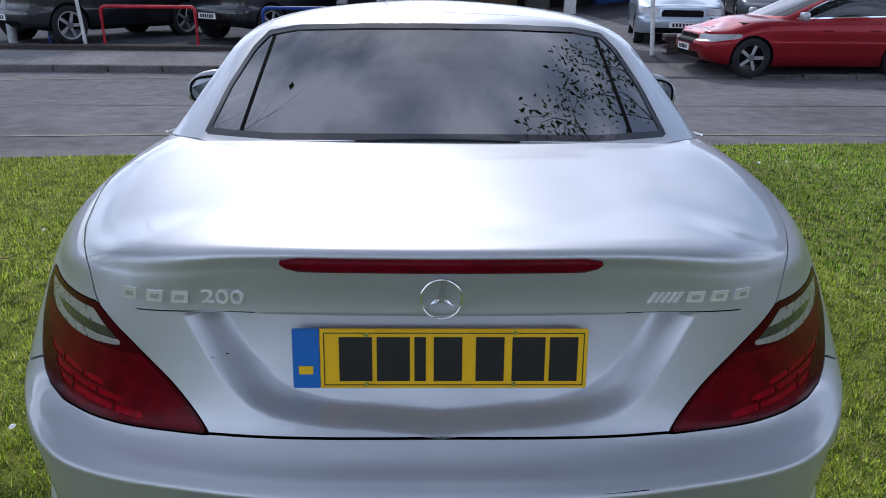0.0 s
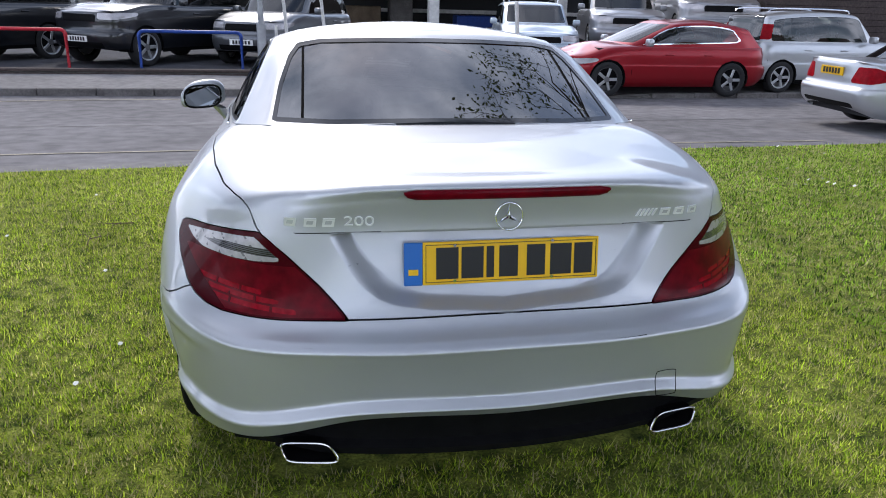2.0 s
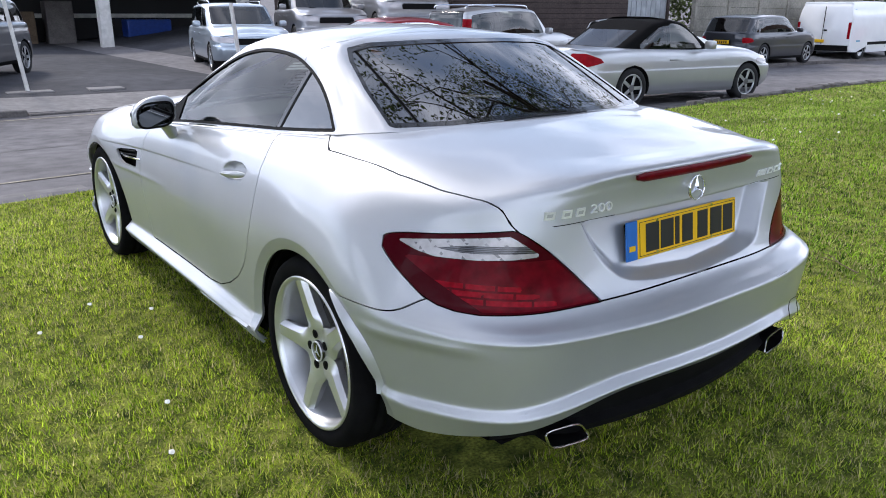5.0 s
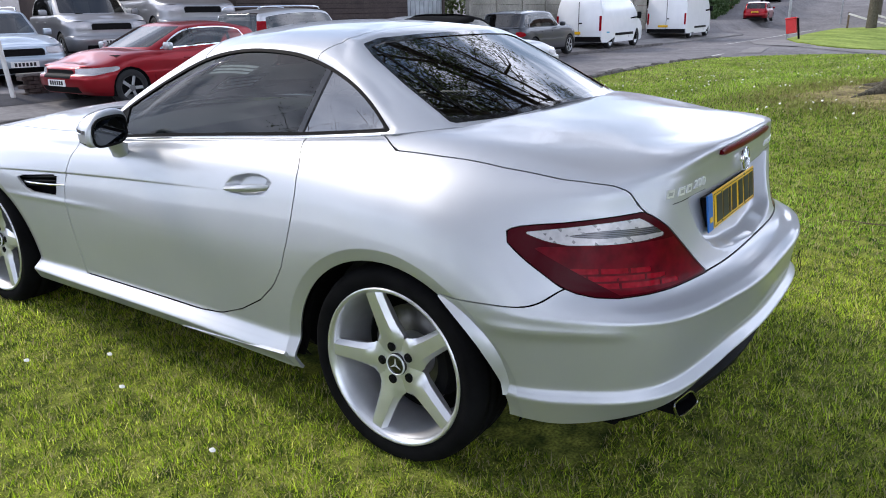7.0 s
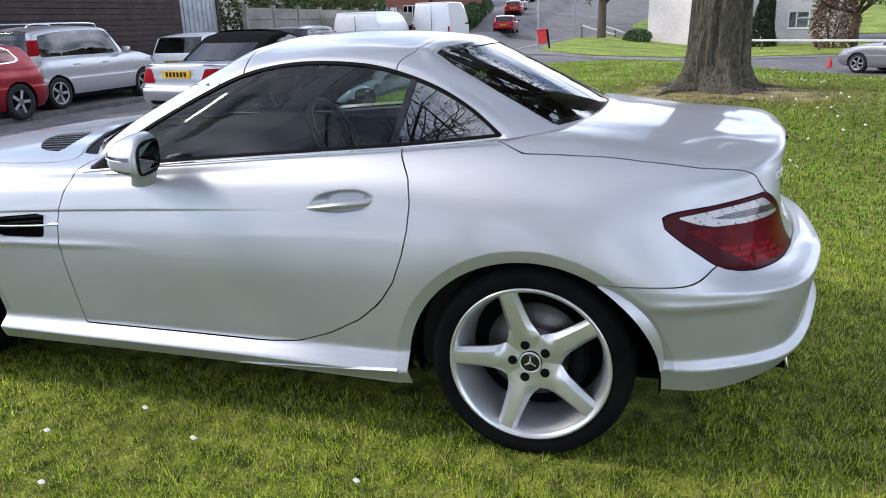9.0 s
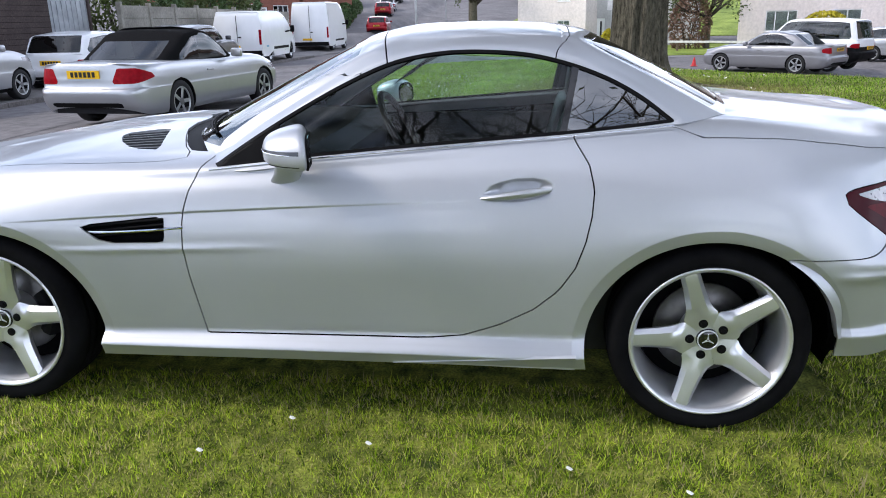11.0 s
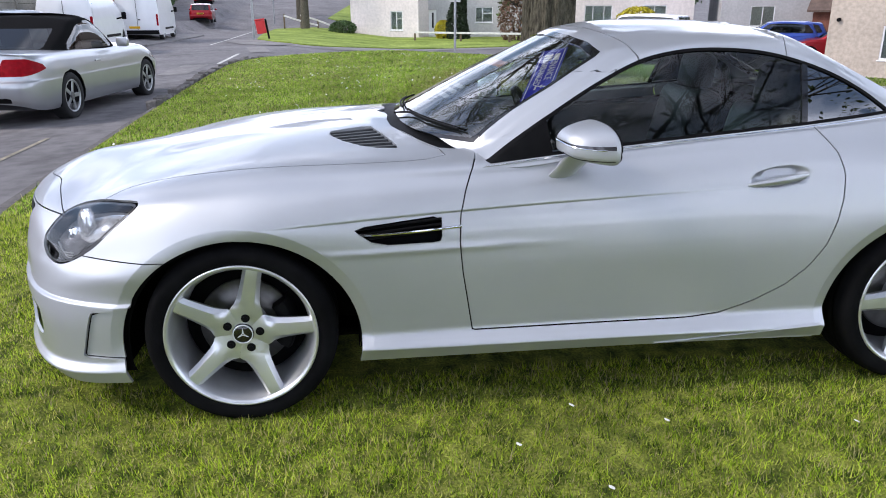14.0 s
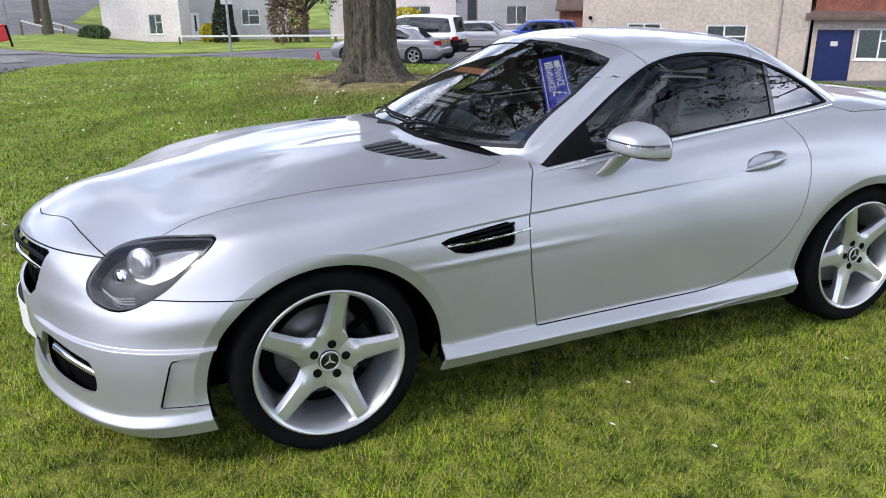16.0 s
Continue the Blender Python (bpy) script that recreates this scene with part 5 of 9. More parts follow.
for sx in (-1, 1):
    door_mirror(sx)
    ds = doors[0] if sx < 0 else doors[1]
    # door handle
    bm = bmesh.new()
    rows = []
    for i in range(17):
        t = i / 16
        y = .722 - .222 * t
        z = .757 + .030 * t
        wgt = math.sin(math.pi * min(1, max(0, .04 + .93 * t))) ** .45
        h = .0145 * wgt * (.62 + .5 * t)
        off = .012 * math.sin(math.pi * t) ** .6
        cx = .8445 + .003 * (1 - t)
        rows.append([bm.verts.new((sx * (cx + off + dx * .010 * wgt), y, z + dz * h)) for dx, dz in ((-1, -.7), (.2, -1), (.8, -.5), (1, .2), (.5, .9), (-.4, 1), (-1, .5))])
    for a, b in zip(rows, rows[1:]):
        for k in range(7):
            bm.faces.new((a[k], a[(k + 1) % 7], b[(k + 1) % 7], b[k]))
    bm.faces.new(rows[0])
    bm.faces.new(rows[-1][::-1])
    part("door_handle", bm, SILVER, ds, "silver pull handle", True)
    # wing vent: dark backing, slats and a bright bar
    bm = bmesh.new()
    box(bm, -.002, .002, 1.75, 2.09, .595, .70, 0)
    part("vent_backing", bm, BLACK_GAP, car, "", at=Matrix.Translation((sx * .842, 0, 0)))
    for k in range(3):
        bm = bmesh.new()
        z = .670 - .018 * k
        box(bm, -.010, .010, -.14, .14, -.003, .003, .001, segs=1)
        part("vent_slat", bm, BLACK_TRIM, car, "black vent slat", at=Matrix.Translation((sx * .862, 1.905, z - .002)) @ Matrix.Rotation(radians(-6), 4, "X") @ Matrix.Rotation(sx * radians(-25), 4, "Y"))
    part("vent_bar", tube(bend([(sx * .868, 2.062, .638), (sx * .8775, 1.95, .641), (sx * .8765, 1.80, .650), (sx * .868, 1.70, .657)], 5), .0052, 8), CHROME, car, "bright bar across the vent", True)
    # bonnet vent: slats over a dark floor
    side_ = "left" if sx < 0 else "right"
    well = skin.panel("bonnet_vent", bvent_floor, VENT_FLOOR, car, "dark ribbed bonnet vent", side_, lift=-.011, edge=0)
    for slat_ in bvent_slats:
        if slat_:
            skin.panel("bonnet_vent_slat", slat_, VENT_GREY, well, "", side_, lift=-.004)

# ---- front: grille, intakes, lamp innards ----
bm = bmesh.new()
for (x0, x1, z0, z1, y) in ((-.42, .42, .47, .67, 3.155), (-.46, .46, .235, .375, 3.16)):
    box(bm, x0, x1, y - .02, y, z0, z1)
part("grille_backing", bm, BLACK_GAP, car)
for k in range(2):
    part("grille_bar", tube(bend([(-.385, 3.215, .575 + .045 * k), (0, 3.325, .580 + .045 * k), (.385, 3.215, .575 + .045 * k)], 8), .009, 8), CHROME if k == 0 else BLACK_TRIM, car, "grille bar", True)
bm = bmesh.new()
for i in range(15):
    x = -.36 + .72 * i / 14
    cyl(bm, (x, 3.20 + .10 * (1 - (x / .4) ** 2), .49), (x, 3.18 + .10 * (1 - (x / .4) ** 2), .65), .004, n=6)
part("grille_mesh", bm, BLACK_TRIM, car, "black grille mesh")
front_plate = new("number_plate")
front_plate.parent = car
tagged(front_plate, "white front number plate on a black holder")
for nm, half, back, fore, z0, z1, material_, label_ in (("plate_holder", .275, -.016, .0, .308, .424, BLACK_TRIM, "black plate holder"), ("plate_panel", .26, .001, .005, .312, .420, PLATE_WHITE, "white plate")):
    bm = bmesh.new()
    rows = []
    for i in range(13):
        x = half * (i / 6 - 1)
        y = 3.352 - .85 * x * x
        rows.append([bm.verts.new((x, y + d, z)) for d, z in ((back, z0), (fore, z0), (fore, z1), (back, z1))])
    for a, b in zip(rows, rows[1:]):
        for k in range(4):
            bm.faces.new((a[k], a[(k + 1) % 4], b[(k + 1) % 4], b[k]))
    bm.faces.new(rows[0])
    bm.faces.new(rows[-1][::-1])
    bmesh.ops.recalc_face_normals(bm, faces=bm.faces[:])
    part(nm, bm, material_, front_plate, label_)
for sx in (-1, 1):
    bm = bmesh.new()
    vs = [(.36, 3.20), (.50, 3.14), (.62, 3.07), (.68, 3.0)]
    rows = [[bm.verts.new((sx * x, y - .02, z)) for z in (.25, .41)] for x, y in vs]
    for a, b in zip(rows, rows[1:]):
        bm.faces.new((a[0], a[1], b[1], b[0]))
    part("intake_backing", bm, BLACK_GAP, car)
    for k in range(4):
        z = .285 + .026 * k
        part("intake_slat", tube([(sx * x, y + .005, z) for x, y in vs[:4]], .005, 6), BLACK_TRIM, car, "black intake slat", True)
    part("running_light", tube(bend([(sx * .45, 3.225, .350), (sx * .555, 3.178, .342), (sx * .668, 3.100, .318)], 5), .0135, 10), CHROME, car, "bright daytime running light", True)
    # lamp: projector, reflector bowls and a bright blade
    for nm, c, r, material in (("projector", (.655, 2.955, .648), .046, LAMP_WING), ("reflector", (.612, 3.015, .602), .024, CHROME)):
        vs, fs = lathe([(.001, -.006), (r * .55, -.005), (r * .90, -.002), (r, .006), (r * 1.08, .004), (r * 1.1, .03)], 24)
        axis = Vector((sx * -.55, -.80, -.1)).to_track_quat("X", "Z").to_matrix().to_4x4()
        part(nm, mesh_of(nm, vs, fs, material), None, car, "round lamp reflector", at=Matrix.Translation((sx * c[0], c[1], c[2])) @ axis)
    for k in range(3):
        part("lamp_rib", tube(bend([(sx * .600, 3.06 - .004 * k, .572 - .009 * k), (sx * .66, 3.025 - .004 * k, .556 - .009 * k), (sx * .715, 2.975, .566 - .009 * k)], 4), .0022, 6), ALLOY, car, "lamp rib", True)

# wipers
def glass_z(x, y):
    return .918 + .53 * (1.865 - y) - .07 * (1.865 - y) ** 2 - .265 * x * x


for x0, x1 in ((-.10, -.60), (.44, -.06)):
    foot = 1.875 - .22 * (x0 / .7) ** 2
    row = [(x0, foot, glass_z(x0, foot) + .012)] + [(x, 1.838 - .22 * (x / .7) ** 2, glass_z(x, 1.838 - .22 * (x / .7) ** 2) + .010) for x in (x0 + (x1 - x0) * .25, x0 + (x1 - x0) * .6, x1)]
    wiper = part("wiper", tube(bend(row, 5), .0045, 6), BLACK_TRIM, car, "black wiper", True)
    row = [(x, 1.825 - .22 * (x / .7) ** 2, glass_z(x, 1.825 - .22 * (x / .7) ** 2) + .004) for x in np.linspace(x0 - .03, x1 - .02, 7)]
    part("wiper_blade", tube(bend(row, 3), .004, 6), RUBBER, wiper, "", True)

# ---- cabin ----
for nm, (x0, x1, y0, y1, z0, z1) in (("cabin_floor", (-.70, .70, -.05, 1.82, .20, .22)), ("door_trim", (-.72, -.70, -.05, 1.70, .2, .84)), ("door_trim", (.70, .72, -.05, 1.70, .2, .84)), ("bulkhead", (-.70, .70, 1.80, 1.82, .2, .84)), ("rear_bulkhead", (-.66, .66, .0, .02, .2, .95)), ("rear_shelf", (-.66, .66, -.12, .22, .93, .945))):
    bm = bmesh.new()
    box(bm, x0, x1, y0, y1, z0, z1)
    part(nm, bm, INTERIOR, car)
bm = bmesh.new()
rows = []
for i in range(17):
    x = -.70 + 1.40 * i / 16
    hood = .03 * math.exp(-((x - .36) / .16) ** 2)
    rows.append([bm.verts.new((x, y, z)) for y, z in ((1.82 - .25 * (x / .7) ** 2, .880), (1.55, .875 + hood), (1.36, .865 + hood), (1.30, .80), (1.36, .55), (1.5, .4))])
for a, b in zip(rows, rows[1:]):
    for k in range(5):
        bm.faces.new((a[k], a[k + 1], b[k + 1], b[k]))
part("dashboard", bm, INTERIOR, car, "black dashboard", True)
# Unseen pan, added near-black so no daylight shows through under the car.
bm = bmesh.new()
box(bm, -.60, .60, -.60, 3.02, .165, .19, .01, segs=1)
part("underbody", bm, BLACK_GAP, car, "black underbody pan")
bm = bmesh.new()
box(bm, -.13, .13, .30, 1.45, .22, .55, .05)
part("centre_tunnel", bm, INTERIOR, car, "", True)
part("steering_wheel", tube([Matrix.Translation((.37, 1.18, .80)) @ Matrix.Rotation(radians(-28), 4, "X") @ Vector((.185 * math.cos(a), 0, .185 * math.sin(a))) for a in [2 * math.pi * k / 32 for k in range(32)]], .016, 8, True), LEATHER, car, "black steering wheel", True)
for sx in (-1, 1):
    seat = new("seat")
    seat.parent = car
    tagged(seat, "dark leather sports seat")
    bm = bmesh.new()
    box(bm, sx * .37 - .24, sx * .37 + .24, .42, 1.00, .28, .46, .06, segs=3)
    part("seat_cushion", bm, LEATHER, seat, "", True)
    bm = bmesh.new()
    box(bm, -.24, .24, -.07, .07, 0, .58, .06, Matrix.Translation((sx * .37, .52, .40)) @ Matrix.Rotation(radians(14), 4, "X"), 3)
    part("backrest", bm, LEATHER, seat, "", True)
    bm = bmesh.new()
    box(bm, -.13, .13, -.045, .045, 0, .19, .04, Matrix.Translation((sx * .37, .385, .935)) @ Matrix.Rotation(radians(8), 4, "X"), 3)
    part("headrest", bm, LEATHER, seat, "", True)
    part("roll_hoop", tube(bend([(sx * .20, .31, .90), (sx * .22, .30, 1.04), (sx * .37, .30, 1.075), (sx * .52, .30, 1.04), (sx * .54, .31, .90)], 6), .022, 8), BLACK_TRIM, car, "black roll hoop", True)
bm = bmesh.new()
box(bm, -.115, .115, -.014, .014, -.035, .035, .012, segs=2)
part("rear_view_mirror", bm, BLACK_TRIM, car, "", True, at=Matrix.Translation((0, 1.20, 1.135)))

# price banner inside the windscreen: blue card with white lettering
BANNER = mat("banner_blue", (0.030, 0.035, 0.42), 0.45, var=0.06, scale=14)
BANNER_WHITE = mat("banner_white", (0.80, 0.80, 0.82), 0.5)
bx = Vector((-.225, 1.245, 1.180)) - Vector((-.590, 1.42, 1.012))
down = -bx.normalized()
across = Vector((-.082, -.051, -.004)).normalized()
across = (across - down * across.dot(down)).normalized()
face = down.cross(across).normalized()
BM_ = Matrix((across, -down, face)).transposed().to_4x4()
BM_.translation = Vector((-.405, 1.325, 1.092)) + face * 0.003
banner = new("price_banner")
tagged(banner, "blue finance banner with white lettering inside the windscreen", "banner")
banner.matrix_world = BM_
bm = bmesh.new()
box(bm, -.052, .052, -.27, .21, -.001, .001)
part("banner_card", bm, BANNER, banner)
for x0 in (-.044, .044):
    bm = bmesh.new()
    box(bm, x0 - .0015, x0 + .0015, -.26, .205, .0012, .0022)
    part("banner_line", bm, BANNER_WHITE, banner)
R90 = Matrix.Rotation(radians(-90), 4, "Z")
letters("FINANCE", .040, .0004, BANNER_WHITE, banner, "banner_text", Matrix.Translation((.018, .035, .002)) @ R90, "white lettering")
letters("ARRANGED", .036, .0004, BANNER_WHITE, banner, "banner_text", Matrix.Translation((-.018, .010, .002)) @ R90, "white lettering")
letters("£", .075, .0004, BANNER_WHITE, banner, "banner_sign", Matrix.Translation((.005, -.100, .002)) @ R90, "white pound sign")
bm = bmesh.new()
for k in range(3):
    box(bm, -.03, .004, .150 - .02 * k, .164 - .02 * k, .0012, .002)
box(bm, .010, .032, .112, .166, .0012, .002)
part("banner_symbol", bm, BANNER_WHITE, banner, "white symbol")

CARD_WHITE = mat("card_print_white", (0.30, 0.32, 0.35), 0.7, var=0.3, scale=40)
CARD_ORANGE = mat("card_print_orange", (0.55, 0.24, 0.14), 0.6, var=0.15, scale=40)
# dealer's price cards behind the windscreen, their print as bars
for c, across_, w, h, col, mark, label in (((.02, 1.63, 1.012), (-.30, -.02, .0), .27, .15, INTERIOR, CARD_WHITE, "dark price card with white print"), ((.19, 1.40, 1.112), (-.30, -.03, .0), .30, .085, INTERIOR, CARD_ORANGE, "dark price card with orange print")):
    u = Vector(across_).normalized()
    v = Vector((0, -.88, .47))
    v = (v - u * v.dot(u)).normalized()
    m = Matrix((u, v, u.cross(v))).transposed().to_4x4()
    m.translation = Vector(c) - Vector((0, .47, .88)) * .014
    card = new("price_card")
    tagged(card, label + " inside the windscreen", "card", "price cards")
    card.matrix_world = m
    bm = bmesh.new()
    box(bm, -w / 2, w / 2, -h / 2, h / 2, -.001, .001)
    part("card_panel", bm, col, card)
    for k in range(3 if h > .1 else 1):
        bm = bmesh.new()
        z0 = -h * .34 + k * h * .25
        hh = h * .15 if h > .1 else h * .5
        box(bm, -w * .42, w * .42, z0, z0 + hh, -.003, -.0012)
        part("print_bar", bm, mark, card)
        bm = bmesh.new()
        box(bm, -w * .42, w * .42, z0, z0 + hh, .0012, .003)
        part("print_bar", bm, mark, card)

# ---- ground ----
ASPHALT = mat("asphalt", (0.158, 0.150, 0.152), 0.88, var=0.20, scale=0.5, var2=0.22, bump=0.5, bump_scale=70, spec=0.15)
YARD = mat("yard_asphalt", (0.060, 0.060, 0.066), 0.9, var=0.25, scale=0.4, var2=0.2, bump=0.4, bump_scale=80, spec=0.15)
PAVING = mat("pavement_concrete", (0.20, 0.19, 0.185), 0.9, var=0.18, scale=0.9, var2=0.15, bump=0.3, bump_scale=60, spec=0.15)
KERB = mat("kerb_stone", (0.13, 0.12, 0.115), 0.9, var=0.25, scale=3, var2=0.2, bump=0.4, bump_scale=50, spec=0.15)
SOIL = mat("lawn_soil", (0.060, 0.095, 0.016), 0.95, var=0.45, scale=11, var2=0.5, hue=(0.20, 0.22, 0.04), bump=1.0, bump_scale=140, spec=0.15)
VERGE = mat("far_grass", (0.155, 0.225, 0.035), 0.95, var=0.28, scale=0.5, var2=0.3, hue=(0.22, 0.27, 0.06), bump=0.5, bump_scale=30, spec=0.15)
LINE = mat("road_line", (0.25, 0.22, 0.165), 0.8, var=0.35, scale=5, var2=0.3)
LINE_WHITE = mat("road_line_white", (0.50, 0.49, 0.46), 0.8, var=0.35, scale=5, var2=0.3)
DIRT = mat("bare_earth", (0.15, 0.115, 0.065), 0.95, var=0.45, scale=4, var2=0.5, hue=(0.24, 0.20, 0.09), bump=0.8, bump_scale=30, spec=0.15)


def ground_z(x, y):
    """The land: level by the road, falling away behind the lawn and along the road, then rising to the hill."""
    x, y = np.asarray(x, float), np.asarray(y, float)
    rise = np.interp(x, [2.5, 5.0, 7.8, 9.8, 13], [0, -.10, .22, .52, .55]) * smooth01(13.2, 14.2, y) * smooth01(60, 30, y) - .07 * smooth01(2.5, 4.2, x) * smooth01(24, 14, x) * np.exp(-((y - 12.2) / .9) ** 2)
    return rise + np.interp(y, [4.7, 10, 11, 12.2, 14, 60], [-.10, -.28, -.28, -.17, 0, .10]) - 0.008 * np.clip(x - 12, 0, 28) - 0.60 * np.clip((5 - y) / 6, 0, 1) * np.clip((x - 10) / 14, 0, 1) - 0.004 * np.clip(x - 40, 0, 25) + 0.085 * np.clip(x - 62, 0, 400) - 1.05 * smooth01(-8.5, -13.0, y) * smooth01(5, 10, x) * smooth01(29, 24, x)


def lawn_z(x, y):
    """The lawn: level under the car, a low mound towards the tree."""
    x, y = np.asarray(x, float), np.asarray(y, float)
    return 0.27 * smooth01(2.2, 7.6, x) * smooth01(4.3, 0.3, y) * (1 - .45 * smooth01(9.0, 14.0, x)) + 0.004 * np.sin(3.1 * x) * np.cos(2.3 * y)


class Sheet(Skin):
    """A level grid over (x, y), lifted by a height function, that can be cut to an outline."""

    def __init__(self, xs, ys, height):
        self.height = height
        X, Y = np.meshgrid(xs, ys, indexing="ij")
        self.uv = np.stack([X.ravel(), Y.ravel()], 1)
        self.P = self.at(self.uv)
        k = len(ys)
        self.polys = [(i * k + j, (i + 1) * k + j, (i + 1) * k + j + 1, i * k + j + 1) for i in range(len(xs) - 1) for j in range(k - 1)]

    def at(self, uv, bare=False):
        return np.stack([uv[:, 0], uv[:, 1], self.height(uv[:, 0], uv[:, 1])], 1)

    def build(self, name, polys, material, label, category, skirt=0.0, kind="structure"):
        ids = sorted({k for p in polys for k in p})
        back = {k: n for n, k in enumerate(ids)}
        V = [tuple(v) for v in self.P[ids]]
        F = [tuple(back[k] for k in p) for p in polys]
        if skirt:
            count = {}
            for p in F:
                for a, b in zip(p, p[1:] + p[:1]):
                    count.setdefault((min(a, b), max(a, b)), []).append((a, b))
            for (a, b), uses in count.items():
                if len(uses) == 1:
                    a, b = uses[0]
                    n = len(V)
                    V += [V[a], V[b], (V[b][0], V[b][1], V[b][2] - skirt), (V[a][0], V[a][1], V[a][2] - skirt)]
                    F.append((n + 1, n, n + 3, n + 2))
        return tagged(part(name, mesh_of(name, V, F, material), None), label, category, kind=kind)


land = Sheet(np.concatenate([np.linspace(-400, -30, 10), np.linspace(-20, 70, 46), np.linspace(80, 600, 24)]), np.concatenate([np.linspace(-400, -40, 8), np.linspace(-30, 4, 18), np.array([4.7, 6, 8, 10, 11, 11.6, 12.2, 12.8, 13.2, 13.7, 14.2, 17, 20, 25, 30, 40]), np.linspace(60, 400, 9)]), ground_z)
land.build("ground", land.polys, ASPHALT, "worn grey asphalt road and land reaching the hill", "ground")

LAWN = [(-40, 3.3), (-8, 3.65), (-3.3, 3.87), (2.8, 4.53), (6.6, 4.72), (9.8, 4.85), (13, 4.95), (15.6, 4.98), (17.0, 4.85), (18.5, 4.36), (19.2, 3.7), (19.3, 2.6), (18.6, 1.0), (17.2, -.4), (15.6, -1.7), (14.0, -2.5), (12.0, -3.3), (9.5, -4.7), (6, -7), (0, -11), (-8, -15), (-40, -20)]
sheet = Sheet(np.linspace(-41, 20, 123), np.linspace(-21, 6, 55), lawn_z)
lawn_polys, _ = sheet.cut(sheet.polys, lambda x, y, z: sdf(LAWN, x, y))
sheet.build("lawn", lawn_polys, SOIL, "mown green lawn beside the road", "lawn", 0.22)
# farther green in front of the houses
GREEN = [(31.6, 4.4), (33.5, 5.4), (39.3, 7.05), (48, 7.7), (62, 8.2), (62, -12), (50, -14), (41, -13), (39.8, -9.3), (39.8, -7.2), (38.5, -3.8), (37.6, -.8), (33.6, 2.0), (32.0, 3.1)]
sheet = Sheet(np.linspace(24, 63, 40), np.linspace(-15, 9, 25), lambda x, y: ground_z(x, y) + 0.06)
green_polys, _ = sheet.cut(sheet.polys, lambda x, y, z: sdf(GREEN, x, y))
sheet.build("green", green_polys, VERGE, "sunlit grass verge before the houses", "lawn", 0.2)
GREEN2 = [(66, 4.6), (150, -6), (150, -60), (66, -30)]
sheet = Sheet(np.linspace(65, 151, 18), np.linspace(-61, 6, 15), lambda x, y: ground_z(x, y) + 0.06)
green_polys, _ = sheet.cut(sheet.polys, lambda x, y, z: sdf(GREEN2, x, y))
sheet.build("green_hillside", green_polys, VERGE, "grassy hillside beside the far road", "lawn", 0.2)
# far pavement with a kerb and the sellers' yard behind it
sheet = Sheet(np.linspace(-60, 48, 109), np.array([11.35, 11.7, 12.2, 12.6]), lambda x, y: ground_z(x, y) + 0.015 + 0.085 * smooth01(0.5, -1.5, x) + 0.05 * smooth01(5.0, 7.0, x))
sheet.build("pavement", sheet.polys, PAVING, "grey pavement along the far side of the road", "pavement", 0.2)
sheet = Sheet(np.linspace(-60, 30, 91), np.concatenate([[12.6, 12.9, 13.2, 13.45, 13.7, 13.95, 14.2, 15, 16], np.linspace(18, 60, 22)]), lambda x, y: ground_z(x, y) + 0.02)
sheet.build("yard", sheet.polys, YARD, "dark asphalt car sales yard", "yard")
# kerb stones along the far pavement
for i in range(60):
    x = -22 + i * 0.92
    up = 0.10 * smooth01(0.5, -1.5, x) + 0.085 * smooth01(5.0, 7.0, x) + 0.012
    z = float(ground_z(x, 11.27))
    bm = bmesh.new()
    box(bm, x, x + 0.905, 11.20, 11.346, z - 0.1, z + up, 0.012, segs=1)
    tagged(part("kerb_stone", bm, KERB), "worn grey kerb stone", "kerb", "kerb stones", "structure")
# edging stones between the lawn and the road
for i in range(46):
    x = -20 + i * 0.86
    y = float(np.interp(x + .43, [p[0] for p in LAWN[:8]], [p[1] for p in LAWN[:8]]))
    y1 = float(np.interp(x + .9, [p[0] for p in LAWN[:8]], [p[1] for p in LAWN[:8]]))
    bm = bmesh.new()
    box(bm, -.42, .42, -.055, .055, -.16, 0.0, 0.01, segs=1)
    tagged(part("edging_stone", bm, KERB, at=Matrix.Translation((x + .43, y + .07, -.035 + .004 * math.sin(i * 7))) @ Matrix.Rotation(math.atan2(y1 - y, .47), 4, "Z")), "low concrete edging stone beside the lawn", "kerb", "edging stones", "structure")


def strip(name, pts, width, material, label, lift=0.006):
    """A painted or laid strip on the land along plan points."""
    V, F = [], []
    for i, (x, y) in enumerate(pts):
        a, b = pts[max(i - 1, 0)], pts[min(i + 1, len(pts) - 1)]
        d = Vector((b[0] - a[0], b[1] - a[1]))
        n = Vector((-d.y, d.x)).normalized() * width / 2
        for s in (-1, 1):
            px, py = x + s * n.x, y + s * n.y
            V.append((px, py, float(ground_z(px, py)) + lift))
    for i in range(len(pts) - 1):
        F.append((2 * i, 2 * i + 2, 2 * i + 3, 2 * i + 1))
    return tagged(part(name, mesh_of(name, V, F, material), None), label, "road marking", kind="structure")


def along(pts, step=1.0):
    out = []
    for (x0, y0), (x1, y1) in zip(pts, pts[1:]):
        n = max(1, int(math.hypot(x1 - x0, y1 - y0) / step))
        out += [(x0 + (x1 - x0) * k / n, y0 + (y1 - y0) * k / n) for k in range(n)]
    return out + [pts[-1]]


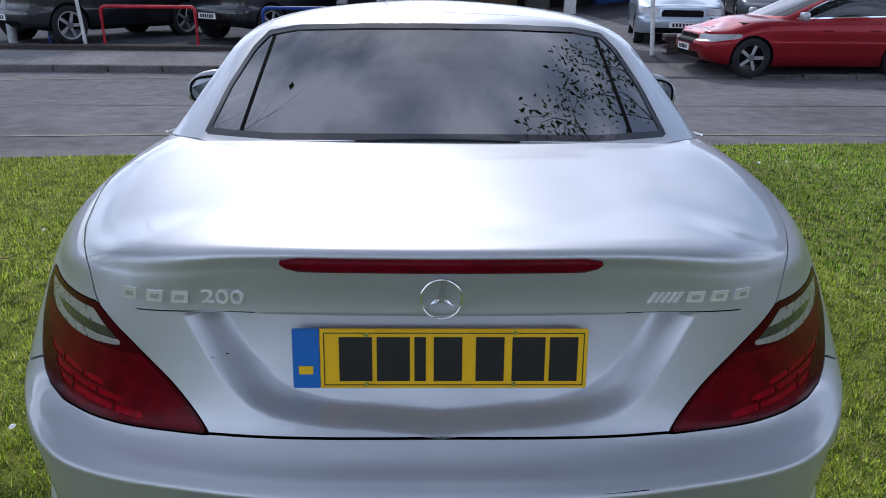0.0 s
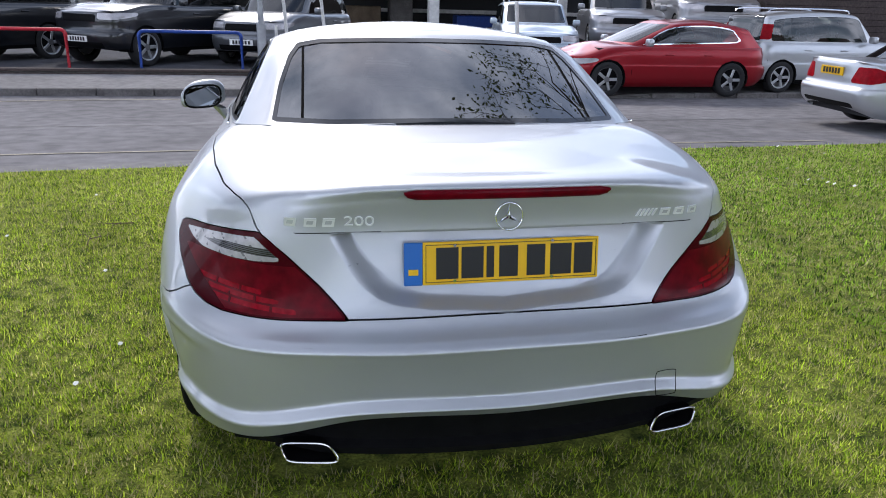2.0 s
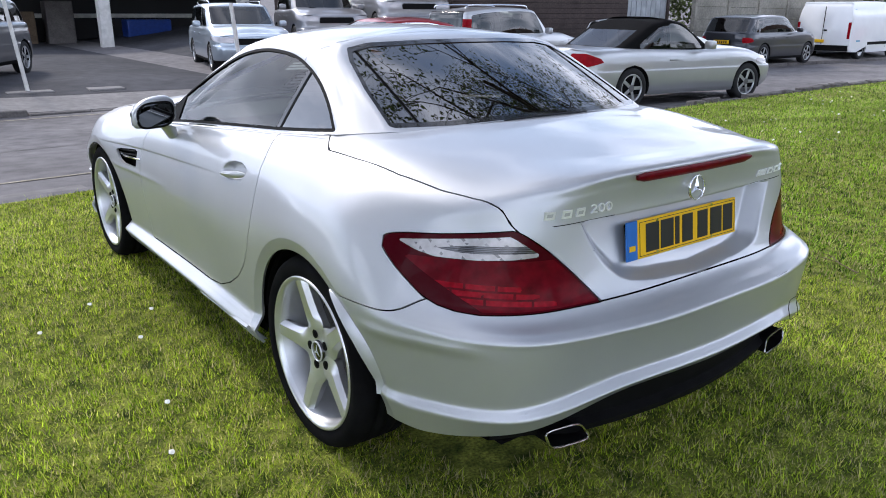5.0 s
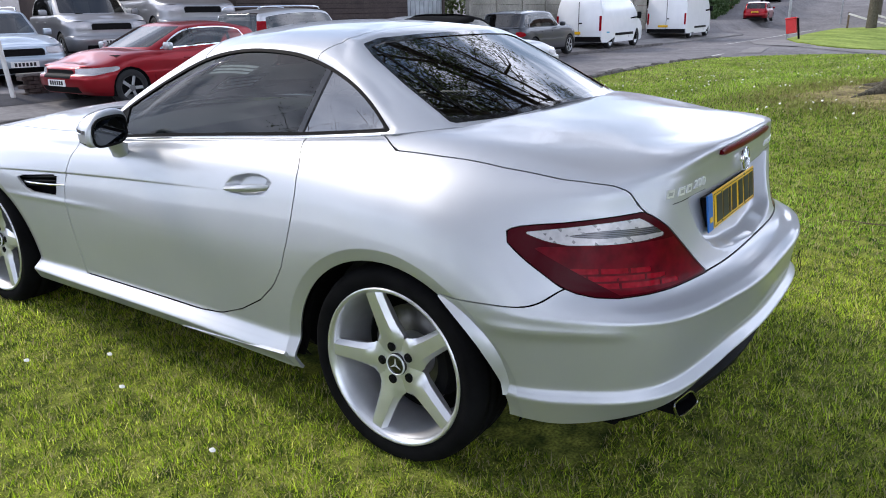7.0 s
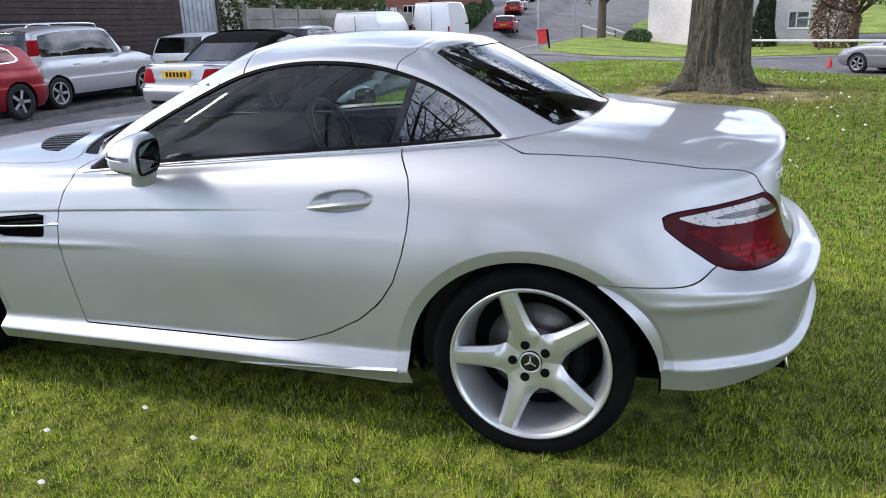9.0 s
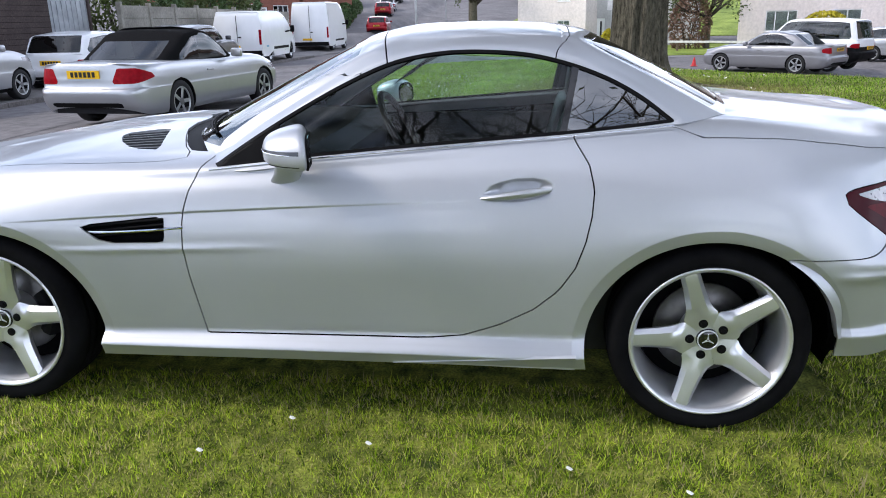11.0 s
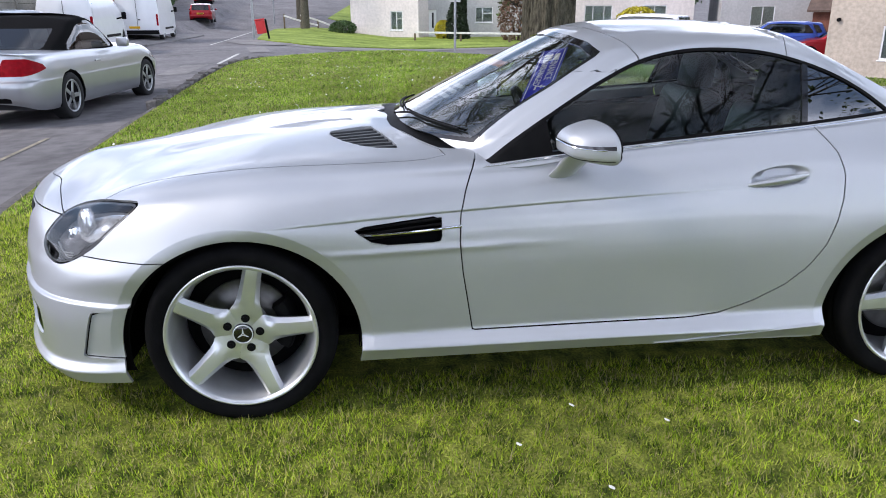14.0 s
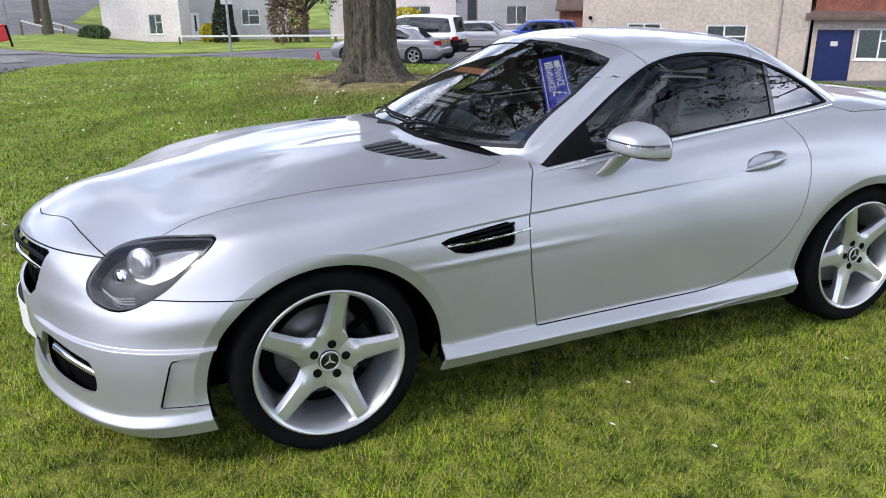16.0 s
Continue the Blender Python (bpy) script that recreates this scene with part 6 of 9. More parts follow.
strip("yellow_line", along([(-30, 8.6), (-6.8, 10.28), (-3.9, 10.75), (-1, 10.95), (2, 11.0)]), 0.06, LINE, "worn pale yellow line along the far kerb")
strip("yellow_line", along([(-30, 4.3), (-4.06, 5.2), (-2.6, 5.35), (0, 5.5), (6, 5.6)]), 0.06, LINE, "worn pale yellow line along the lawn side")
strip("gutter_strip", along([(-30, 3.75), (-3.4, 4.30), (-0.5, 4.62)]), 0.62, PAVING, "broken concrete strip beside the lawn", 0.004)
strip("road_seam", along([(-8, 7.3), (6, 7.9), (16, 8.2)]), 0.03, mat("tar", (0.02, 0.02, 0.02), 0.6), "dark tar seam in the road")
strip("give_way_line", along([(18.6, 5.7), (24.0, 5.9)]), 0.12, LINE_WHITE, "worn white line at the side road")
strip("far_line", along([(34, 8.6), (62, 9.6)]), 0.10, LINE_WHITE, "worn white line on the road")
for pts in ([(15.0, 6.2), (18.5, 6.3)], [(24.5, 5.2), (29.5, 6.0)]):
    strip("repair_patch", along(pts), 0.7, PAVING, "pale patch in the road")
# footpath round the green
strip("footpath", along([(39.2, -13), (38.7, -9.3), (38.8, -7.2), (37.5, -3.8), (36.6, -.9), (32.7, 1.6), (30.9, 3.0), (30.7, 4.6), (33.0, 6.2), (39.0, 7.9)]), 1.7, PAVING, "grey footpath round the corner", 0.02)

# broken edging stones between lawn and road
edging = thing("lawn_edging", "broken stone edging between lawn and road", "kerb")
edge_rnd = random.Random(17)
for k in range(28):
    x = 8.2 + .375 * k + edge_rnd.uniform(-.05, .05)
    y = float(np.interp(x, [-3.3, 2.8, 6.6, 9.8, 13, 15.6, 17, 18.5], [3.87, 4.53, 4.72, 4.85, 4.95, 4.98, 4.85, 4.36])) + .10 + edge_rnd.uniform(-.03, .03)
    if edge_rnd.random() < .12:
        continue
    bm = bmesh.new()
    box(bm, -.15, .15 + edge_rnd.uniform(-.05, .04), -.075, .075, -.14, .035 + edge_rnd.uniform(-.025, .02), .015, segs=1)
    for v in bm.verts:
        v.co += Vector([edge_rnd.uniform(-.012, .012) for _ in range(3)])
    part("edging_stone", bm, KERB, edging, at=Matrix.Translation((x, y, float(lawn_z(x, y)))) @ Matrix.Rotation(edge_rnd.uniform(-.1, .1), 4, "Z"))

# ---- parked vehicles ----
TYRE_FAR = mat("old_tyre", (0.013, 0.013, 0.014), 0.85, var=0.2, scale=10)
RIM_FAR = mat("road_wheel", (0.42, 0.43, 0.44), 0.35, 0.7, var=0.15, scale=10)
GLASS_FAR = glass("parked_glass", (0.14, 0.165, 0.17), 0.7)
CABIN_FAR = mat("dark_cabin", (0.02, 0.02, 0.023), 0.8)
CLOTH_BLACK = mat("black_hood_cloth", (0.006, 0.006, 0.0065), 0.9, spec=0.08, bump=0.2, bump_scale=200)
TAIL_FAR = mat("tail_lens", (0.24, 0.003, 0.008), 0.3, coat=0.03, spec=0.06, var=0.2, scale=20)


def parked(name, label, m, L, W, H, wb, fo, belt, nose, cowl, roof, kind="hatch", body=None, group="", wheel=0.32, trim=True, roof_mat=None, clear=0.20, plate=None, spokes=5, rails=False, deck=None, tail_z=None, lamp_h=0.16, lamp=None, bright=False, rim=None, mirror=None, hood=None, doors=2, low=None, drop=.05, tail="box", high_lamp=None, barrel=None):
    """A parked vehicle. Along +y from the rear (0) to the nose (L). belt: glass sill height; nose: bonnet edge height;
    cowl: (along, height) of the windscreen's foot; roof: (front, rear) of the roof along; kind: hatch or saloon."""
    th = thing(name, label, "car", group)
    hw = W / 2
    ry, fy = L - fo - wb, L - fo
    deck = deck or belt
    rear_low = 0.5
    # rails: rear middle, rear half, corner, quarter, rear axle, middle, front axle, front quarter, corner, half, middle
    px = [0, .55, .84, .965, 1, 1, 1, .975, .85, .55, 0]
    py = [0, .015, .075, .26, ry, (ry + fy) / 2, fy, L - .42, L - .14, L - .03, L]
    tz = tail_z or deck
    top = [tz, tz, tz - .01, deck - .01, deck, belt, (belt + nose) / 2 + .06, nose + .03, nose, nose, nose + .01]

    def rail(inset, zs, ends=0.0):
        return [(max(0, hw * a - (inset if a > 0 else 0)), np.clip(b, 0, L) + (ends if b < .5 * L else -ends) * (1 if (i < 3 or i > 7) else .3), z) for i, (a, b, z) in enumerate(zip(px, py, zs))]

    mid = [clear + .38] * 11
    lift = [.13, .12, .08, .03, 0, 0, 0, .02, .05, .07, .08]
    R = [rail(.06, [clear + a for a in lift], .09), rail(.015, [clear + .08 + a for a in lift], .02), rail(.0, mid, .0),
         rail(.004, [clear + .41] * 11, .045),
         rail(.012, [min(t - .13, belt - .16) for t in top], .065), rail(.05, [t - .03 for t in top], .085)]
    inner = [(max(0, hw * a - (.11 if a else 0)), np.clip(b, .12, L - .17), t) for a, b, t in zip(px, py, top)]
    R.append(inner)
    c_y, c_z = cowl
    sp_y = [.25, .28, .33, .42, ry + .1, (ry + fy) / 2, min(fy, c_y + .35), L - .62, L - .42, L - .34, L - .28]
    sp_z = [deck + .01] * 5 + [belt, c_z, nose + .05 + (c_z - nose) * .45, nose + .05, nose + .04, nose + .035]
    R.append([(hw * .5 * a, y, z) for a, y, z in zip(px, [(p[1] + q) / 2 for p, q in zip(inner, sp_y)], [(p[2] + q) / 2 + .012 for p, q in zip(inner, sp_z)])])
    R.append([(0, y, z) for y, z in zip(sp_y, sp_z)])
    sk = Skin(R, None, 5, 3)
    polys = list(sk.polys)
    for yc in (ry, fy):
        _, polys = sk.cut(polys, lambda x, y, z: np.where(x > hw * .6, np.hypot(y - yc, z - wheel) - wheel * 1.13, 1.0))
    # lamps
    tl0, tl1 = (deck - .30, deck - .30 + lamp_h) if kind != "saloon" else (deck - .22, deck - .06)
    lx, ly, lean = .70, .34, 0.0
    if lamp:
        tl0, tl1, lx, ly, lean = lamp
    tails, polys = sk.cut(polys, lambda x, y, z: np.where(y < .7, np.maximum.reduce([tl0 - z + .25 * np.clip(y - .15, 0, 1), z - tl1 + .35 * np.clip(y - .2, 0, 1), hw * lx + lean * (z - tl0) - x, y - ly]), 1.0))
    heads, polys = sk.cut(polys, lambda x, y, z: np.where(y > L - .9, np.maximum.reduce([(nose - .155) + .16 * np.clip(L - .20 - y, 0, 1) - z, z - (nose - .035) - .04 * np.clip(L - .2 - y, 0, 1), hw * .50 - x, (L - .66) - y]), 1.0))
    lower, polys = sk.cut(polys, lambda x, y, z: z - (low or clear + .075))
    grille_, polys = sk.cut(polys, lambda x, y, z: np.where(y > L - .4, np.maximum.reduce([(nose - .20) - z, z - (nose - .06), x - hw * .46]), 1.0))
    intake_, polys = sk.cut(polys, lambda x, y, z: np.where(y > L - .4, np.maximum.reduce([(clear + .09) - z, z - (clear + .20), x - hw * .62]), 1.0))
    insert_, polys = sk.cut(polys, lambda x, y, z: np.where(y < .3, np.maximum.reduce([(clear + .13) - z, z - (clear + .20), x - hw * .66]), 1.0))
    shut = []
    for yd in ((c_y - .18, (c_y + ry) / 2 + .0, ry + .36) if doors == 2 else (c_y - .18, ry + .62)):
        s_, polys = sk.cut(polys, lambda x, y, z: np.where((x > hw * .7) & (z > clear + .12), np.abs(y - yd) - .006, 1.0))
        shut.append(s_)
    sk.panel("car_body", polys, body, th, edge=0)
    rear_low_, lower = sk.cut(lower, lambda x, y, z: y - ry)
    side_low_, front_low_ = sk.cut(lower, lambda x, y, z: y - fy)
    low_mat = BLACK_TRIM if trim else body
    sk.panel("rear_skirt", rear_low_, low_mat, th, edge=0)
    sk.panel("front_skirt", front_low_, low_mat, th, edge=0)
    for s in ("left", "right"):
        sk.panel("side_skirt", side_low_, low_mat, th, "", s, edge=0)
    if grille_:
        sk.panel("grille", grille_, BLACK_TRIM, th, "black grille", edge=0)
    if intake_:
        sk.panel("air_intake", intake_, BLACK_TRIM, th, edge=0)
    if insert_:
        sk.panel("bumper_insert", insert_, BLACK_TRIM, th, "black bumper insert", edge=0)
    for s_ in [g for g in shut if g]:
        for s in ("left", "right"):
            sk.panel("door_gap", s_, BLACK_GAP, th, "", s, edge=0)
    for s in ("left", "right"):
        sk.panel("tail_lamp", tails, TAIL_FAR, th, "red tail lamp", s, lift=.004)
        sk.panel("head_lamp", heads, LAMP_CLEAR, th, "clear head lamp", s, lift=.004)
    # glasshouse
    r0, r1 = roof[1], roof[0]
    g_rear = {"hatch": .10, "saloon": roof[1] - .55, "wagon": .06}[kind]
    if hood:
        g_rear = hood
    bz = belt - .02
    G0 = [(0, g_rear, deck - .02), (hw * .55, g_rear + .02, deck - .02), (hw * .82, g_rear + .10, deck - .02), (hw * .90, g_rear + .35, bz), (hw * .91, (g_rear + c_y) / 2, bz), (hw * .90, c_y - .45, bz), (hw * .84, c_y - .22, c_z - .03), (hw * .55, c_y - .05, c_z - .02), (0, c_y + .02, c_z - .02)]
    q = .80
    e = .06
    he = H - e
    G3 = [(0, r0, he - drop), (hw * .5, r0 + .01, he - drop), (hw * (q - .04), r0 + .05, he - drop - .01), (hw * q, r0 + .20, he - .85 * drop), (hw * q, (r0 + r1) / 2, he + .005), (hw * (q - .01), r1 - .25, he - .012), (hw * (q - .05), r1 - .08, he - .03), (hw * .5, r1 + .02, he - .015), (0, r1 + .04, he - .015)]
    lerp = lambda A, B, t, out=0.0: [tuple(a + (b - a) * t + (out if i == 0 and a > 0 else 0) for i, (a, b) in enumerate(zip(p, r))) for p, r in zip(A, B)]
    G1, G2 = lerp(G0, G3, .35, .016), lerp(G0, G3, .72, .02)
    roofin = [(max(0, x - .12) * .9, y + (.08 if y < (r0 + r1) / 2 else -.10), z + .040) for x, y, z in G3]
    spine = [(0, y + (.2 if i < 4 else -.2 if i > 4 else 0), z + .055) for i, (x, y, z) in enumerate(G3)]
    gs = Skin([G0, G1, G2, G3, roofin, spine], None, 6, 4)
    gp = list(gs.polys)
    hi = H - .105
    lo = belt + .015
    mx = (r0 + r1) / 2

    def taper(z):
        return np.clip((z - bz) / (H - e - bz), 0, 1)

    over = [(c_y - .40, lo), ((c_y + r1) / 2 - .26, (lo + hi) / 2 + .035), (r1 - .16, hi - .02), ((r0 + r1) / 2, hi), (r0 + .42, hi - .5 * drop - .008)]
    ends = {"hatch": [(g_rear + .66, lo + .155), (g_rear + .60, lo + .115), (g_rear + .74, lo + .06)],
            "box": [(r0 + .17, hi - drop - .015), (g_rear + .25, lo + .07), (g_rear + .28, lo)],
            "cabrio": [(r0 + .16, hi - .05), (g_rear + .46, lo + .10), (g_rear + .42, lo)],
            "saloon": [(g_rear + .52, lo + .10), (g_rear + .62, lo)]}[tail]
    outline = [(p.x, p.y) for p in bend([(y, z, 0) for y, z in over], 4)] + ends
    side = lambda x, y, z: np.where(x > hw * (q - .08), sdf(outline, y, z), 1.0)
    front = lambda x, y, z: np.where(y > mx, np.maximum.reduce([(c_z + .02) - z, z - hi - .015, x - hw * (.80 - (.80 - q + .09) * taper(z)), (c_y - .34 + (r1 - .14 - c_y + .34) * taper(z)) - y]), 1.0)
    back = lambda x, y, z: np.where(y < mx, np.maximum.reduce([(deck + .02) - z, z - hi - .01, x - hw * ((.70 if hood else .76) - (.76 - q + .10) * taper(z)), y - (g_rear + .12 + (r0 + .10 - g_rear - .12) * taper(z)), (z - hi + .10) if hood else z * 0 - 1]), 1.0)
    g1 = g2 = g3 = []
    g2, gp = gs.cut(gp, front)
    g1, gp = gs.cut(gp, side)
    g3, gp = gs.cut(gp, back)
    for yp in (((c_y + ry) / 2, ry + .28) if doors == 2 else (ry + .70,)):
        p_, g1 = gs.cut(g1, lambda x, y, z: np.abs(y - yp - .10 * (z - belt)) - .035)
        for s in ("left", "right"):
            if p_:
                gs.panel("window_post", p_, GLOSS_BLACK, th, "", s, edge=0)
    if high_lamp:
        l0, l1 = high_lamp
        high_, gp = gs.cut(gp, lambda x, y, z: np.where(y < mx, np.maximum.reduce([l0 - z, z - l1, hw * .70 - x, y - g_rear - .24 - .5 * (z - l0)]), 1.0))
        if high_:
            for s in ("left", "right"):
                gs.panel("high_lamp", high_, TAIL_FAR, th, "red lamp beside the rear window", s, lift=.006)
    gs.panel("roof", gp, roof_mat or body, th, edge=0)
    frame_ = []
    if bright and g1:
        frame_, g1 = gs.cut(g1, lambda x, y, z: np.where(x > hw * .5, -side(x, y, z) - .020, 1.0))
    for s in ("left", "right"):
        if frame_:
            gs.panel("window_trim", frame_, CHROME, th, "bright window surround", s, lift=.004, edge=0)
        if g1:
            w_ = gs.panel("side_window", g1, GLASS_FAR, th, "dark side window", s, edge=0)
            w_.visible_shadow = False
    for nm, g in (("windscreen", g2), ("rear_window", g3)):
        if g:
            w_ = gs.panel(nm, g, GLASS_FAR, th, edge=0)
            w_.visible_shadow = False
    # dark inside, wheel wells, wheels
    bm = bmesh.new()
    box(bm, -hw * .84, hw * .84, .30, L - .7, clear + .02, belt - .05)
    part("cabin", bm, CABIN_FAR, th)
    for sx in (-1, 1):
        bm = bmesh.new()
        box(bm, sx * hw * .42 - .22, sx * hw * .42 + .22, -.06, .06, -.1, .5, .05, Matrix.Translation((0, (c_y + ry) / 2 + .05, belt - .12)) @ Matrix.Rotation(radians(12), 4, "X"))
        part("front_seat", bm, CABIN_FAR, th)
    for sx in (-1, 1):
        for yc in (ry, fy):
            w = new("road_wheel")
            w.parent = th
            w.matrix_local = Matrix.Translation((sx * (hw - .115), yc, wheel)) @ Matrix.Rotation(0 if sx < 0 else math.pi, 4, "Z")
            r = wheel
            part("tyre", mesh_of("tyre", *lathe([(r * .68, -.095), (r * .74, -.108), (r * .93, -.108), (r * .985, -.085), (r, -.05), (r, .07), (r * .95, .1), (r * .68, .1)], 28), TYRE_FAR), None, w)
            rim_ob = part("rim", mesh_of("rim", *lathe([(r * .70, -.100), (r * .66, -.104), (r * .63, -.085), (r * .60, -.03), (r * .58, .06)], 28), barrel or RIM_FAR), None, w)
            for k in range(spokes):
                bm = bmesh.new()
                box(bm, -.092, -.070, -r * .085, r * .085, r * .05, r * .66, .006, Matrix.Rotation(2 * math.pi * k / spokes + .3, 4, "X"), 1)
                part("spoke", bm, rim or RIM_FAR, w)
            bm = bmesh.new()
            cyl(bm, (-.097, 0, 0), (-.02, 0, 0), r * .17, n=14)
            cyl(bm, (-.015, 0, 0), (.03, 0, 0), r * .60, n=20)
            part("wheel_hub", bm, mat("hub_metal", (.16, .16, .165), .45, .6) if "hub_metal" not in bpy.data.materials else bpy.data.materials["hub_metal"], w)
            bm = bmesh.new()
            box(bm, sx * (hw - .36), sx * (hw - .03), yc - r * 1.1, yc + r * 1.1, clear + .02, r * 2.1)
            part("wheel_well", bm, BLACK_GAP, th)
        # mirrors and handles
        bm = bmesh.new()
        box(bm, sx * (hw + .02) if sx > 0 else -(hw + .20), (hw + .20) if sx > 0 else -(hw + .02), c_y - .50, c_y - .38, belt + .0, belt + .14, .035)
        part("door_mirror", bm, mirror or body, th, "", True)
        for yd in (((c_y + ry) / 2 + .12, ry + .46) if doors == 2 else (ry + .78,)):
            bm = bmesh.new()
            box(bm, sx * hw - .012, sx * hw + .012, yd, yd + .18, belt - .17, belt - .145, .006, segs=1)
            part("door_handle", bm, body, th)
        if rails:
            part("roof_rail", tube(bend([(sx * hw * .66, r0 + .10, H - .03), (sx * hw * .68, r0 + .25, H + .03), (sx * hw * .70, mx, H + .045), (sx * hw * .68, r1 - .35, H + .03), (sx * hw * .66, r1 - .2, H - .03)], 4), .014, 6), CHROME, th, "bright roof rail", True)
    # plates as blank panels with bars
    for y0, col, mark in ((.058 if kind == 'saloon' else -.012, plate or PLATE_YELLOW, 1), (L + .012, PLATE_WHITE, -1)):
        zc = clear + (.52 if y0 < 1 else .26)
        if kind == "saloon" and y0 < 1:
            zc = deck - .14
        bm = bmesh.new()
        box(bm, -.26, .26, y0 - .008, y0 + .008, zc - .055, zc + .055)
        pl = part("number_plate", bm, col, th, "number plate")
        for k in range(6):
            bm = bmesh.new()
            x0 = -.20 + k * .07
            box(bm, x0, x0 + .045, y0 - mark * .010 - .002, y0 - mark * .010 + .002, zc - .036, zc + .036)
            part("plate_mark", bm, INK, pl)
    th.matrix_world = m
    return th


def panel_van(label, m, L, W, H, wb, fo, wheel, belt, cowl, brow, stripe=False):
    """A panel van: one shell lofted from its side outline, nose at +y; cowl and brow: foot and head of the windscreen (along, height)."""
    th = thing("van", label, "van", "vans at the kerb")
    hw = W / 2
    ry, fy = L - fo - wb, L - fo
    line = [(p.x, p.y) for p in bend([(.02, .42, 0), (.0, .9, 0), (.02, belt + .1, 0), (.06, H - .30, 0), (.13, H - .08, 0), (.35, H, 0), (L * .45, H + .02, 0), (brow[0] - .45, H - .01, 0), (brow[0], brow[1], 0), ((brow[0] + cowl[0]) / 2, (brow[1] + cowl[1]) / 2 + .03, 0), (cowl[0], cowl[1], 0), (L - .30, cowl[1] - .14, 0), (L - .08, cowl[1] - .30, 0), (L, .72, 0), (L - .02, .42, 0), (L - .12, .26, 0)], 5)]
    low = [(L - .5, .24), (fy + wheel * 1.2, .24)] + [(fy + wheel * 1.2 * math.cos(a), max(.24, wheel + wheel * 1.2 * math.sin(a))) for a in np.linspace(0, math.pi, 12)] + [(fy - wheel * 1.2, .24), (ry + wheel * 1.2, .24)] + [(ry + wheel * 1.2 * math.cos(a), max(.24, wheel + wheel * 1.2 * math.sin(a))) for a in np.linspace(0, math.pi, 12)] + [(ry - wheel * 1.2, .26), (.10, .28)]
    loop = line + low
    width = lambda y, z: hw * (1 - .11 * float(smooth01(belt - .05, H, z)) ** 1.4 - .10 * float(smooth01(L - .7, L, y)))
    bm = bmesh.new()
    rings = [[bm.verts.new((sx * width(y, z) * k, y, z)) for y, z in loop] for sx, k in ((-1, 1.0), (-1, .94), (1, .94), (1, 1.0))]
    cy_, cz_ = sum(p[0] for p in loop) / len(loop), sum(p[1] for p in loop) / len(loop)
    for r in (0, 3):
        for v in rings[r]:
            v.co.y += (.035 if v.co.y < cy_ else -.035) * (1 if v.co.z > .5 and (v.co.y < .3 or v.co.y > cowl[0]) else 0)
            v.co.z -= .05 * float(smooth01(H - .35, H - .02, v.co.z))
    for A, B in zip(rings, rings[1:]):
        for i in range(len(loop)):
            j = (i + 1) % len(loop)
            bm.faces.new((A[i], A[j], B[j], B[i]))
    for r in (0, 3):
        f = bm.faces.new(rings[r])
        bmesh.ops.triangulate(bm, faces=[f])
    part("van_body", bm, P_WHITE, th, "", True)

    def panel(name, pts, material, out, label=""):
        """A thin pane on one flank from (along, height) points."""
        for sx in (-1, 1):
            bm = bmesh.new()
            a = [bm.verts.new((sx * (width(y, z) + out), y, z)) for y, z in pts]
            b = [bm.verts.new((sx * (width(y, z) - .02), y, z)) for y, z in pts]
            bm.faces.new(a)
            for i in range(len(pts)):
                j = (i + 1) % len(pts)
                bm.faces.new((a[i], a[j], b[j], b[i]))
            part(name, bm, material, th, label)

    panel("cab_window", [(cowl[0] - 1.05, belt + .02), (cowl[0] - .12, belt + .05), (brow[0] + .02, brow[1] - .12), (brow[0] - .30, brow[1] - .08), (cowl[0] - 1.05, brow[1] - .10)], GLOSS_BLACK, .006, "dark cab window")
    panel("side_moulding", [(ry + wheel * 1.3, .50), (fy - wheel * 1.3, .50), (fy - wheel * 1.3, .60), (ry + wheel * 1.3, .60)], BLACK_TRIM, .012, "black side moulding")
    panel("door_line", [(cowl[0] - 1.18, .40), (cowl[0] - 1.165, .40), (cowl[0] - 1.165, H - .25), (cowl[0] - 1.18, H - .25)], BLACK_GAP, .003)
    if stripe:
        panel("side_stripe", [(.55, .62), (.85, .62), (.42, H - .25), (.22, H - .25)], mat("stripe_blue", (.05, .28, .42), .4), .004, "blue stripe")
    bm = bmesh.new()
    n = 8
    rows = []
    for i in range(n + 1):
        t = i / n
        y, z = brow[0] + .02 + (cowl[0] - .03 - brow[0]) * t, brow[1] - .03 + (cowl[1] + .03 - brow[1]) * t
        rows.append([bm.verts.new((sx * (width(y, z) - .10), y + .02, z + .035 * (1 - (2 * t - 1) ** 2) + .012)) for sx in (-1, -.4, .4, 1)])
    for A, B in zip(rows, rows[1:]):
        for k in range(3):
            bm.faces.new((A[k], A[k + 1], B[k + 1], B[k]))
    part("windscreen", bm, GLOSS_BLACK, th, "dark windscreen", True)
    for name, (x0, x1, y0, y1, z0, z1), material in (("rear_bumper", (-hw * .96, hw * .96, -.04, .12, .30, .50), BLACK_TRIM), ("door_gap", (-.007, .007, -.014, .02, .52, H - .16), BLACK_GAP), ("door_handle", (.03, .15, -.03, .0, .98, 1.03), BLACK_TRIM), ("number_plate", (-.42, .10, -.03, -.01, .58, .69), PLATE_YELLOW), ("front_bumper", (-hw * .86, hw * .86, L - .10, L + .02, .28, .52), BLACK_TRIM), ("grille", (-hw * .5, hw * .5, L - .06, L + .01, .60, .78), BLACK_TRIM)):
        bm = bmesh.new()
        box(bm, x0, x1, y0, y1, z0, z1, .01 if x1 - x0 > .1 else 0, segs=1)
        part(name, bm, material, th)
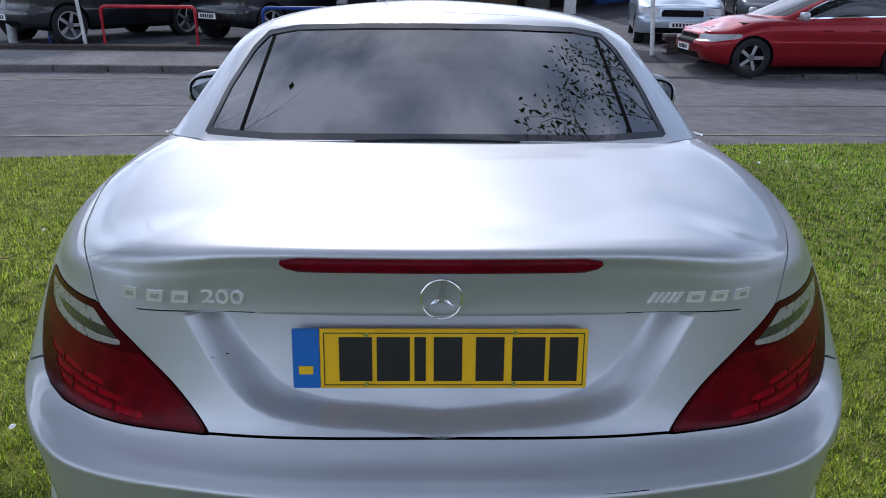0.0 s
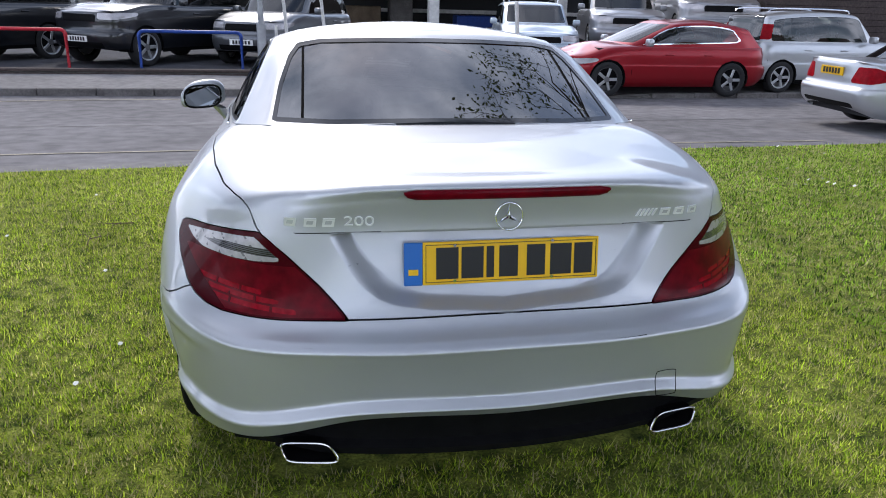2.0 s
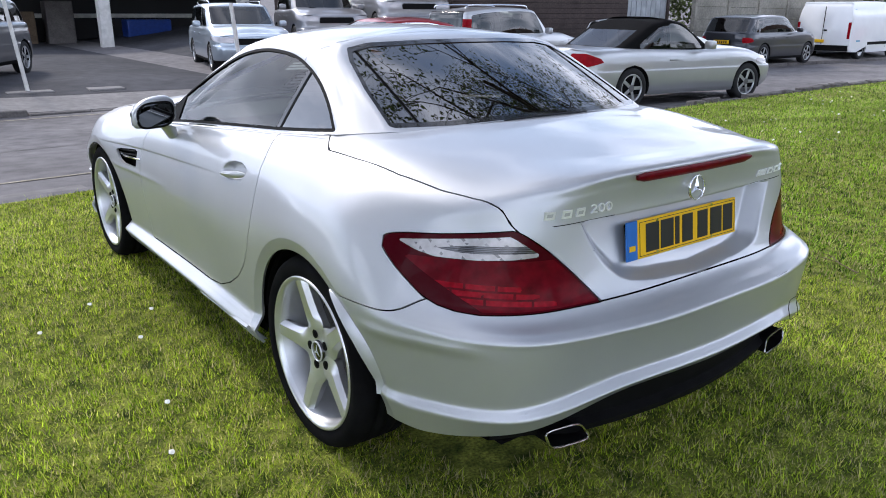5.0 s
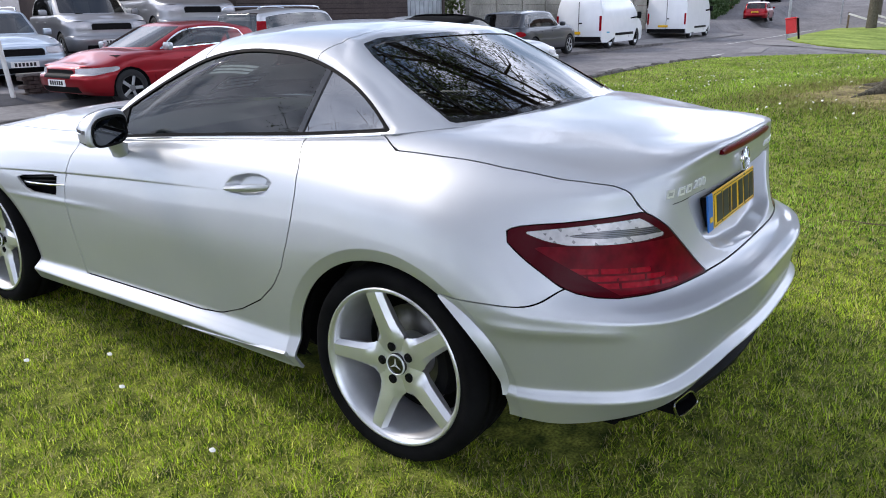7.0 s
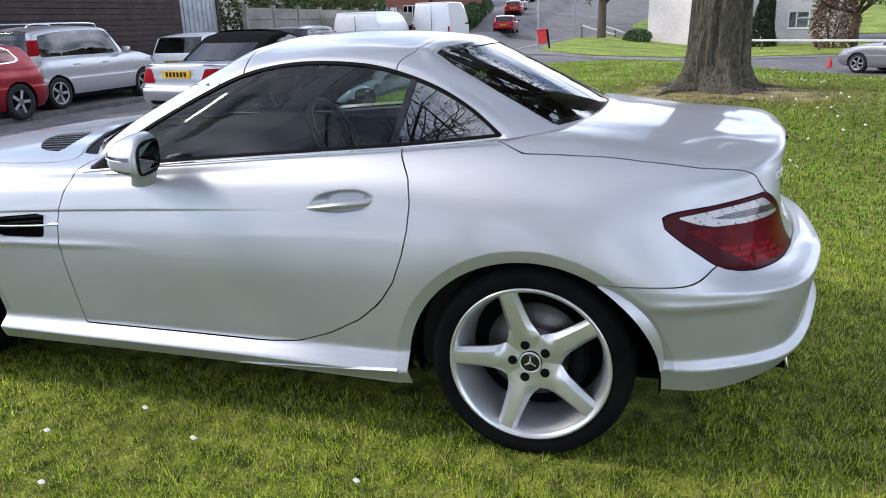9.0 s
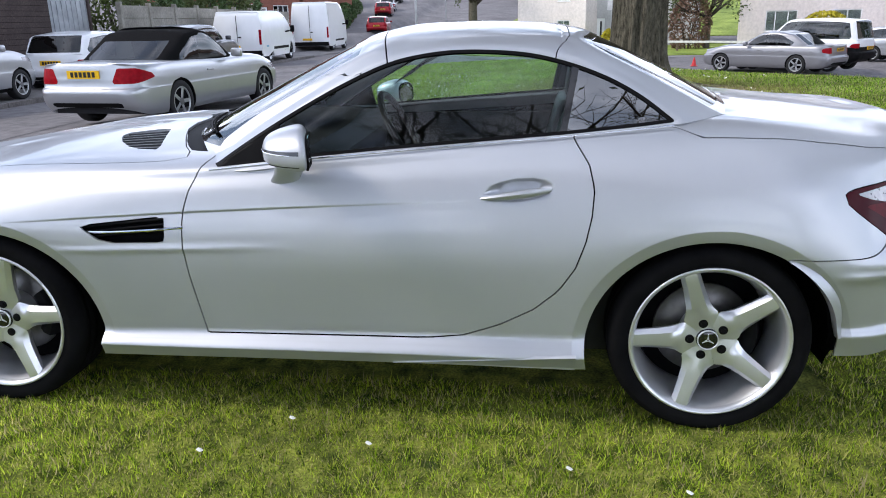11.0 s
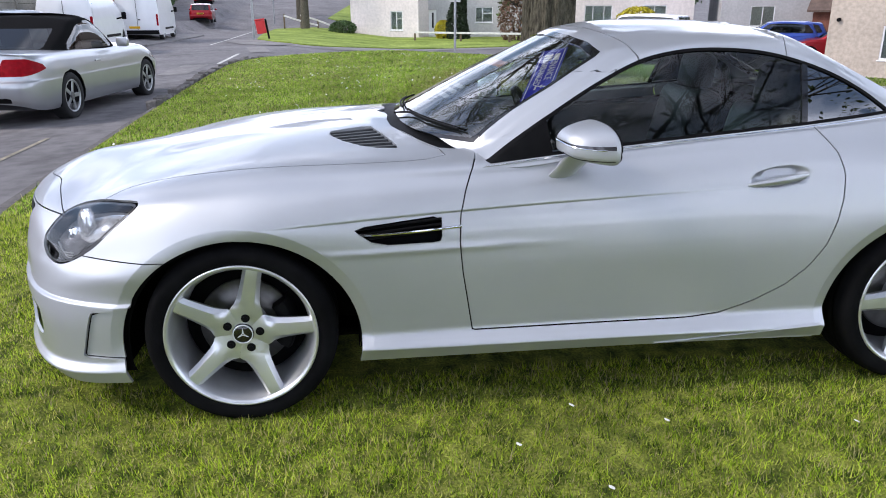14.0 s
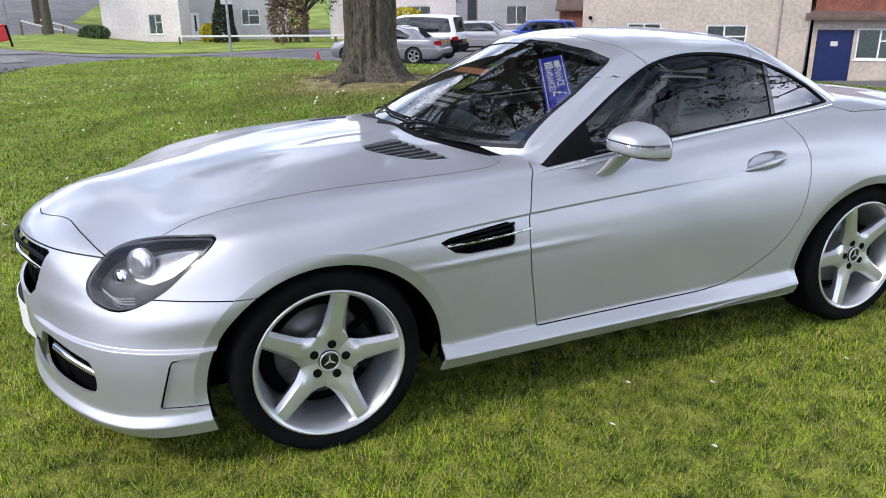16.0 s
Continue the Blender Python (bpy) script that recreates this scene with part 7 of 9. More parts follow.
    for sx in (-1, 1):
        bm = bmesh.new()
        box(bm, sx * hw * .93 - .045, sx * hw * .93 + .045, -.012, .06, .72, 1.28, .015, segs=1)
        part("tail_lamp", bm, TAIL_FAR, th, "tall red tail lamp")
        bm = bmesh.new()
        box(bm, sx * hw * .66 - .16, sx * hw * .66 + .16, L - .22, L - .05, .76, .95, .03)
        part("head_lamp", bm, LAMP_CLEAR, th, "clear head lamp", True)
        bm = bmesh.new()
        box(bm, sx * (hw + .12) - .09, sx * (hw + .12) + .09, cowl[0] - .38, cowl[0] - .28, belt + .02, belt + .30, .04)
        part("door_mirror", bm, BLACK_TRIM, th, "", True)
        for yc in (ry, fy):
            w = new("road_wheel")
            w.parent = th
            w.matrix_local = Matrix.Translation((sx * (hw - .13), yc, wheel)) @ Matrix.Rotation(0 if sx < 0 else math.pi, 4, "Z")
            r = wheel
            part("tyre", mesh_of("tyre", *lathe([(r * .62, -.095), (r * .70, -.108), (r * .93, -.108), (r * .985, -.085), (r, -.05), (r, .07), (r * .95, .1), (r * .62, .1)], 28), TYRE_FAR), None, w)
            part("rim", mesh_of("rim", *lathe([(.01, -.06), (r * .2, -.065), (r * .35, -.05), (r * .58, -.075), (r * .64, -.10)], 28), RIM_FAR), None, w)
            bm = bmesh.new()
            box(bm, sx * (hw - .40), sx * (hw - .04), yc - r * 1.15, yc + r * 1.15, .26, r * 2.2)
            part("wheel_well", bm, BLACK_GAP, th)
    th.matrix_world = m
    return th


def stand(x, y, heading, L, back):
    """Pose of a vehicle whose point, back metres from its rear, stands at (x, y); heading in degrees from +x."""
    a = radians(heading - 90)
    dx, dy = -math.sin(a) * back, math.cos(a) * back
    return Matrix.Translation((x - dx, y - dy, float(ground_z(x, y)) + .01)) @ Matrix.Rotation(a, 4, "Z")


P_BLACK = paint("black_paint", (0.006, 0.007, 0.010), 0.2, 0.3)
P_RED = paint("red_paint", (0.24, 0.002, 0.008), 0.6, 0.36, 1.3)
P_GREY = paint("grey_paint", (0.10, 0.105, 0.115), 0.6, 0.35)
P_SILVER = paint("far_silver_paint", (0.40, 0.41, 0.425), 0.6, 0.33)
P_ICE = paint("ice_blue_paint", (0.40, 0.46, 0.52), 0.6, 0.33)
P_WHITE = paint("white_paint", (0.74, 0.75, 0.76), 0.0, 0.4)
P_DARK = paint("dark_blue_grey_paint", (0.025, 0.028, 0.035), 0.4, 0.35)
P_BLUE = paint("blue_paint", (0.02, 0.06, 0.34), 0.4, 0.35)
P_PEWTER = paint("pewter_paint", (0.24, 0.24, 0.25), 0.6, 0.35)

ALLOY_DARK = mat("dark_alloy", (0.03, 0.03, 0.032), 0.4, 0.4, var=0.2, scale=10)
SUV = dict(L=4.79, W=1.93, H=1.79, wb=2.745, fo=.84, belt=1.17, nose=1.05, cowl=(3.45, 1.20), roof=(2.95, .35), wheel=.375, clear=.27)
parked("suv", "black four-wheel-drive estate behind the low wall", stand(-7.68, 13.79, 236, 4.79, 3.95), body=P_BLACK, group="cars in the sales yard", **SUV)
parked("suv", "black four-wheel-drive estate with a chrome grille", stand(-3.9, 14.45, 233, 4.79, 3.95), body=P_BLACK, group="cars in the sales yard", **SUV)
parked("crossover", "dark grey compact crossover", stand(-.96, 14.53, 243, 4.13, 3.33), 4.13, 1.76, 1.57, 2.53, .80, 1.06, .92, (2.95, 1.08), (2.35, .45), body=P_GREY, group="cars in the sales yard", wheel=.335, clear=.24)
parked("estate_car", "pale blue estate car in the sales yard", stand(5.33, 14.42, 258, 4.82, 4.82), 4.82, 1.86, 1.54, 2.82, .92, .98, .82, (3.40, 1.02), (2.6, .35), body=P_ICE, group="cars in the sales yard", rails=True)
parked("crossover", "grey compact crossover with a wide dark grille", stand(7.78, 15.10, 254, 4.36, 4.36), 4.36, 1.90, 1.63, 2.66, .86, 1.10, .98, (3.10, 1.13), (2.45, .40), body=P_PEWTER, group="cars in the sales yard", wheel=.36, clear=.25, drop=.14)
parked("suv", "grey seven-seat four-wheel-drive estate", stand(9.74, 14.32, 252, 4.60, 4.6), 4.60, 1.97, 1.72, 2.74, .86, 1.15, 1.03, (3.30, 1.18), (2.7, .35), body=P_PEWTER, group="cars in the sales yard", wheel=.37, clear=.26)
parked("suv", "silver four-wheel-drive car at the back of the yard", stand(10.6, 20.5, 250, 4.60, 3.7), 4.60, 1.97, 1.72, 2.74, .86, 1.15, 1.03, (3.30, 1.18), (2.7, .35), body=P_SILVER, group="cars in the sales yard", wheel=.37, clear=.26)
parked("hatchback", "red five-door hatchback parked at the kerb", stand(5.46, 11.93, 181, 4.37, 3.50), 4.37, 1.80, 1.44, 2.62, .87, .95, .74, (3.20, .985), (2.22, .48), body=P_RED, group="cars at the kerb", trim=False, bright=True, mirror=P_SILVER, wheel=.33, drop=.085, tail="hatch", barrel=ALLOY_DARK, lamp=(.80, 1.02, .82, .22, 0))
parked("people_carrier", "silver people carrier with bright roof rails", stand(9.55, 12.35, 1, 4.08, .72), 4.08, 1.73, 1.63, 2.64, .80, 1.02, .90, (3.05, 1.05), (2.45, .22), body=P_SILVER, group="cars at the kerb", rails=True, lamp=(.42, .50, .70, .14, 0), drop=.07, high_lamp=(1.06, 1.36))
parked("cabriolet", "silver cabriolet with a black cloth hood", stand(7.95, 6.75, -7, 4.65, 1.06), 4.65, 1.74, 1.41, 2.715, .84, .90, .74, (3.10, .95), (2.32, 1.55), kind="saloon", tail="cabrio", drop=.03, body=P_SILVER, group="cars at the kerb", roof_mat=CLOTH_BLACK, deck=.93, tail_z=.94, trim=False, lamp=(.66, .87, .50, .50, .42), hood=.84, doors=1)
parked("hatchback", "white hatchback parked beyond the cabriolet", stand(14.6, 11.95, 1, 4.30, .8), 4.30, 1.78, 1.43, 2.70, .84, .93, .78, (3.05, .97), (2.3, .4), body=P_WHITE, group="cars at the kerb")
parked("crossover", "dark compact crossover parked at the kerb", stand(20.2, 11.9, 1, 4.45, .85), 4.45, 1.80, 1.53, 2.66, .83, 1.0, .88, (3.2, 1.04), (2.45, .40), body=P_DARK, group="cars at the kerb", wheel=.335)
panel_van("white panel van with a blue stripe", stand(26.8, 12.1, 2, 4.97, 1.0), 4.97, 1.94, 1.97, 2.93, .98, .33, 1.10, (4.22, 1.12), (3.42, 1.84), True)
panel_van("tall white panel van", stand(38.7, 12.7, 3, 5.53, 1.2), 5.53, 2.06, 2.55, 3.30, 1.02, .345, 1.32, (4.86, 1.32), (4.10, 2.32))
FARCAR = dict(L=4.2, W=1.78, H=1.47, wb=2.6, fo=.82, belt=.95, nose=.80, cowl=(3.0, .99), roof=(2.25, .4))
parked("hatchback", "red hatchback on the far road", stand(61, 13.8, 5, 4.2, .8), body=P_RED, group="cars on the hill", **FARCAR)
parked("hatchback", "dark red car on the far road", stand(77, 16.4, 6, 4.2, .8), body=P_RED, group="cars on the hill", **FARCAR)
parked("hatchback", "silver car on the far road", stand(83, 17.1, 6, 4.2, .8), body=P_SILVER, group="cars on the hill", **FARCAR)
parked("hatchback", "dark car on the hill", stand(96, 18.6, 6, 4.2, .8), body=P_DARK, group="cars on the hill", **FARCAR)
parked("saloon_car", "grey saloon car parked beyond the lawn", stand(25.7, -7.8, 48, 4.75, 2.4), 4.75, 1.78, 1.42, 2.745, .88, .93, .76, (3.35, .97), (2.55, 1.30), kind="saloon", tail="saloon", body=P_PEWTER, group="cars beyond the lawn", deck=.95, trim=False, lamp=(.70, .88, .66, .3, 0))
parked("people_carrier", "white people carrier with a dark lower body", stand(27.3, -9.3, 48, 4.7, 2.4), 4.70, 1.86, 1.84, 2.80, .9, 1.12, .92, (3.55, 1.15), (2.7, .30), body=P_WHITE, group="cars beyond the lawn", clear=.30, low=.86)
parked("hatchback", "small silver hatchback parked beyond the lawn", stand(31.0, -15.0, 232, 3.9, 2.0), 3.9, 1.66, 1.45, 2.5, .78, .95, .80, (2.9, .99), (2.2, .35), body=P_SILVER, group="cars beyond the lawn")
parked("hatchback", "blue hatchback parked beyond the lawn", stand(30, -17.3, 60, 4.0, 2.0), 4.0, 1.70, 1.48, 2.5, .80, .97, .82, (2.95, 1.0), (2.25, .35), body=P_BLUE, group="cars beyond the lawn")
parked("hatchback", "blue hatchback beside a house", stand(29.5, -18.0, 60, 4.0, .8), body=P_BLUE, group="cars beyond the lawn", **{**FARCAR, "L": 4.0})
parked("hatchback", "red hatchback beside a house", stand(27.5, -20.0, 60, 4.0, .8), body=P_RED, group="cars beyond the lawn", **{**FARCAR, "L": 4.0})

# ---- walls, rails, posts and buildings ----
BRICK_DARK = mat("dark_brick", (0.055, 0.040, 0.036), 0.9, var=0.25, scale=2, var2=0.3, bump=0.5, bump_scale=25)
BRICK_RED = mat("red_brick", (0.20, 0.075, 0.05), 0.9, var=0.25, scale=2, var2=0.25, bump=0.5, bump_scale=25)
RENDER_PINK = mat("pebbledash", (0.47, 0.40, 0.33), 0.95, var=0.10, scale=0.8, var2=0.16, bump=0.8, bump_scale=45)
RENDER_PALE = mat("pale_render", (0.70, 0.63, 0.60), 0.95, var=0.08, scale=0.6, var2=0.1, bump=0.4, bump_scale=40)
RENDER_GREY = mat("grey_render", (0.44, 0.43, 0.43), 0.95, var=0.10, scale=0.8, var2=0.1, bump=0.4, bump_scale=40)
CONCRETE = mat("fence_concrete", (0.25, 0.235, 0.20), 0.95, var=0.25, scale=1.5, var2=0.2, bump=0.4, bump_scale=30)
TIMBER = mat("fence_timber", (0.14, 0.10, 0.065), 0.85, var=0.3, scale=2.5, var2=0.25, bump=0.4, bump_scale=40)
UPVC = mat("white_frame", (0.75, 0.75, 0.74), 0.45, var=0.04, scale=6)
PANE = glass("house_glass", (0.90, 0.93, 0.92), 0.75)
ROOM = mat("dark_room", (0.03, 0.03, 0.032), 0.9)
NET = mat("window_curtain", (0.60, 0.64, 0.58), 0.9, var=0.3, scale=12)
NAVY = mat("navy_door", (0.008, 0.018, 0.085), 0.4, var=0.15, scale=4)
RED_METAL = mat("red_rail", (0.42, 0.012, 0.025), 0.4, var=0.15, scale=8)
BLUE_METAL = mat("blue_rail", (0.012, 0.05, 0.26), 0.4, var=0.15, scale=8)
GREY_METAL = mat("galvanised_post", (0.32, 0.33, 0.34), 0.5, 0.4, var=0.2, scale=6)
WHITE_PAINT = mat("white_post", (0.58, 0.57, 0.54), 0.6, var=0.15, scale=6)
ROOFTILE = mat("roof_tile", (0.11, 0.075, 0.06), 0.9, var=0.25, scale=3, var2=0.2)
RED_PLASTIC = mat("red_bin", (0.55, 0.03, 0.03), 0.4, var=0.08, scale=6)
def bark_material():
    """Rough bark with long upright ridges."""
    m = mat("bark", (0.06, 0.05, 0.042), 0.95, spec=0.15)
    n, l = m.node_tree.nodes, m.node_tree.links
    b = n["Principled BSDF"]
    co = n.new("ShaderNodeTexCoord")
    mp = n.new("ShaderNodeMapping")
    mp.inputs["Scale"].default_value = (1.0, 1.0, 0.27)
    l.new(co.outputs["Object"], mp.inputs["Vector"])
    tex = n.new("ShaderNodeTexNoise")
    tex.inputs["Scale"].default_value, tex.inputs["Detail"].default_value, tex.inputs["Roughness"].default_value = 30.0, 7, 0.72
    l.new(mp.outputs["Vector"], tex.inputs["Vector"])
    ramp = n.new("ShaderNodeValToRGB")
    ramp.color_ramp.elements[0].position, ramp.color_ramp.elements[0].color = 0.36, (0.036, 0.032, 0.024, 1)
    ramp.color_ramp.elements[1].position, ramp.color_ramp.elements[1].color = 0.66, (0.165, 0.150, 0.112, 1)
    l.new(tex.outputs["Fac"], ramp.inputs["Fac"])
    l.new(ramp.outputs["Color"], b.inputs["Base Color"])
    bu = n.new("ShaderNodeBump")
    bu.inputs["Strength"].default_value, bu.inputs["Distance"].default_value = 1.0, 0.03
    l.new(tex.outputs["Fac"], bu.inputs["Height"])
    l.new(bu.outputs["Normal"], b.inputs["Normal"])
    return m


BARK = bark_material()
SKIN_BARK = mat("twig_bark", (0.045, 0.036, 0.028), 0.95, var=0.3, scale=8)
LEAF = mat("young_leaves", (0.075, 0.105, 0.025), 0.7, var=0.35, scale=0.8)
LEAF_DARK = mat("hedge_leaves", (0.045, 0.085, 0.022), 0.7, var=0.4, scale=1.2)
LEAF_CONIFER = mat("conifer_leaves", (0.022, 0.036, 0.016), 0.8, var=0.35, scale=2.5)
LEAF_YELLOW = mat("yellow_leaves", (0.42, 0.36, 0.02), 0.7, var=0.3, scale=3)
LEAF_RED = mat("red_leaves", (0.16, 0.09, 0.06), 0.7, var=0.4, scale=3)

# low brick wall in front of the sales yard, with separate bricks
wall = thing("low_wall", "low dark brick wall in front of the sales yard", "wall")
bm = bmesh.new()
box(bm, -22, -.45, 12.62, 12.78, -.25, .01)
part("mortar_core", bm, mat("mortar", (0.09, 0.085, 0.08), 0.95, var=0.2, scale=6), wall)
bm = bmesh.new()
box(bm, -.1075, .1075, -.1, .1, -.0325, .0325, .004, segs=1)
proto = bpy.data.meshes.new("brick")
bm.to_mesh(proto)
bm.free()
proto.materials.append(BRICK_DARK)
for row in range(3):
    for i in range(62):
        x = -14.4 + i * 0.225 + (0.11 if row % 2 else 0)
        if x > -.5:
            continue
        b = new("brick", proto)
        b.parent = wall
        b.location = (x, 12.70 + .004 * math.sin(i * 5.1 + row), -.195 + row * .075)
bm = bmesh.new()
box(bm, -22, -.42, 12.585, 12.815, .012, .062, .008, segs=1)
part("coping", bm, BRICK_DARK, wall, "worn stone coping")
# short wall with a board beside the entrance
wall2 = thing("low_wall", "short dark brick wall with a white board", "wall")
for row in range(5):
    for i in range(5):
        b = new("brick", proto)
        b.parent = wall2
        b.location = (4.75 + i * .225 + (.11 if row % 2 else 0), 13.35, -.085 + row * .075)
bm = bmesh.new()
box(bm, 4.66, 5.95, 13.22, 13.50, .255, .31, .008, segs=1)
part("coping", bm, KERB, wall2)


def board(x, y, w, h, z, turn=0):
    th = thing("sign_board", "small white sign board with dark lines", "sign", m=Matrix.Translation((x, y, z)) @ Matrix.Rotation(radians(turn), 4, "Z"))
    bm = bmesh.new()
    box(bm, -w / 2, w / 2, -.012, .012, 0, h, .004, segs=1)
    part("sign_panel", bm, WHITE_PAINT, th)
    for k in range(3):
        bm = bmesh.new()
        box(bm, -w * .36, w * .36 - .1 * w * (k % 2), -.016, -.0125, h * (.28 + .2 * k), h * (.33 + .2 * k))
        part("text_bar", bm, INK, th)
    return th


board(-.66, 13.09, .42, .36, -.06, 6)
board(5.25, 13.17, .40, .32, .0, 4)


def hoop(x0, x1, y, z, h, material, label):
    th = thing("hoop_rail", label, "railing", "hoop rails")
    r = .09
    pts = [(x0, y, z), (x0, y, z + h - r)] + [(x0 + r - r * math.cos(a), y, z + h - r + r * math.sin(a)) for a in np.linspace(.3, math.pi / 2, 5)] + [(x1 - r + r * math.sin(a), y, z + h - r + r * math.cos(a)) for a in np.linspace(0, 1.3, 5)] + [(x1, y, z + h - r), (x1, y, z)]
    part("rail_tube", tube(pts, .035, 10), material, th, "", True)


def post(name, x, y, h, r, material, label, z=None, lean=(0, 0), cap=False):
    th = thing(name, label, "post", "posts by the road" if name == "post" else "")
    z = float(ground_z(x, y)) if z is None else z
    bm = bmesh.new()
    cyl(bm, (x, y, z - .05), (x + lean[0], y + lean[1], z + h), r, r * .9, 12)
    part("post_shaft", bm, material, th, "", True)
    if cap:
        bm = bmesh.new()
        cyl(bm, (x, y, z - .02), (x, y, z + 1.0), r * 1.55, r * 1.5, 14)
        part("post_base", bm, material, th, "", True)
    return th


hoop(-9.0, -7.35, 13.3, -.08, .80, BLUE_METAL, "bent blue tube rail beside the yard wall")
hoop(-6.3, -4.50, 13.3, -.08, .80, RED_METAL, "bent red tube rail beside the yard wall")
hoop(-3.2, -1.3, 13.3, -.08, .80, BLUE_METAL, "bent blue tube rail beside the yard wall")
post("lamp_post", -.90, 12.97, 5.5, .058, GREY_METAL, "tall grey lamp post at the yard entrance", cap=True)
post("lamp_post", -7.95, 13.1, 5.5, .058, GREY_METAL, "tall grey lamp post beside the road", cap=True)
post("post", -.36, 13.15, 1.75, .035, WHITE_PAINT, "thin leaning white post", lean=(-.12, 0))
post("post", -.62, 13.2, .95, .030, WHITE_PAINT, "short white post beside the yard wall")
post("post", .41, 13.13, 1.6, .035, WHITE_PAINT, "thin leaning white post in a concrete foot", lean=(-.16, 0))
post("post", -6.6, 13.15, 1.4, .035, WHITE_PAINT, "thin leaning white post", lean=(-.1, 0))
post("post", 4.40, 13.16, 1.55, .045, WHITE_PAINT, "leaning white post beside the entrance", lean=(-.14, 0))
for x, y, w in ((.42, 13.13, .75), (1.67, 13.04, .62)):
    bm = bmesh.new()
    box(bm, x - w / 2, x + w / 2, y - .22, y + .22, -.14, -.055, .02)
    tagged(part("concrete_foot", bm, PAVING), "flat pale concrete foot on the yard", "concrete block")


# ---- houses ----
def window(parent, x, z, w, h, m, mullions=(0.5,), bar_at=None, sill=True, curtain=True):
    """A framed window on a wall whose outer face looks to -y at y = 0."""
    wn_ = new("window")
    wn_.parent = parent
    wn_.matrix_local = m @ Matrix.Translation((x, 0, z))
    bm = bmesh.new()
    f = .06
    for a in ((-w / 2, w / 2, -h / 2, -h / 2 + f), (-w / 2, w / 2, h / 2 - f, h / 2), (-w / 2, -w / 2 + f, -h / 2 + f, h / 2 - f), (w / 2 - f, w / 2, -h / 2 + f, h / 2 - f)):
        box(bm, a[0], a[1], -.035, .03, a[2], a[3])
    for mu in mullions:
        xm = -w / 2 + w * mu
        box(bm, xm - .03, xm + .03, -.03, .03, -h / 2 + f, h / 2 - f)
    if bar_at is not None:
        x0 = -w / 2 + w * mullions[-1] if mullions else -w / 2
        box(bm, x0 + .03, w / 2 - f, -.028, .03, -h / 2 + h * bar_at - .025, -h / 2 + h * bar_at + .025)
    part("window_frame", bm, UPVC, wn_, "white window frame")
    bm = bmesh.new()
    box(bm, -w / 2 + .02, w / 2 - .02, .0, .006, -h / 2 + .02, h / 2 - .02)
    part("pane", bm, PANE, wn_)
    bm = bmesh.new()
    box(bm, -w / 2, w / 2, .09, .10, -h / 2, h / 2)
    part("room_behind", bm, NET if curtain else ROOM, wn_, "pale curtain" if curtain else "")
    if sill:
        bm = bmesh.new()
        box(bm, -w / 2 - .06, w / 2 + .06, -.10, .0, -h / 2 - .06, -h / 2 - .005, .01, segs=1)
        part("window_sill", bm, UPVC, wn_)
    return wn_


def wall_panel(parent, x0, x1, z0, z1, holes, material, m, thick=.25, name="wall"):
    """A wall with openings (x, z, w, h) that go through it; its outer face is y = 0."""
    xs = sorted({x0, x1, *[h[0] - h[2] / 2 for h in holes], *[h[0] + h[2] / 2 for h in holes]})
    zs = sorted({z0, z1, *[h[1] - h[3] / 2 for h in holes], *[h[1] + h[3] / 2 for h in holes]})
    bm = bmesh.new()
    for a, b in zip(xs, xs[1:]):
        for c, d in zip(zs, zs[1:]):
            xm, zm = (a + b) / 2, (c + d) / 2
            if any(abs(xm - h[0]) < h[2] / 2 and abs(zm - h[1]) < h[3] / 2 for h in holes):
                continue
            box(bm, a, b, 0, thick, c, d)
    bmesh.ops.remove_doubles(bm, verts=bm.verts, dist=1e-4)
    return part(name, bm, material, parent, at=m)


def gable_roof(parent, x0, x1, y0, y1, z, rise, m):
    bm = bmesh.new()
    ym = (y0 + y1) / 2
    for (a, b) in ((y0 - .4, ym), (y1 + .4, ym)):
        pts = [(x0 - .3, a, z - .1), (x1 + .3, a, z - .1), (x1 + .3, b, z + rise), (x0 - .3, b, z + rise)]
        v = [bm.verts.new(p) for p in pts] + [bm.verts.new((p[0], p[1], p[2] + .12)) for p in pts]
        for q in ((0, 1, 2, 3), (4, 7, 6, 5), (0, 4, 5, 1), (1, 5, 6, 2), (2, 6, 7, 3), (3, 7, 4, 0)):
            bm.faces.new([v[k] for k in q])
    return part("roof", bm, ROOFTILE, parent, "brown tiled roof", at=m)


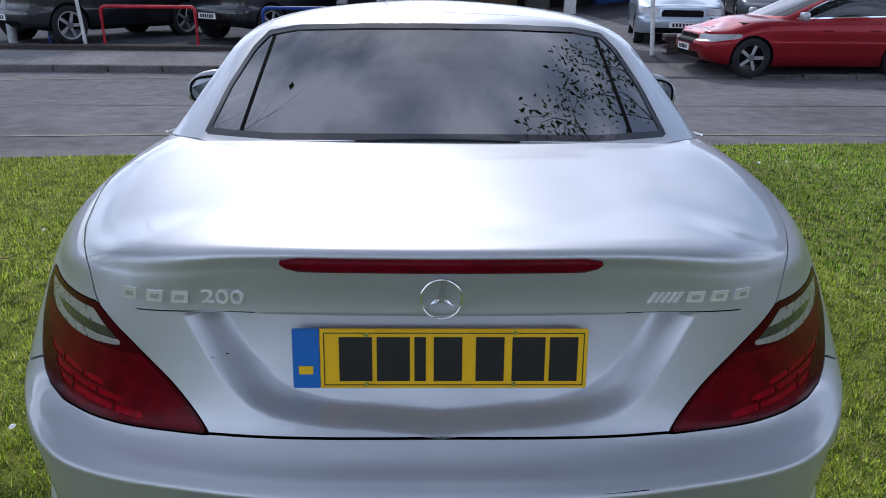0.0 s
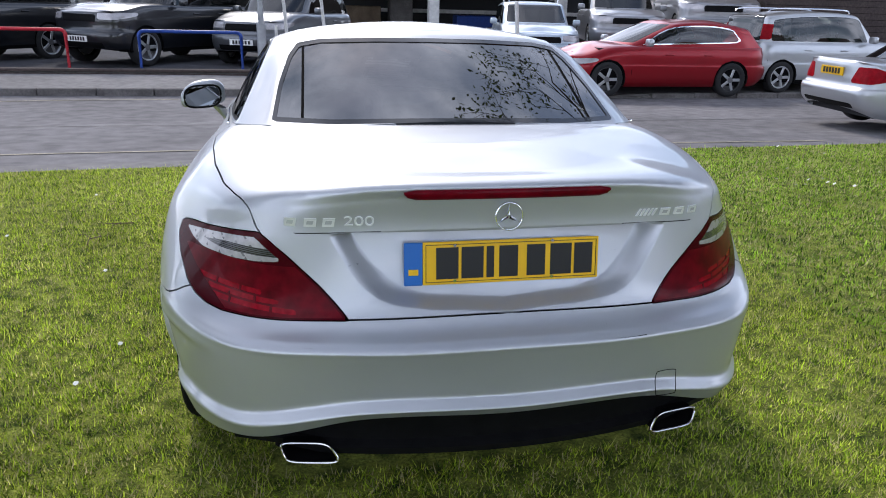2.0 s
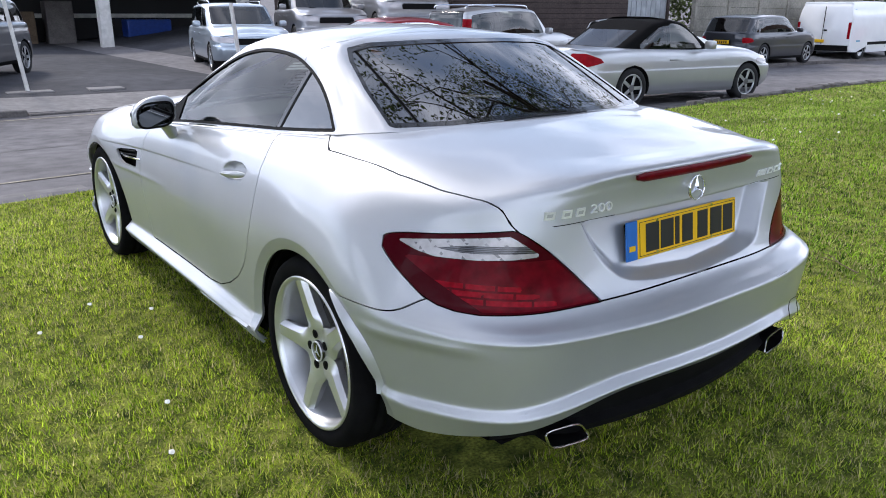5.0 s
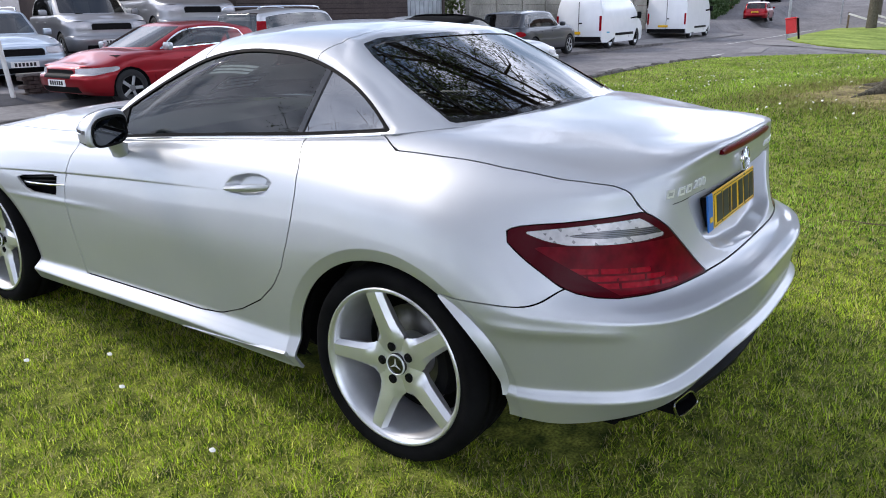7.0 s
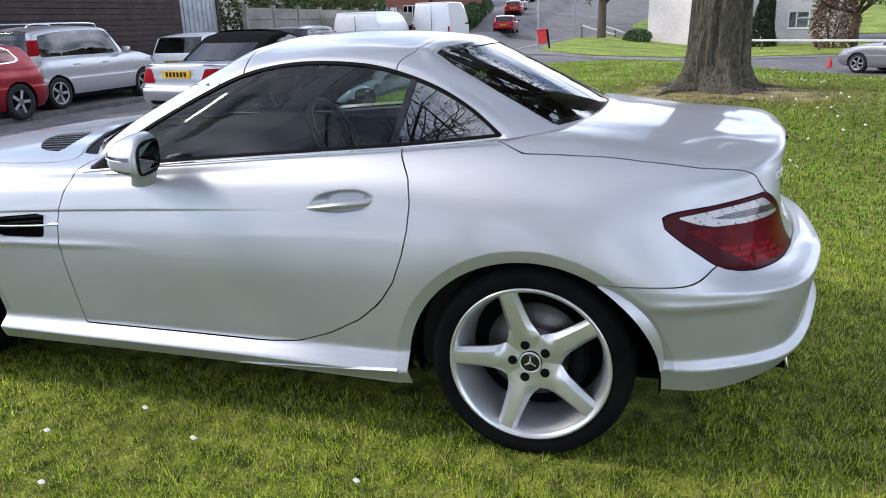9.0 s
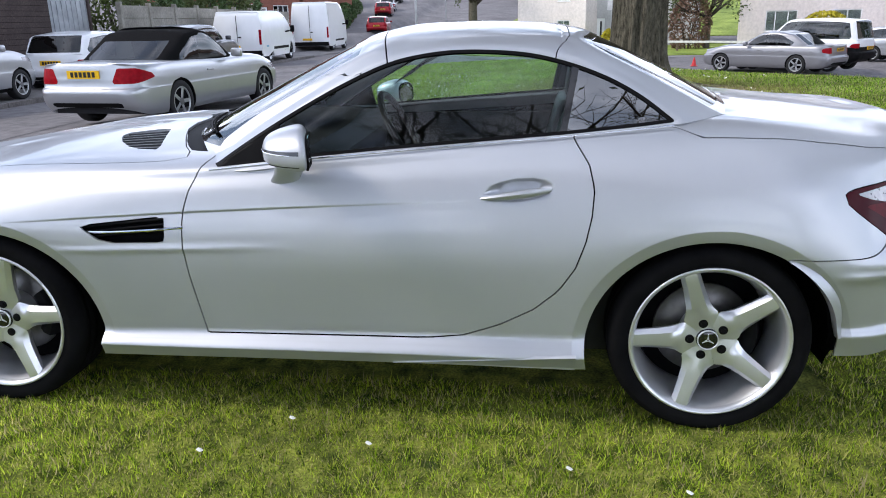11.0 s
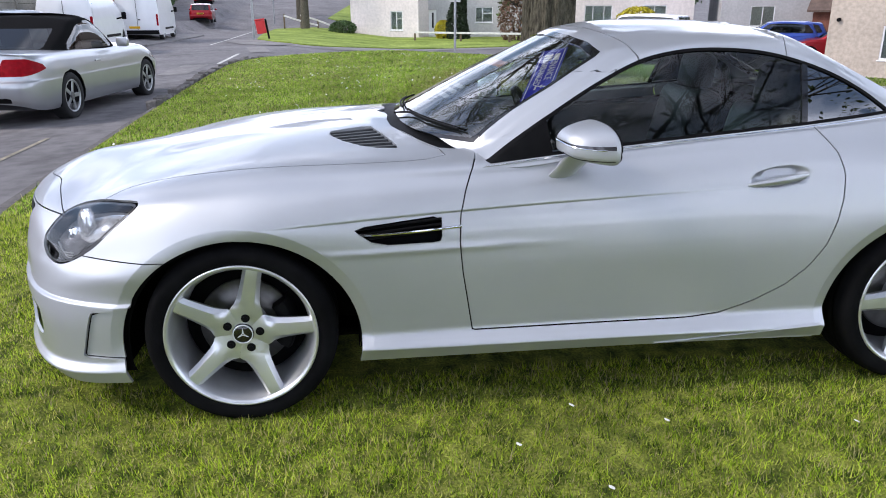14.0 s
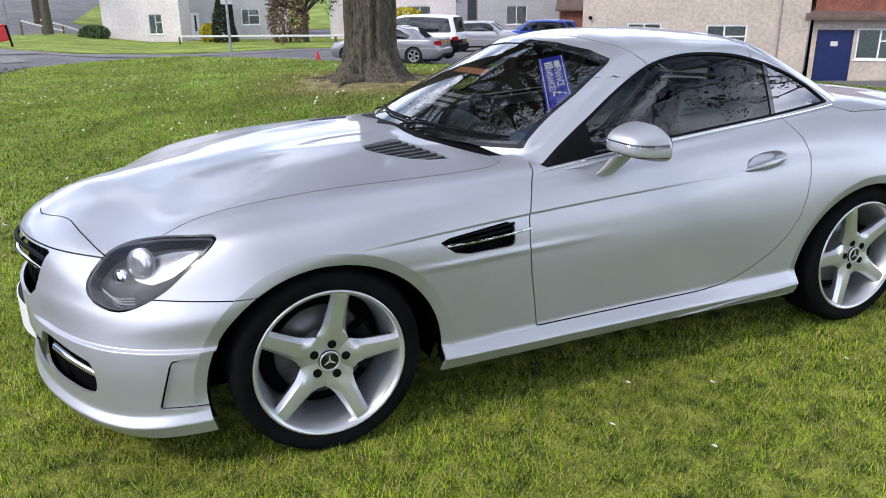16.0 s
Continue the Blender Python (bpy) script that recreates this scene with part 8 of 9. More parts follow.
def house(name, label, x, y, turn, width, depth, height, material, windows, doors=(), z=None, group="", side=None):
    """Front wall looks to local -y, its left end at the origin."""
    th = thing(name, label, "house", group)
    z = float(ground_z(x, y)) if z is None else z
    base = Matrix.Translation((x, y, z)) @ Matrix.Rotation(radians(turn), 4, "Z")
    th.matrix_world = base
    I = Matrix.Identity(4)
    holes = [(w[0], w[1], w[2], w[3]) for w in windows] + [(d[0], d[2] / 2, d[1], d[2]) for d in doors]
    wall_panel(th, 0, width, -1.2, height, holes, material, I)
    for w in windows:
        window(th, w[0], w[1], w[2], w[3], Matrix.Translation((0, .06, 0)), *w[4:])
    for d in doors:
        dr = new("house_door")
        dr.parent = th
        dr.matrix_local = Matrix.Translation((d[0], .08, 0))
        bm = bmesh.new()
        box(bm, -d[1] / 2, d[1] / 2, 0, .05, 0, d[2])
        part("door_leaf", bm, d[3], dr)
        if d[3] is not NAVY:
            for sx in (-.22, .22):
                bm = bmesh.new()
                box(bm, sx * d[1] - .07, sx * d[1] + .07, -.012, 0, d[2] * .35, d[2] * .9)
                part("door_pane", bm, ROOM, dr)
        else:
            bm = bmesh.new()
            box(bm, -.12, .12, -.01, 0, d[2] * .72, d[2] * .80)
            part("door_notice", bm, WHITE_PAINT, dr)
    smat = side or material
    for xx, s in ((.25, 1), (width, 1)):
        wall_panel(th, 0, depth - .25, -1.2, height, (), smat, Matrix.Translation((xx - .001, .25, 0)) @ Matrix.Rotation(radians(90), 4, "Z"), name="side_wall")
    wall_panel(th, 0, width, -1.2, height, (), material, Matrix.Translation((0, depth, 0)), name="back_wall")
    gable_roof(th, 0, width, 0, depth, height, 2.2, I)
    return th


# pale rendered house beyond the green, its grey flank with the door, and its neighbours
house("house", "pale rendered end house beyond the green", 56.4, 2.0, -118, 5.55, 9.0, 5.4, RENDER_PALE, [(3.8, 1.2, 1.0, 1.35, (.5,), .6), (3.8, 3.8, 1.0, 1.2, (.5,), .6)], z=-.95, group="houses beyond the green")
house("house", "grey rendered house with a white door", 55.8, -2.65, -104, 8.0, 8.0, 5.4, RENDER_GREY, [(5.4, 1.65, 1.3, 1.1, (.4,), .6), (5.4, 4.1, 1.5, 1.2, (.4,), .6)], [(1.3, 1.0, 2.0, UPVC)], z=-1.0, group="houses beyond the green")
house("house", "pale rendered house behind a red shrub", 51.0, -12.8, -110, 9.0, 8.0, 5.4, RENDER_PALE, [(2.6, 1.7, 1.9, 1.3, (.3, .7)), (6.4, 1.7, 1.6, 1.3, (.5,))], z=-1.05, group="houses beyond the green", side=RENDER_GREY)
house("house", "grey rendered house at the end of the row", 46.5, -22.5, -110, 9.0, 8.0, 5.4, RENDER_GREY, [(2.6, 1.7, 1.5, 1.3, (.5,)), (6.4, 1.7, 1.5, 1.3, (.5,))], z=-1.1, group="houses beyond the green")
# pebbledashed house with small windows, and the lower block with the navy door
house("house", "pebbledashed house with small white windows", 24.2, -15.8, -139, 8.55, 9.0, 5.6, RENDER_PINK, [(2.53, 1.72, 1.36, 1.18, (.5,), .62), (5.68, 1.67, 1.50, 1.15, (.45,), .62), (5.2, 4.4, 1.5, 1.2, (.5,), .6)], z=-1.72)
house("house", "brick and render block with a wide navy door", 17.72, -21.62, -139, 9.0, 8.0, 2.55, RENDER_PINK, [(2.25, 1.6, 1.5, 1.1, (.5,), .6), (5.4, 1.55, 1.6, 1.15, (.5,), .6)], [(.78, 1.22, 2.1, NAVY)], z=-1.75)
tagged(part("upper_brickwork", (lambda bm: (box(bm, 0, 9.0, -.04, 7.9, 2.56, 4.6), bm)[1])(bmesh.new()), BRICK_RED, at=Matrix.Translation((17.72, -21.62, -1.75)) @ Matrix.Rotation(radians(-139), 4, "Z")), "red brick upper storey of the block", "wall", kind="structure")
peb = Matrix.Translation((24.2, -15.8, -1.72)) @ Matrix.Rotation(radians(-139), 4, "Z")
bm = bmesh.new()
cyl(bm, (7.53, -.05, -.3), (7.53, -.05, 5.4), .035, n=10)
tagged(part("drainpipe", bm, mat("beige_pipe", (.36, .30, .25), .6, var=.15, scale=5), at=peb), "beige drainpipe on the house wall", "pipe")
bm = bmesh.new()
cyl(bm, (.34, -.12, 2.51), (.34, 0, 2.51), .07, n=14)
tagged(part("flue", bm, BLACK_TRIM, at=peb), "short black flue on the house wall", "flue")
bm = bmesh.new()
box(bm, 8.6, 17.6, -.03, .0, 2.42, 2.55)
tagged(part("string_course", bm, RENDER_PALE, at=peb @ Matrix.Translation((0, .15, 0))), "pale string course over the navy door", "trim", kind="structure")
# brick garages far behind the cars
house("garage_block", "dark brick garages behind the parked cars", 40.0, -25.0, -130, 12.0, 6.0, 2.6, BRICK_RED, [], [(2.5, 2.2, 2.0, TIMBER), (6.0, 2.2, 2.0, TIMBER)], z=-1.6)
# red brick houses across the far road
house("house", "red brick house with white bay windows", 52.0, 23.0, -18, 9.0, 8.0, 5.6, BRICK_RED, [(2.2, 1.5, 2.4, 1.5, (.25, .5, .75)), (6.4, 1.5, 2.0, 1.4, (.33, .66)), (2.2, 4.2, 2.0, 1.3, (.33, .66))], [(4.2, .95, 2.05, UPVC)], group="brick houses")
house("house", "red brick house with white windows", 62.5, 20.5, -14, 9.0, 8.0, 5.6, BRICK_RED, [(2.2, 1.5, 2.4, 1.5, (.25, .5, .75)), (6.4, 1.5, 2.0, 1.4, (.33, .66))], [(4.2, .95, 2.05, UPVC)], group="brick houses")
house("house", "red brick house on the hill", 88, 27, -10, 9.0, 8.0, 5.6, BRICK_RED, [(2.2, 1.5, 2.4, 1.5, (.25, .5, .75)), (6.4, 1.5, 2.0, 1.4, (.33, .66))], [(4.2, .95, 2.05, UPVC)], group="brick houses")
house("house", "red brick house on the hillside", 112, 6, -90, 12.0, 8.0, 5.6, BRICK_RED, [(2.2, 1.5, 2.0, 1.4, (.33, .66)), (8.4, 1.5, 2.0, 1.4, (.33, .66))], [(5.2, .95, 2.05, UPVC)], group="brick houses")

# dark brick building beside the sales yard: wall of brick courses with a steel door
shop = thing("brick_building", "dark brick building with a grey steel door", "building")
wall_panel(shop, 11.05, 20.4, -.6, 5.0, [(19.27, 1.75, 2.05, 4.2)], BRICK_DARK, Matrix.Translation((0, 14.7, 0)))
wall_panel(shop, 0, 11, -.6, 5.0, (), BRICK_DARK, Matrix.Translation((11.05, 25.7, 0)) @ Matrix.Rotation(radians(-90), 4, "Z"), name="side_wall")
wall_panel(shop, 0, 11, -.6, 5.0, (), BRICK_DARK, Matrix.Translation((20.4, 14.96, 0)) @ Matrix.Rotation(radians(90), 4, "Z"), name="side_wall")
bm = bmesh.new()
box(bm, 18.24, 20.30, 14.79, 14.82, -.45, 3.85)
steel_door = part("steel_door", bm, mat("steel_door", (.36, .38, .40), .5, .3, var=.2, scale=3), shop, "grey ribbed steel door")
for k in range(9):
    bm = bmesh.new()
    box(bm, 18.26 + k * .25, 18.31 + k * .25, 14.765, 14.79, -.45, 3.85)
    part("door_rib", bm, bpy.data.materials["steel_door"], steel_door)
bm = bmesh.new()
box(bm, 11.05, 20.4, 15.0, 25.6, 4.9, 5.1)
part("flat_roof", bm, YARD, shop)
for k in range(28):
    bm = bmesh.new()
    box(bm, 11.07, 18.22, 14.692, 14.6995, -.4 + k * .15, -.392 + k * .15)
    part("mortar_course", bm, BLACK_GAP, shop)

# sales building at the back of the yard: white columns and a dark open front
sales = thing("showroom", "low showroom with white columns and a dark open front", "building")
bm = bmesh.new()
box(bm, -12, 14, 27.0, 36.0, 2.7, 3.4)
part("canopy", bm, RENDER_GREY, sales)
bm = bmesh.new()
box(bm, -12, 14, 33.6, 33.9, -.4, 2.7)
part("back_wall", bm, ROOM, sales)
for x in (-11.8, -6.0, -.3, 5.3, 10.5, 13.7):
    bm = bmesh.new()
    box(bm, x - .2, x + .2, 27.2, 27.6, -.4, 2.72, .02, segs=1)
    part("column", bm, WHITE_PAINT, sales)
bm = bmesh.new()
box(bm, -12, 14, 33.4, 33.6, .95, 1.12)
part("wall_stripe", bm, WHITE_PAINT, sales)
for x, w, h, mt in ((2.2, 1.6, 1.5, TIMBER), (4.2, 1.0, 1.9, KERB), (7.2, 1.8, 1.2, BLUE_METAL), (-4, 2.2, 1.4, GREY_METAL)):
    bm = bmesh.new()
    box(bm, x, x + w, 31.6, 32.5, -.3, h - .3, .04)
    tagged(part("crate", bm, mt), "large crate standing in the showroom", "crate")

# concrete panel fence along the far pavement
fence = thing("panel_fence", "grey concrete panel fence with upright posts", "fence")
for k in range(9):
    x = 20.55 + k * 1.9
    zb = float(ground_z(x, 13.8))
    bm = bmesh.new()
    box(bm, x - .07, x + .07, 13.72, 13.88, zb - .1, zb + 1.72, .012, segs=1)
    part("fence_post", bm, CONCRETE, fence)
    for r in range(4):
        bm = bmesh.new()
        box(bm, x + .075, x + 1.825, 13.77, 13.83, zb + .02 + r * .40, zb + .41 + r * .40, .008, segs=1)
        part("fence_panel", bm, CONCRETE, fence)
# timber fence and shed by the far van
fence = thing("timber_fence", "brown board fence beside the far road", "fence")
for k in range(46):
    x = 43.0 + k * .15
    zb = float(ground_z(x, 14.4))
    bm = bmesh.new()
    box(bm, x, x + .14, 14.4 + .002 * (k % 3), 14.43 + .002 * (k % 3), zb, zb + 1.7 + .03 * math.sin(k * 3.3), 0)
    part("board", bm, TIMBER, fence)
bm = bmesh.new()
box(bm, 36.8, 42.6, 15.6, 15.9, -.6, 1.35)
tagged(part("garden_wall", bm, BRICK_DARK), "dark garden wall beside the far road", "wall", kind="structure")

# white rail fences on the green
def rail_fence(pts, label, tops, runs):
    """Posts at pts; each run gives (post, height) pairs that one rail joins."""
    th = thing("rail_fence", label, "fence", "low rail fences")
    zz = [float(ground_z(x, y)) + .06 for x, y in pts]
    for (x, y), z, h in zip(pts, zz, tops):
        bm = bmesh.new()
        box(bm, x - .06, x + .06, y - .06, y + .06, z - .1, z + h, .01, segs=1)
        part("rail_post", bm, TIMBER, th)
    for run in runs:
        ends = [Vector((pts[k][0] - .10, pts[k][1], zz[k] + h)) for k, h in run]
        for a, b in zip(ends, ends[1:]):
            d = b - a
            bm = bmesh.new()
            box(bm, 0, d.length, -.04, .04, -.06, .06, .01, segs=1)
            part("rail", bm, WHITE_PAINT, th, "white rail", at=Matrix.Translation(a) @ d.to_track_quat("X", "Z").to_matrix().to_4x4())


rail_fence([(60.5, 7.3), (60.0, 5.95), (59.5, 4.6), (59.0, 3.1)], "sloping double white rail on dark posts by the road", (1.1, 1.1, .7, .28), [((0, 1.0), (1, .55), (2, .22)), ((1, 1.0), (2, .6), (3, .2))])
rail_fence([(48.5, -2.2), (46.5, -5.0), (44.5, -7.8), (42.5, -10.6), (40.9, -13.0)], "low white rail before the houses", [.46] * 5, [[(k, .52) for k in range(5)]])

# litter bin, sign post, cone
bin_ = thing("litter_bin", "red litter bin on a post beside the road", "litter bin", m=Matrix.Translation((38.1, 6.27, float(ground_z(38.1, 6.27)) + .04)) @ Matrix.Rotation(radians(-8), 4, "X"))
bm = bmesh.new()
cyl(bm, (0, 0, -.08), (0, 0, 1.0), .05, n=10)
part("bin_post", bm, BLACK_TRIM, bin_)
bm = bmesh.new()
box(bm, -.24, .24, .055, .52, .32, .98, .04)
part("bin_body", bm, RED_PLASTIC, bin_)
bm = bmesh.new()
box(bm, -.26, .26, .04, .535, .982, 1.06, .03)
part("bin_lid", bm, RED_PLASTIC, bin_)
sp = thing("sign_post", "grey post with a small white sign", "sign", m=Matrix.Translation((33.6, -2.9, float(ground_z(33.6, -2.9)))))
bm = bmesh.new()
cyl(bm, (0, 0, -.1), (0, 0, 2.9), .06, n=10)
part("post_shaft", bm, GREY_METAL, sp)
bm = bmesh.new()
box(bm, -.03, .03, -.25, .25, 2.35, 2.85)
part("sign_panel", bm, WHITE_PAINT, sp)
post("lamp_post", 41.0, 7.4, 6.5, .07, GREY_METAL, "grey lamp post beside the bin")
post("lamp_post", 66.0, 8.6, 6.5, .07, GREY_METAL, "grey lamp post at the far bend")
cone = thing("traffic_cone", "small orange traffic cone by the kerb", "cone", m=Matrix.Translation((29.6, -5.9, float(ground_z(29.6, -5.9)) + .01)))
bm = bmesh.new()
box(bm, -.13, .13, -.13, .13, 0, .03, .01, segs=1)
part("cone_foot", bm, RED_PLASTIC, cone)
bm = bmesh.new()
cyl(bm, (0, 0, .03), (0, 0, .36), .10, .025, 14)
part("cone_body", bm, RED_PLASTIC, cone)

# ---- trees, shrubs and grass ----
def limb_mesh(bm, pts, radii, n):
    rings = []
    for i, p in enumerate(pts):
        d = pts[min(i + 1, len(pts) - 1)] - pts[max(i - 1, 0)]
        q = d.to_track_quat("Z", "Y")
        rings.append([bm.verts.new(p + q @ Vector((radii[i] * math.cos(2 * math.pi * k / n), radii[i] * math.sin(2 * math.pi * k / n), 0))) for k in range(n)])
    for a, b in zip(rings, rings[1:]):
        for k in range(n):
            bm.faces.new((a[k], a[(k + 1) % n], b[(k + 1) % n], b[k]))


def tree(name, label, x, y, z, trunk_r, fork, spread, height, seed, leaves=0, leaf=LEAF, leaf_size=.07, flare=0.0, limbs=7, levels=4, dense=0):
    """A tapered trunk with limbs that branch again and again, and leaves about the thin ends."""
    rnd = random.Random(seed)
    th = thing(name, label, "tree", m=Matrix.Translation((x, y, z)))
    n = 72 if flare else 14
    rows, bm = [], bmesh.new()
    zs = [-.1, 0, .06, .12, .2, .3, .42, .6, .8, 1.0, 1.2, 1.5, 1.8, 2.2, 2.6, 3.1, 3.6, fork] if flare else [-.1, 0, .3, .8, 1.6, fork]
    lobes = [rnd.uniform(0, 6.28) for _ in range(4)]
    for h in zs:
        ring = []
        for k in range(n):
            a = 2 * math.pi * k / n
            r = trunk_r * (1 - .18 * h / fork)
            if flare:
                root = .55 * math.sin(3 * a + lobes[0]) + .45 * math.sin(5 * a + lobes[1]) + .35 * math.sin(8 * a + lobes[2])
                r += flare * math.exp(-max(h, 0) / .17) * (.80 + .60 * root) + .05 * trunk_r * math.sin(13 * a + 1.5 * h + 2 * math.sin(2 * h)) + .022 * math.sin(19 * a - 2 * h)
            ring.append(bm.verts.new((r * math.cos(a), r * math.sin(a), h)))
        rows.append(ring)
    for a, b in zip(rows, rows[1:]):
        for k in range(n):
            bm.faces.new((a[k], a[(k + 1) % n], b[(k + 1) % n], b[k]))
    part("trunk", bm, BARK, th, "rough grey-brown trunk", True)
    tips = []
    lm = bmesh.new()

    def grow(p, d, length, r, level):
        pts, radii = [p.copy()], [r]
        steps = 4
        for s in range(steps):
            d = (d + Vector((rnd.gauss(0, .16), rnd.gauss(0, .16), rnd.gauss(.03, .12)))).normalized()
            p = p + d * (length / steps)
            pts.append(p.copy())
            radii.append(r * (1 - .55 * (s + 1) / steps))
        limb_mesh(lm, pts, radii, 7 if level == 0 else 5 if level == 1 else 3)
        if level >= levels - 1:
            tips.extend(pts[1:])
            return
        for b in range(rnd.choice((3, 4)) + dense if level else 4 + dense):
            k = rnd.randint(1, steps)
            turn = Vector((rnd.gauss(0, 1), rnd.gauss(0, 1), rnd.gauss(.15, .6))).normalized()
            grow(pts[k], (d * .75 + turn * .75).normalized(), length * rnd.uniform(.48, .68), radii[k] * .62, level + 1)

    for k in range(limbs):
        a = 2 * math.pi * k / limbs + rnd.uniform(-.3, .3)
        up = rnd.uniform(.35, 1.1)
        d = Vector((math.cos(a), math.sin(a), up)).normalized()
        grow(Vector((0, 0, fork - rnd.uniform(0, .5))) + d * trunk_r * .5, d, math.hypot(spread, height - fork) * rnd.uniform(.36, .5), trunk_r * rnd.uniform(.32, .48), 0)
    tagged(part("branches", lm, SKIN_BARK, th, "dark branching limbs", True), kind="stuff")
    if leaves:
        V, F = [], []
        for _ in range(leaves):
            c = rnd.choice(tips) + Vector((rnd.gauss(0, .16), rnd.gauss(0, .16), rnd.gauss(0, .14)))
            u = Vector((rnd.gauss(0, 1), rnd.gauss(0, 1), rnd.gauss(0, .6))).normalized()
            v = u.cross(Vector((rnd.gauss(0, 1), rnd.gauss(0, 1), rnd.gauss(0, 1)))).normalized()
            s = leaf_size * rnd.uniform(.6, 1.3)
            i = len(V)
            V += [c - u * s, c + v * s * .45, c + u * s, c - v * s * .45]
            F.append((i, i + 1, i + 2, i + 3))
        tagged(part("crown", mesh_of("crown", V, F, leaf, False), None, th, "small young leaves"), kind="stuff")
    return th


def shrub(name, label, x, y, z, rx, ry, h, n, leaf, seed, size=.09, cone=False):
    """A bush: stems and many small leaves with an uneven outline."""
    rnd = random.Random(seed)
    th = thing(name, label, "shrub", m=Matrix.Translation((x, y, z)))
    lm = bmesh.new()
    for k in range(7):
        a = rnd.uniform(0, 6.28)
        e = Vector((rx * .6 * math.cos(a), ry * .6 * math.sin(a), h * rnd.uniform(.6, .9)))
        if cone:
            e = Vector((e.x * .3, e.y * .3, h * .8))
        limb_mesh(lm, [Vector((e.x * .1, e.y * .1, -.05)), e * .5, e], [.03, .02, .008], 5)
    part("stems", lm, SKIN_BARK, th)
    V, F = [], []
    bumps = [(rnd.uniform(0, 6.28), rnd.uniform(.1, .9), rnd.uniform(.7, 1.15)) for _ in range(9)]
    for _ in range(n):
        a, t = rnd.uniform(0, 6.28), rnd.random() ** .8
        wid = (1 - t ** 1.6) * (1.0 if cone else 1.0) if cone else math.sqrt(max(0, 1 - (2 * t - .9) ** 2 * .8))
        k = 1 + .18 * sum(math.cos(a - b) * math.exp(-((t - c) / .2) ** 2) * (d - .9) * 4 for b, c, d in bumps)
        r = wid * k * rnd.uniform(.72, 1.04)
        c = Vector((rx * r * math.cos(a), ry * r * math.sin(a), h * t))
        u = Vector((rnd.gauss(0, 1), rnd.gauss(0, 1), rnd.gauss(0, 1))).normalized()
        v = u.cross(Vector((rnd.gauss(0, 1), rnd.gauss(0, 1), rnd.gauss(0, 1)))).normalized()
        s = size * rnd.uniform(.6, 1.3)
        i = len(V)
        V += [c - u * s, c + v * s * .5, c + u * s, c - v * s * .5]
        F.append((i, i + 1, i + 2, i + 3))
    tagged(part("foliage", mesh_of("foliage", V, F, leaf, False), None, th), kind="stuff")
    return th


tree("lawn_tree", "large tree with a flared trunk on the lawn", 8.15, -.88, .22, .385, 4.6, 10.5, 12.5, 5, 44000, leaf_size=.068, flare=.50, limbs=14, levels=5, dense=1)
tree("bare_tree", "bare spreading tree on the open lawn", -7.6, .9, 0, .34, 2.4, 6.0, 9.0, 11, 900, leaf_size=.05, limbs=12, levels=5, dense=1)
tree("bare_tree", "bare spreading tree with drooping twigs", -8.6, 3.6, 0, .30, 3.0, 5.5, 9.0, 13, 500, leaf_size=.05, limbs=8, levels=5, dense=1)
tree("bare_tree", "bare tree at the edge of the lawn", -9.0, -5.2, 0, .32, 2.6, 6.0, 9.0, 19, 500, leaf_size=.05, limbs=8, levels=5)
tree("budding_tree", "leafy young tree behind the parked car", .8, -8.2, 0, .34, 3.2, 8.5, 9.5, 23, 11000, leaf_size=.07, limbs=9, levels=5)
tree("street_tree", "slim tree before the far houses", 47.5, -10.1, -1.05, .20, 2.4, 4.0, 7.0, 31, 2500, leaf_size=.12)
tree("street_tree", "dark tree by the hillside fence", 58.0, 5.5, -.75, .35, 3.2, 5.0, 9.0, 37, 3000, leaf_size=.13)
tree("street_tree", "tree beside the far road", 70.0, 6.6, .2, .35, 3.5, 5.0, 9.0, 41, 3000, leaf_size=.14)
for k, (x, y) in enumerate(((34, -27), (41, -33), (30, -34), (52, -34), (60, -26), (78, -4), (90, -14))):
    tree("far_tree", "dark tree behind the houses", x, y, float(ground_z(x, y)), .3, 3.0, 5.5, 9.0, 50 + k, 4500, LEAF_DARK, .20, limbs=6, levels=3)

for k in range(6):
    x = 24.0 + k * 2.5
    shrub("bush", "green bush behind the concrete fence", x, 15.8 + .5 * math.sin(k * 3), float(ground_z(x, 15.8)), 1.5, 1.1, 3.0 + .5 * math.sin(k * 2.1), 2600, LEAF_DARK if k % 2 else LEAF, 60 + k, .10)
shrub("conifer", "tall dark clipped conifer beside the house", 50.6, -5.5, -1.0, .80, .80, 4.8, 5200, LEAF_CONIFER, 71, .12, True)
shrub("shrub", "bright yellow shrub beside the house door", 51.8, -4.5, -1.0, .62, .6, 1.3, 1800, LEAF_YELLOW, 72, .09)
shrub("shrub", "reddish shrub before the pale house", 47.5, -8.9, -1.0, 1.25, 1.3, 3.4, 2800, LEAF_RED, 73, .10)
shrub("shrub", "yellow-green shrub before the pale house", 45.2, -16.3, -1.0, 1.7, 1.4, 2.2, 2600, LEAF_YELLOW, 74, .10)
shrub("shrub", "low shrub by the hillside rail", 54.5, 2.6, -.75, 1.6, 1.0, 1.0, 1500, LEAF_DARK, 75, .10)
for k in range(5):
    x = 60 + 5.0 * k
    shrub("hedge", "clipped green hedge beside the far road", x, 17.2 + .8 * k, float(ground_z(x, 17)), 2.4, .9, 1.9, 2200, LEAF_DARK, 80 + k, .12)

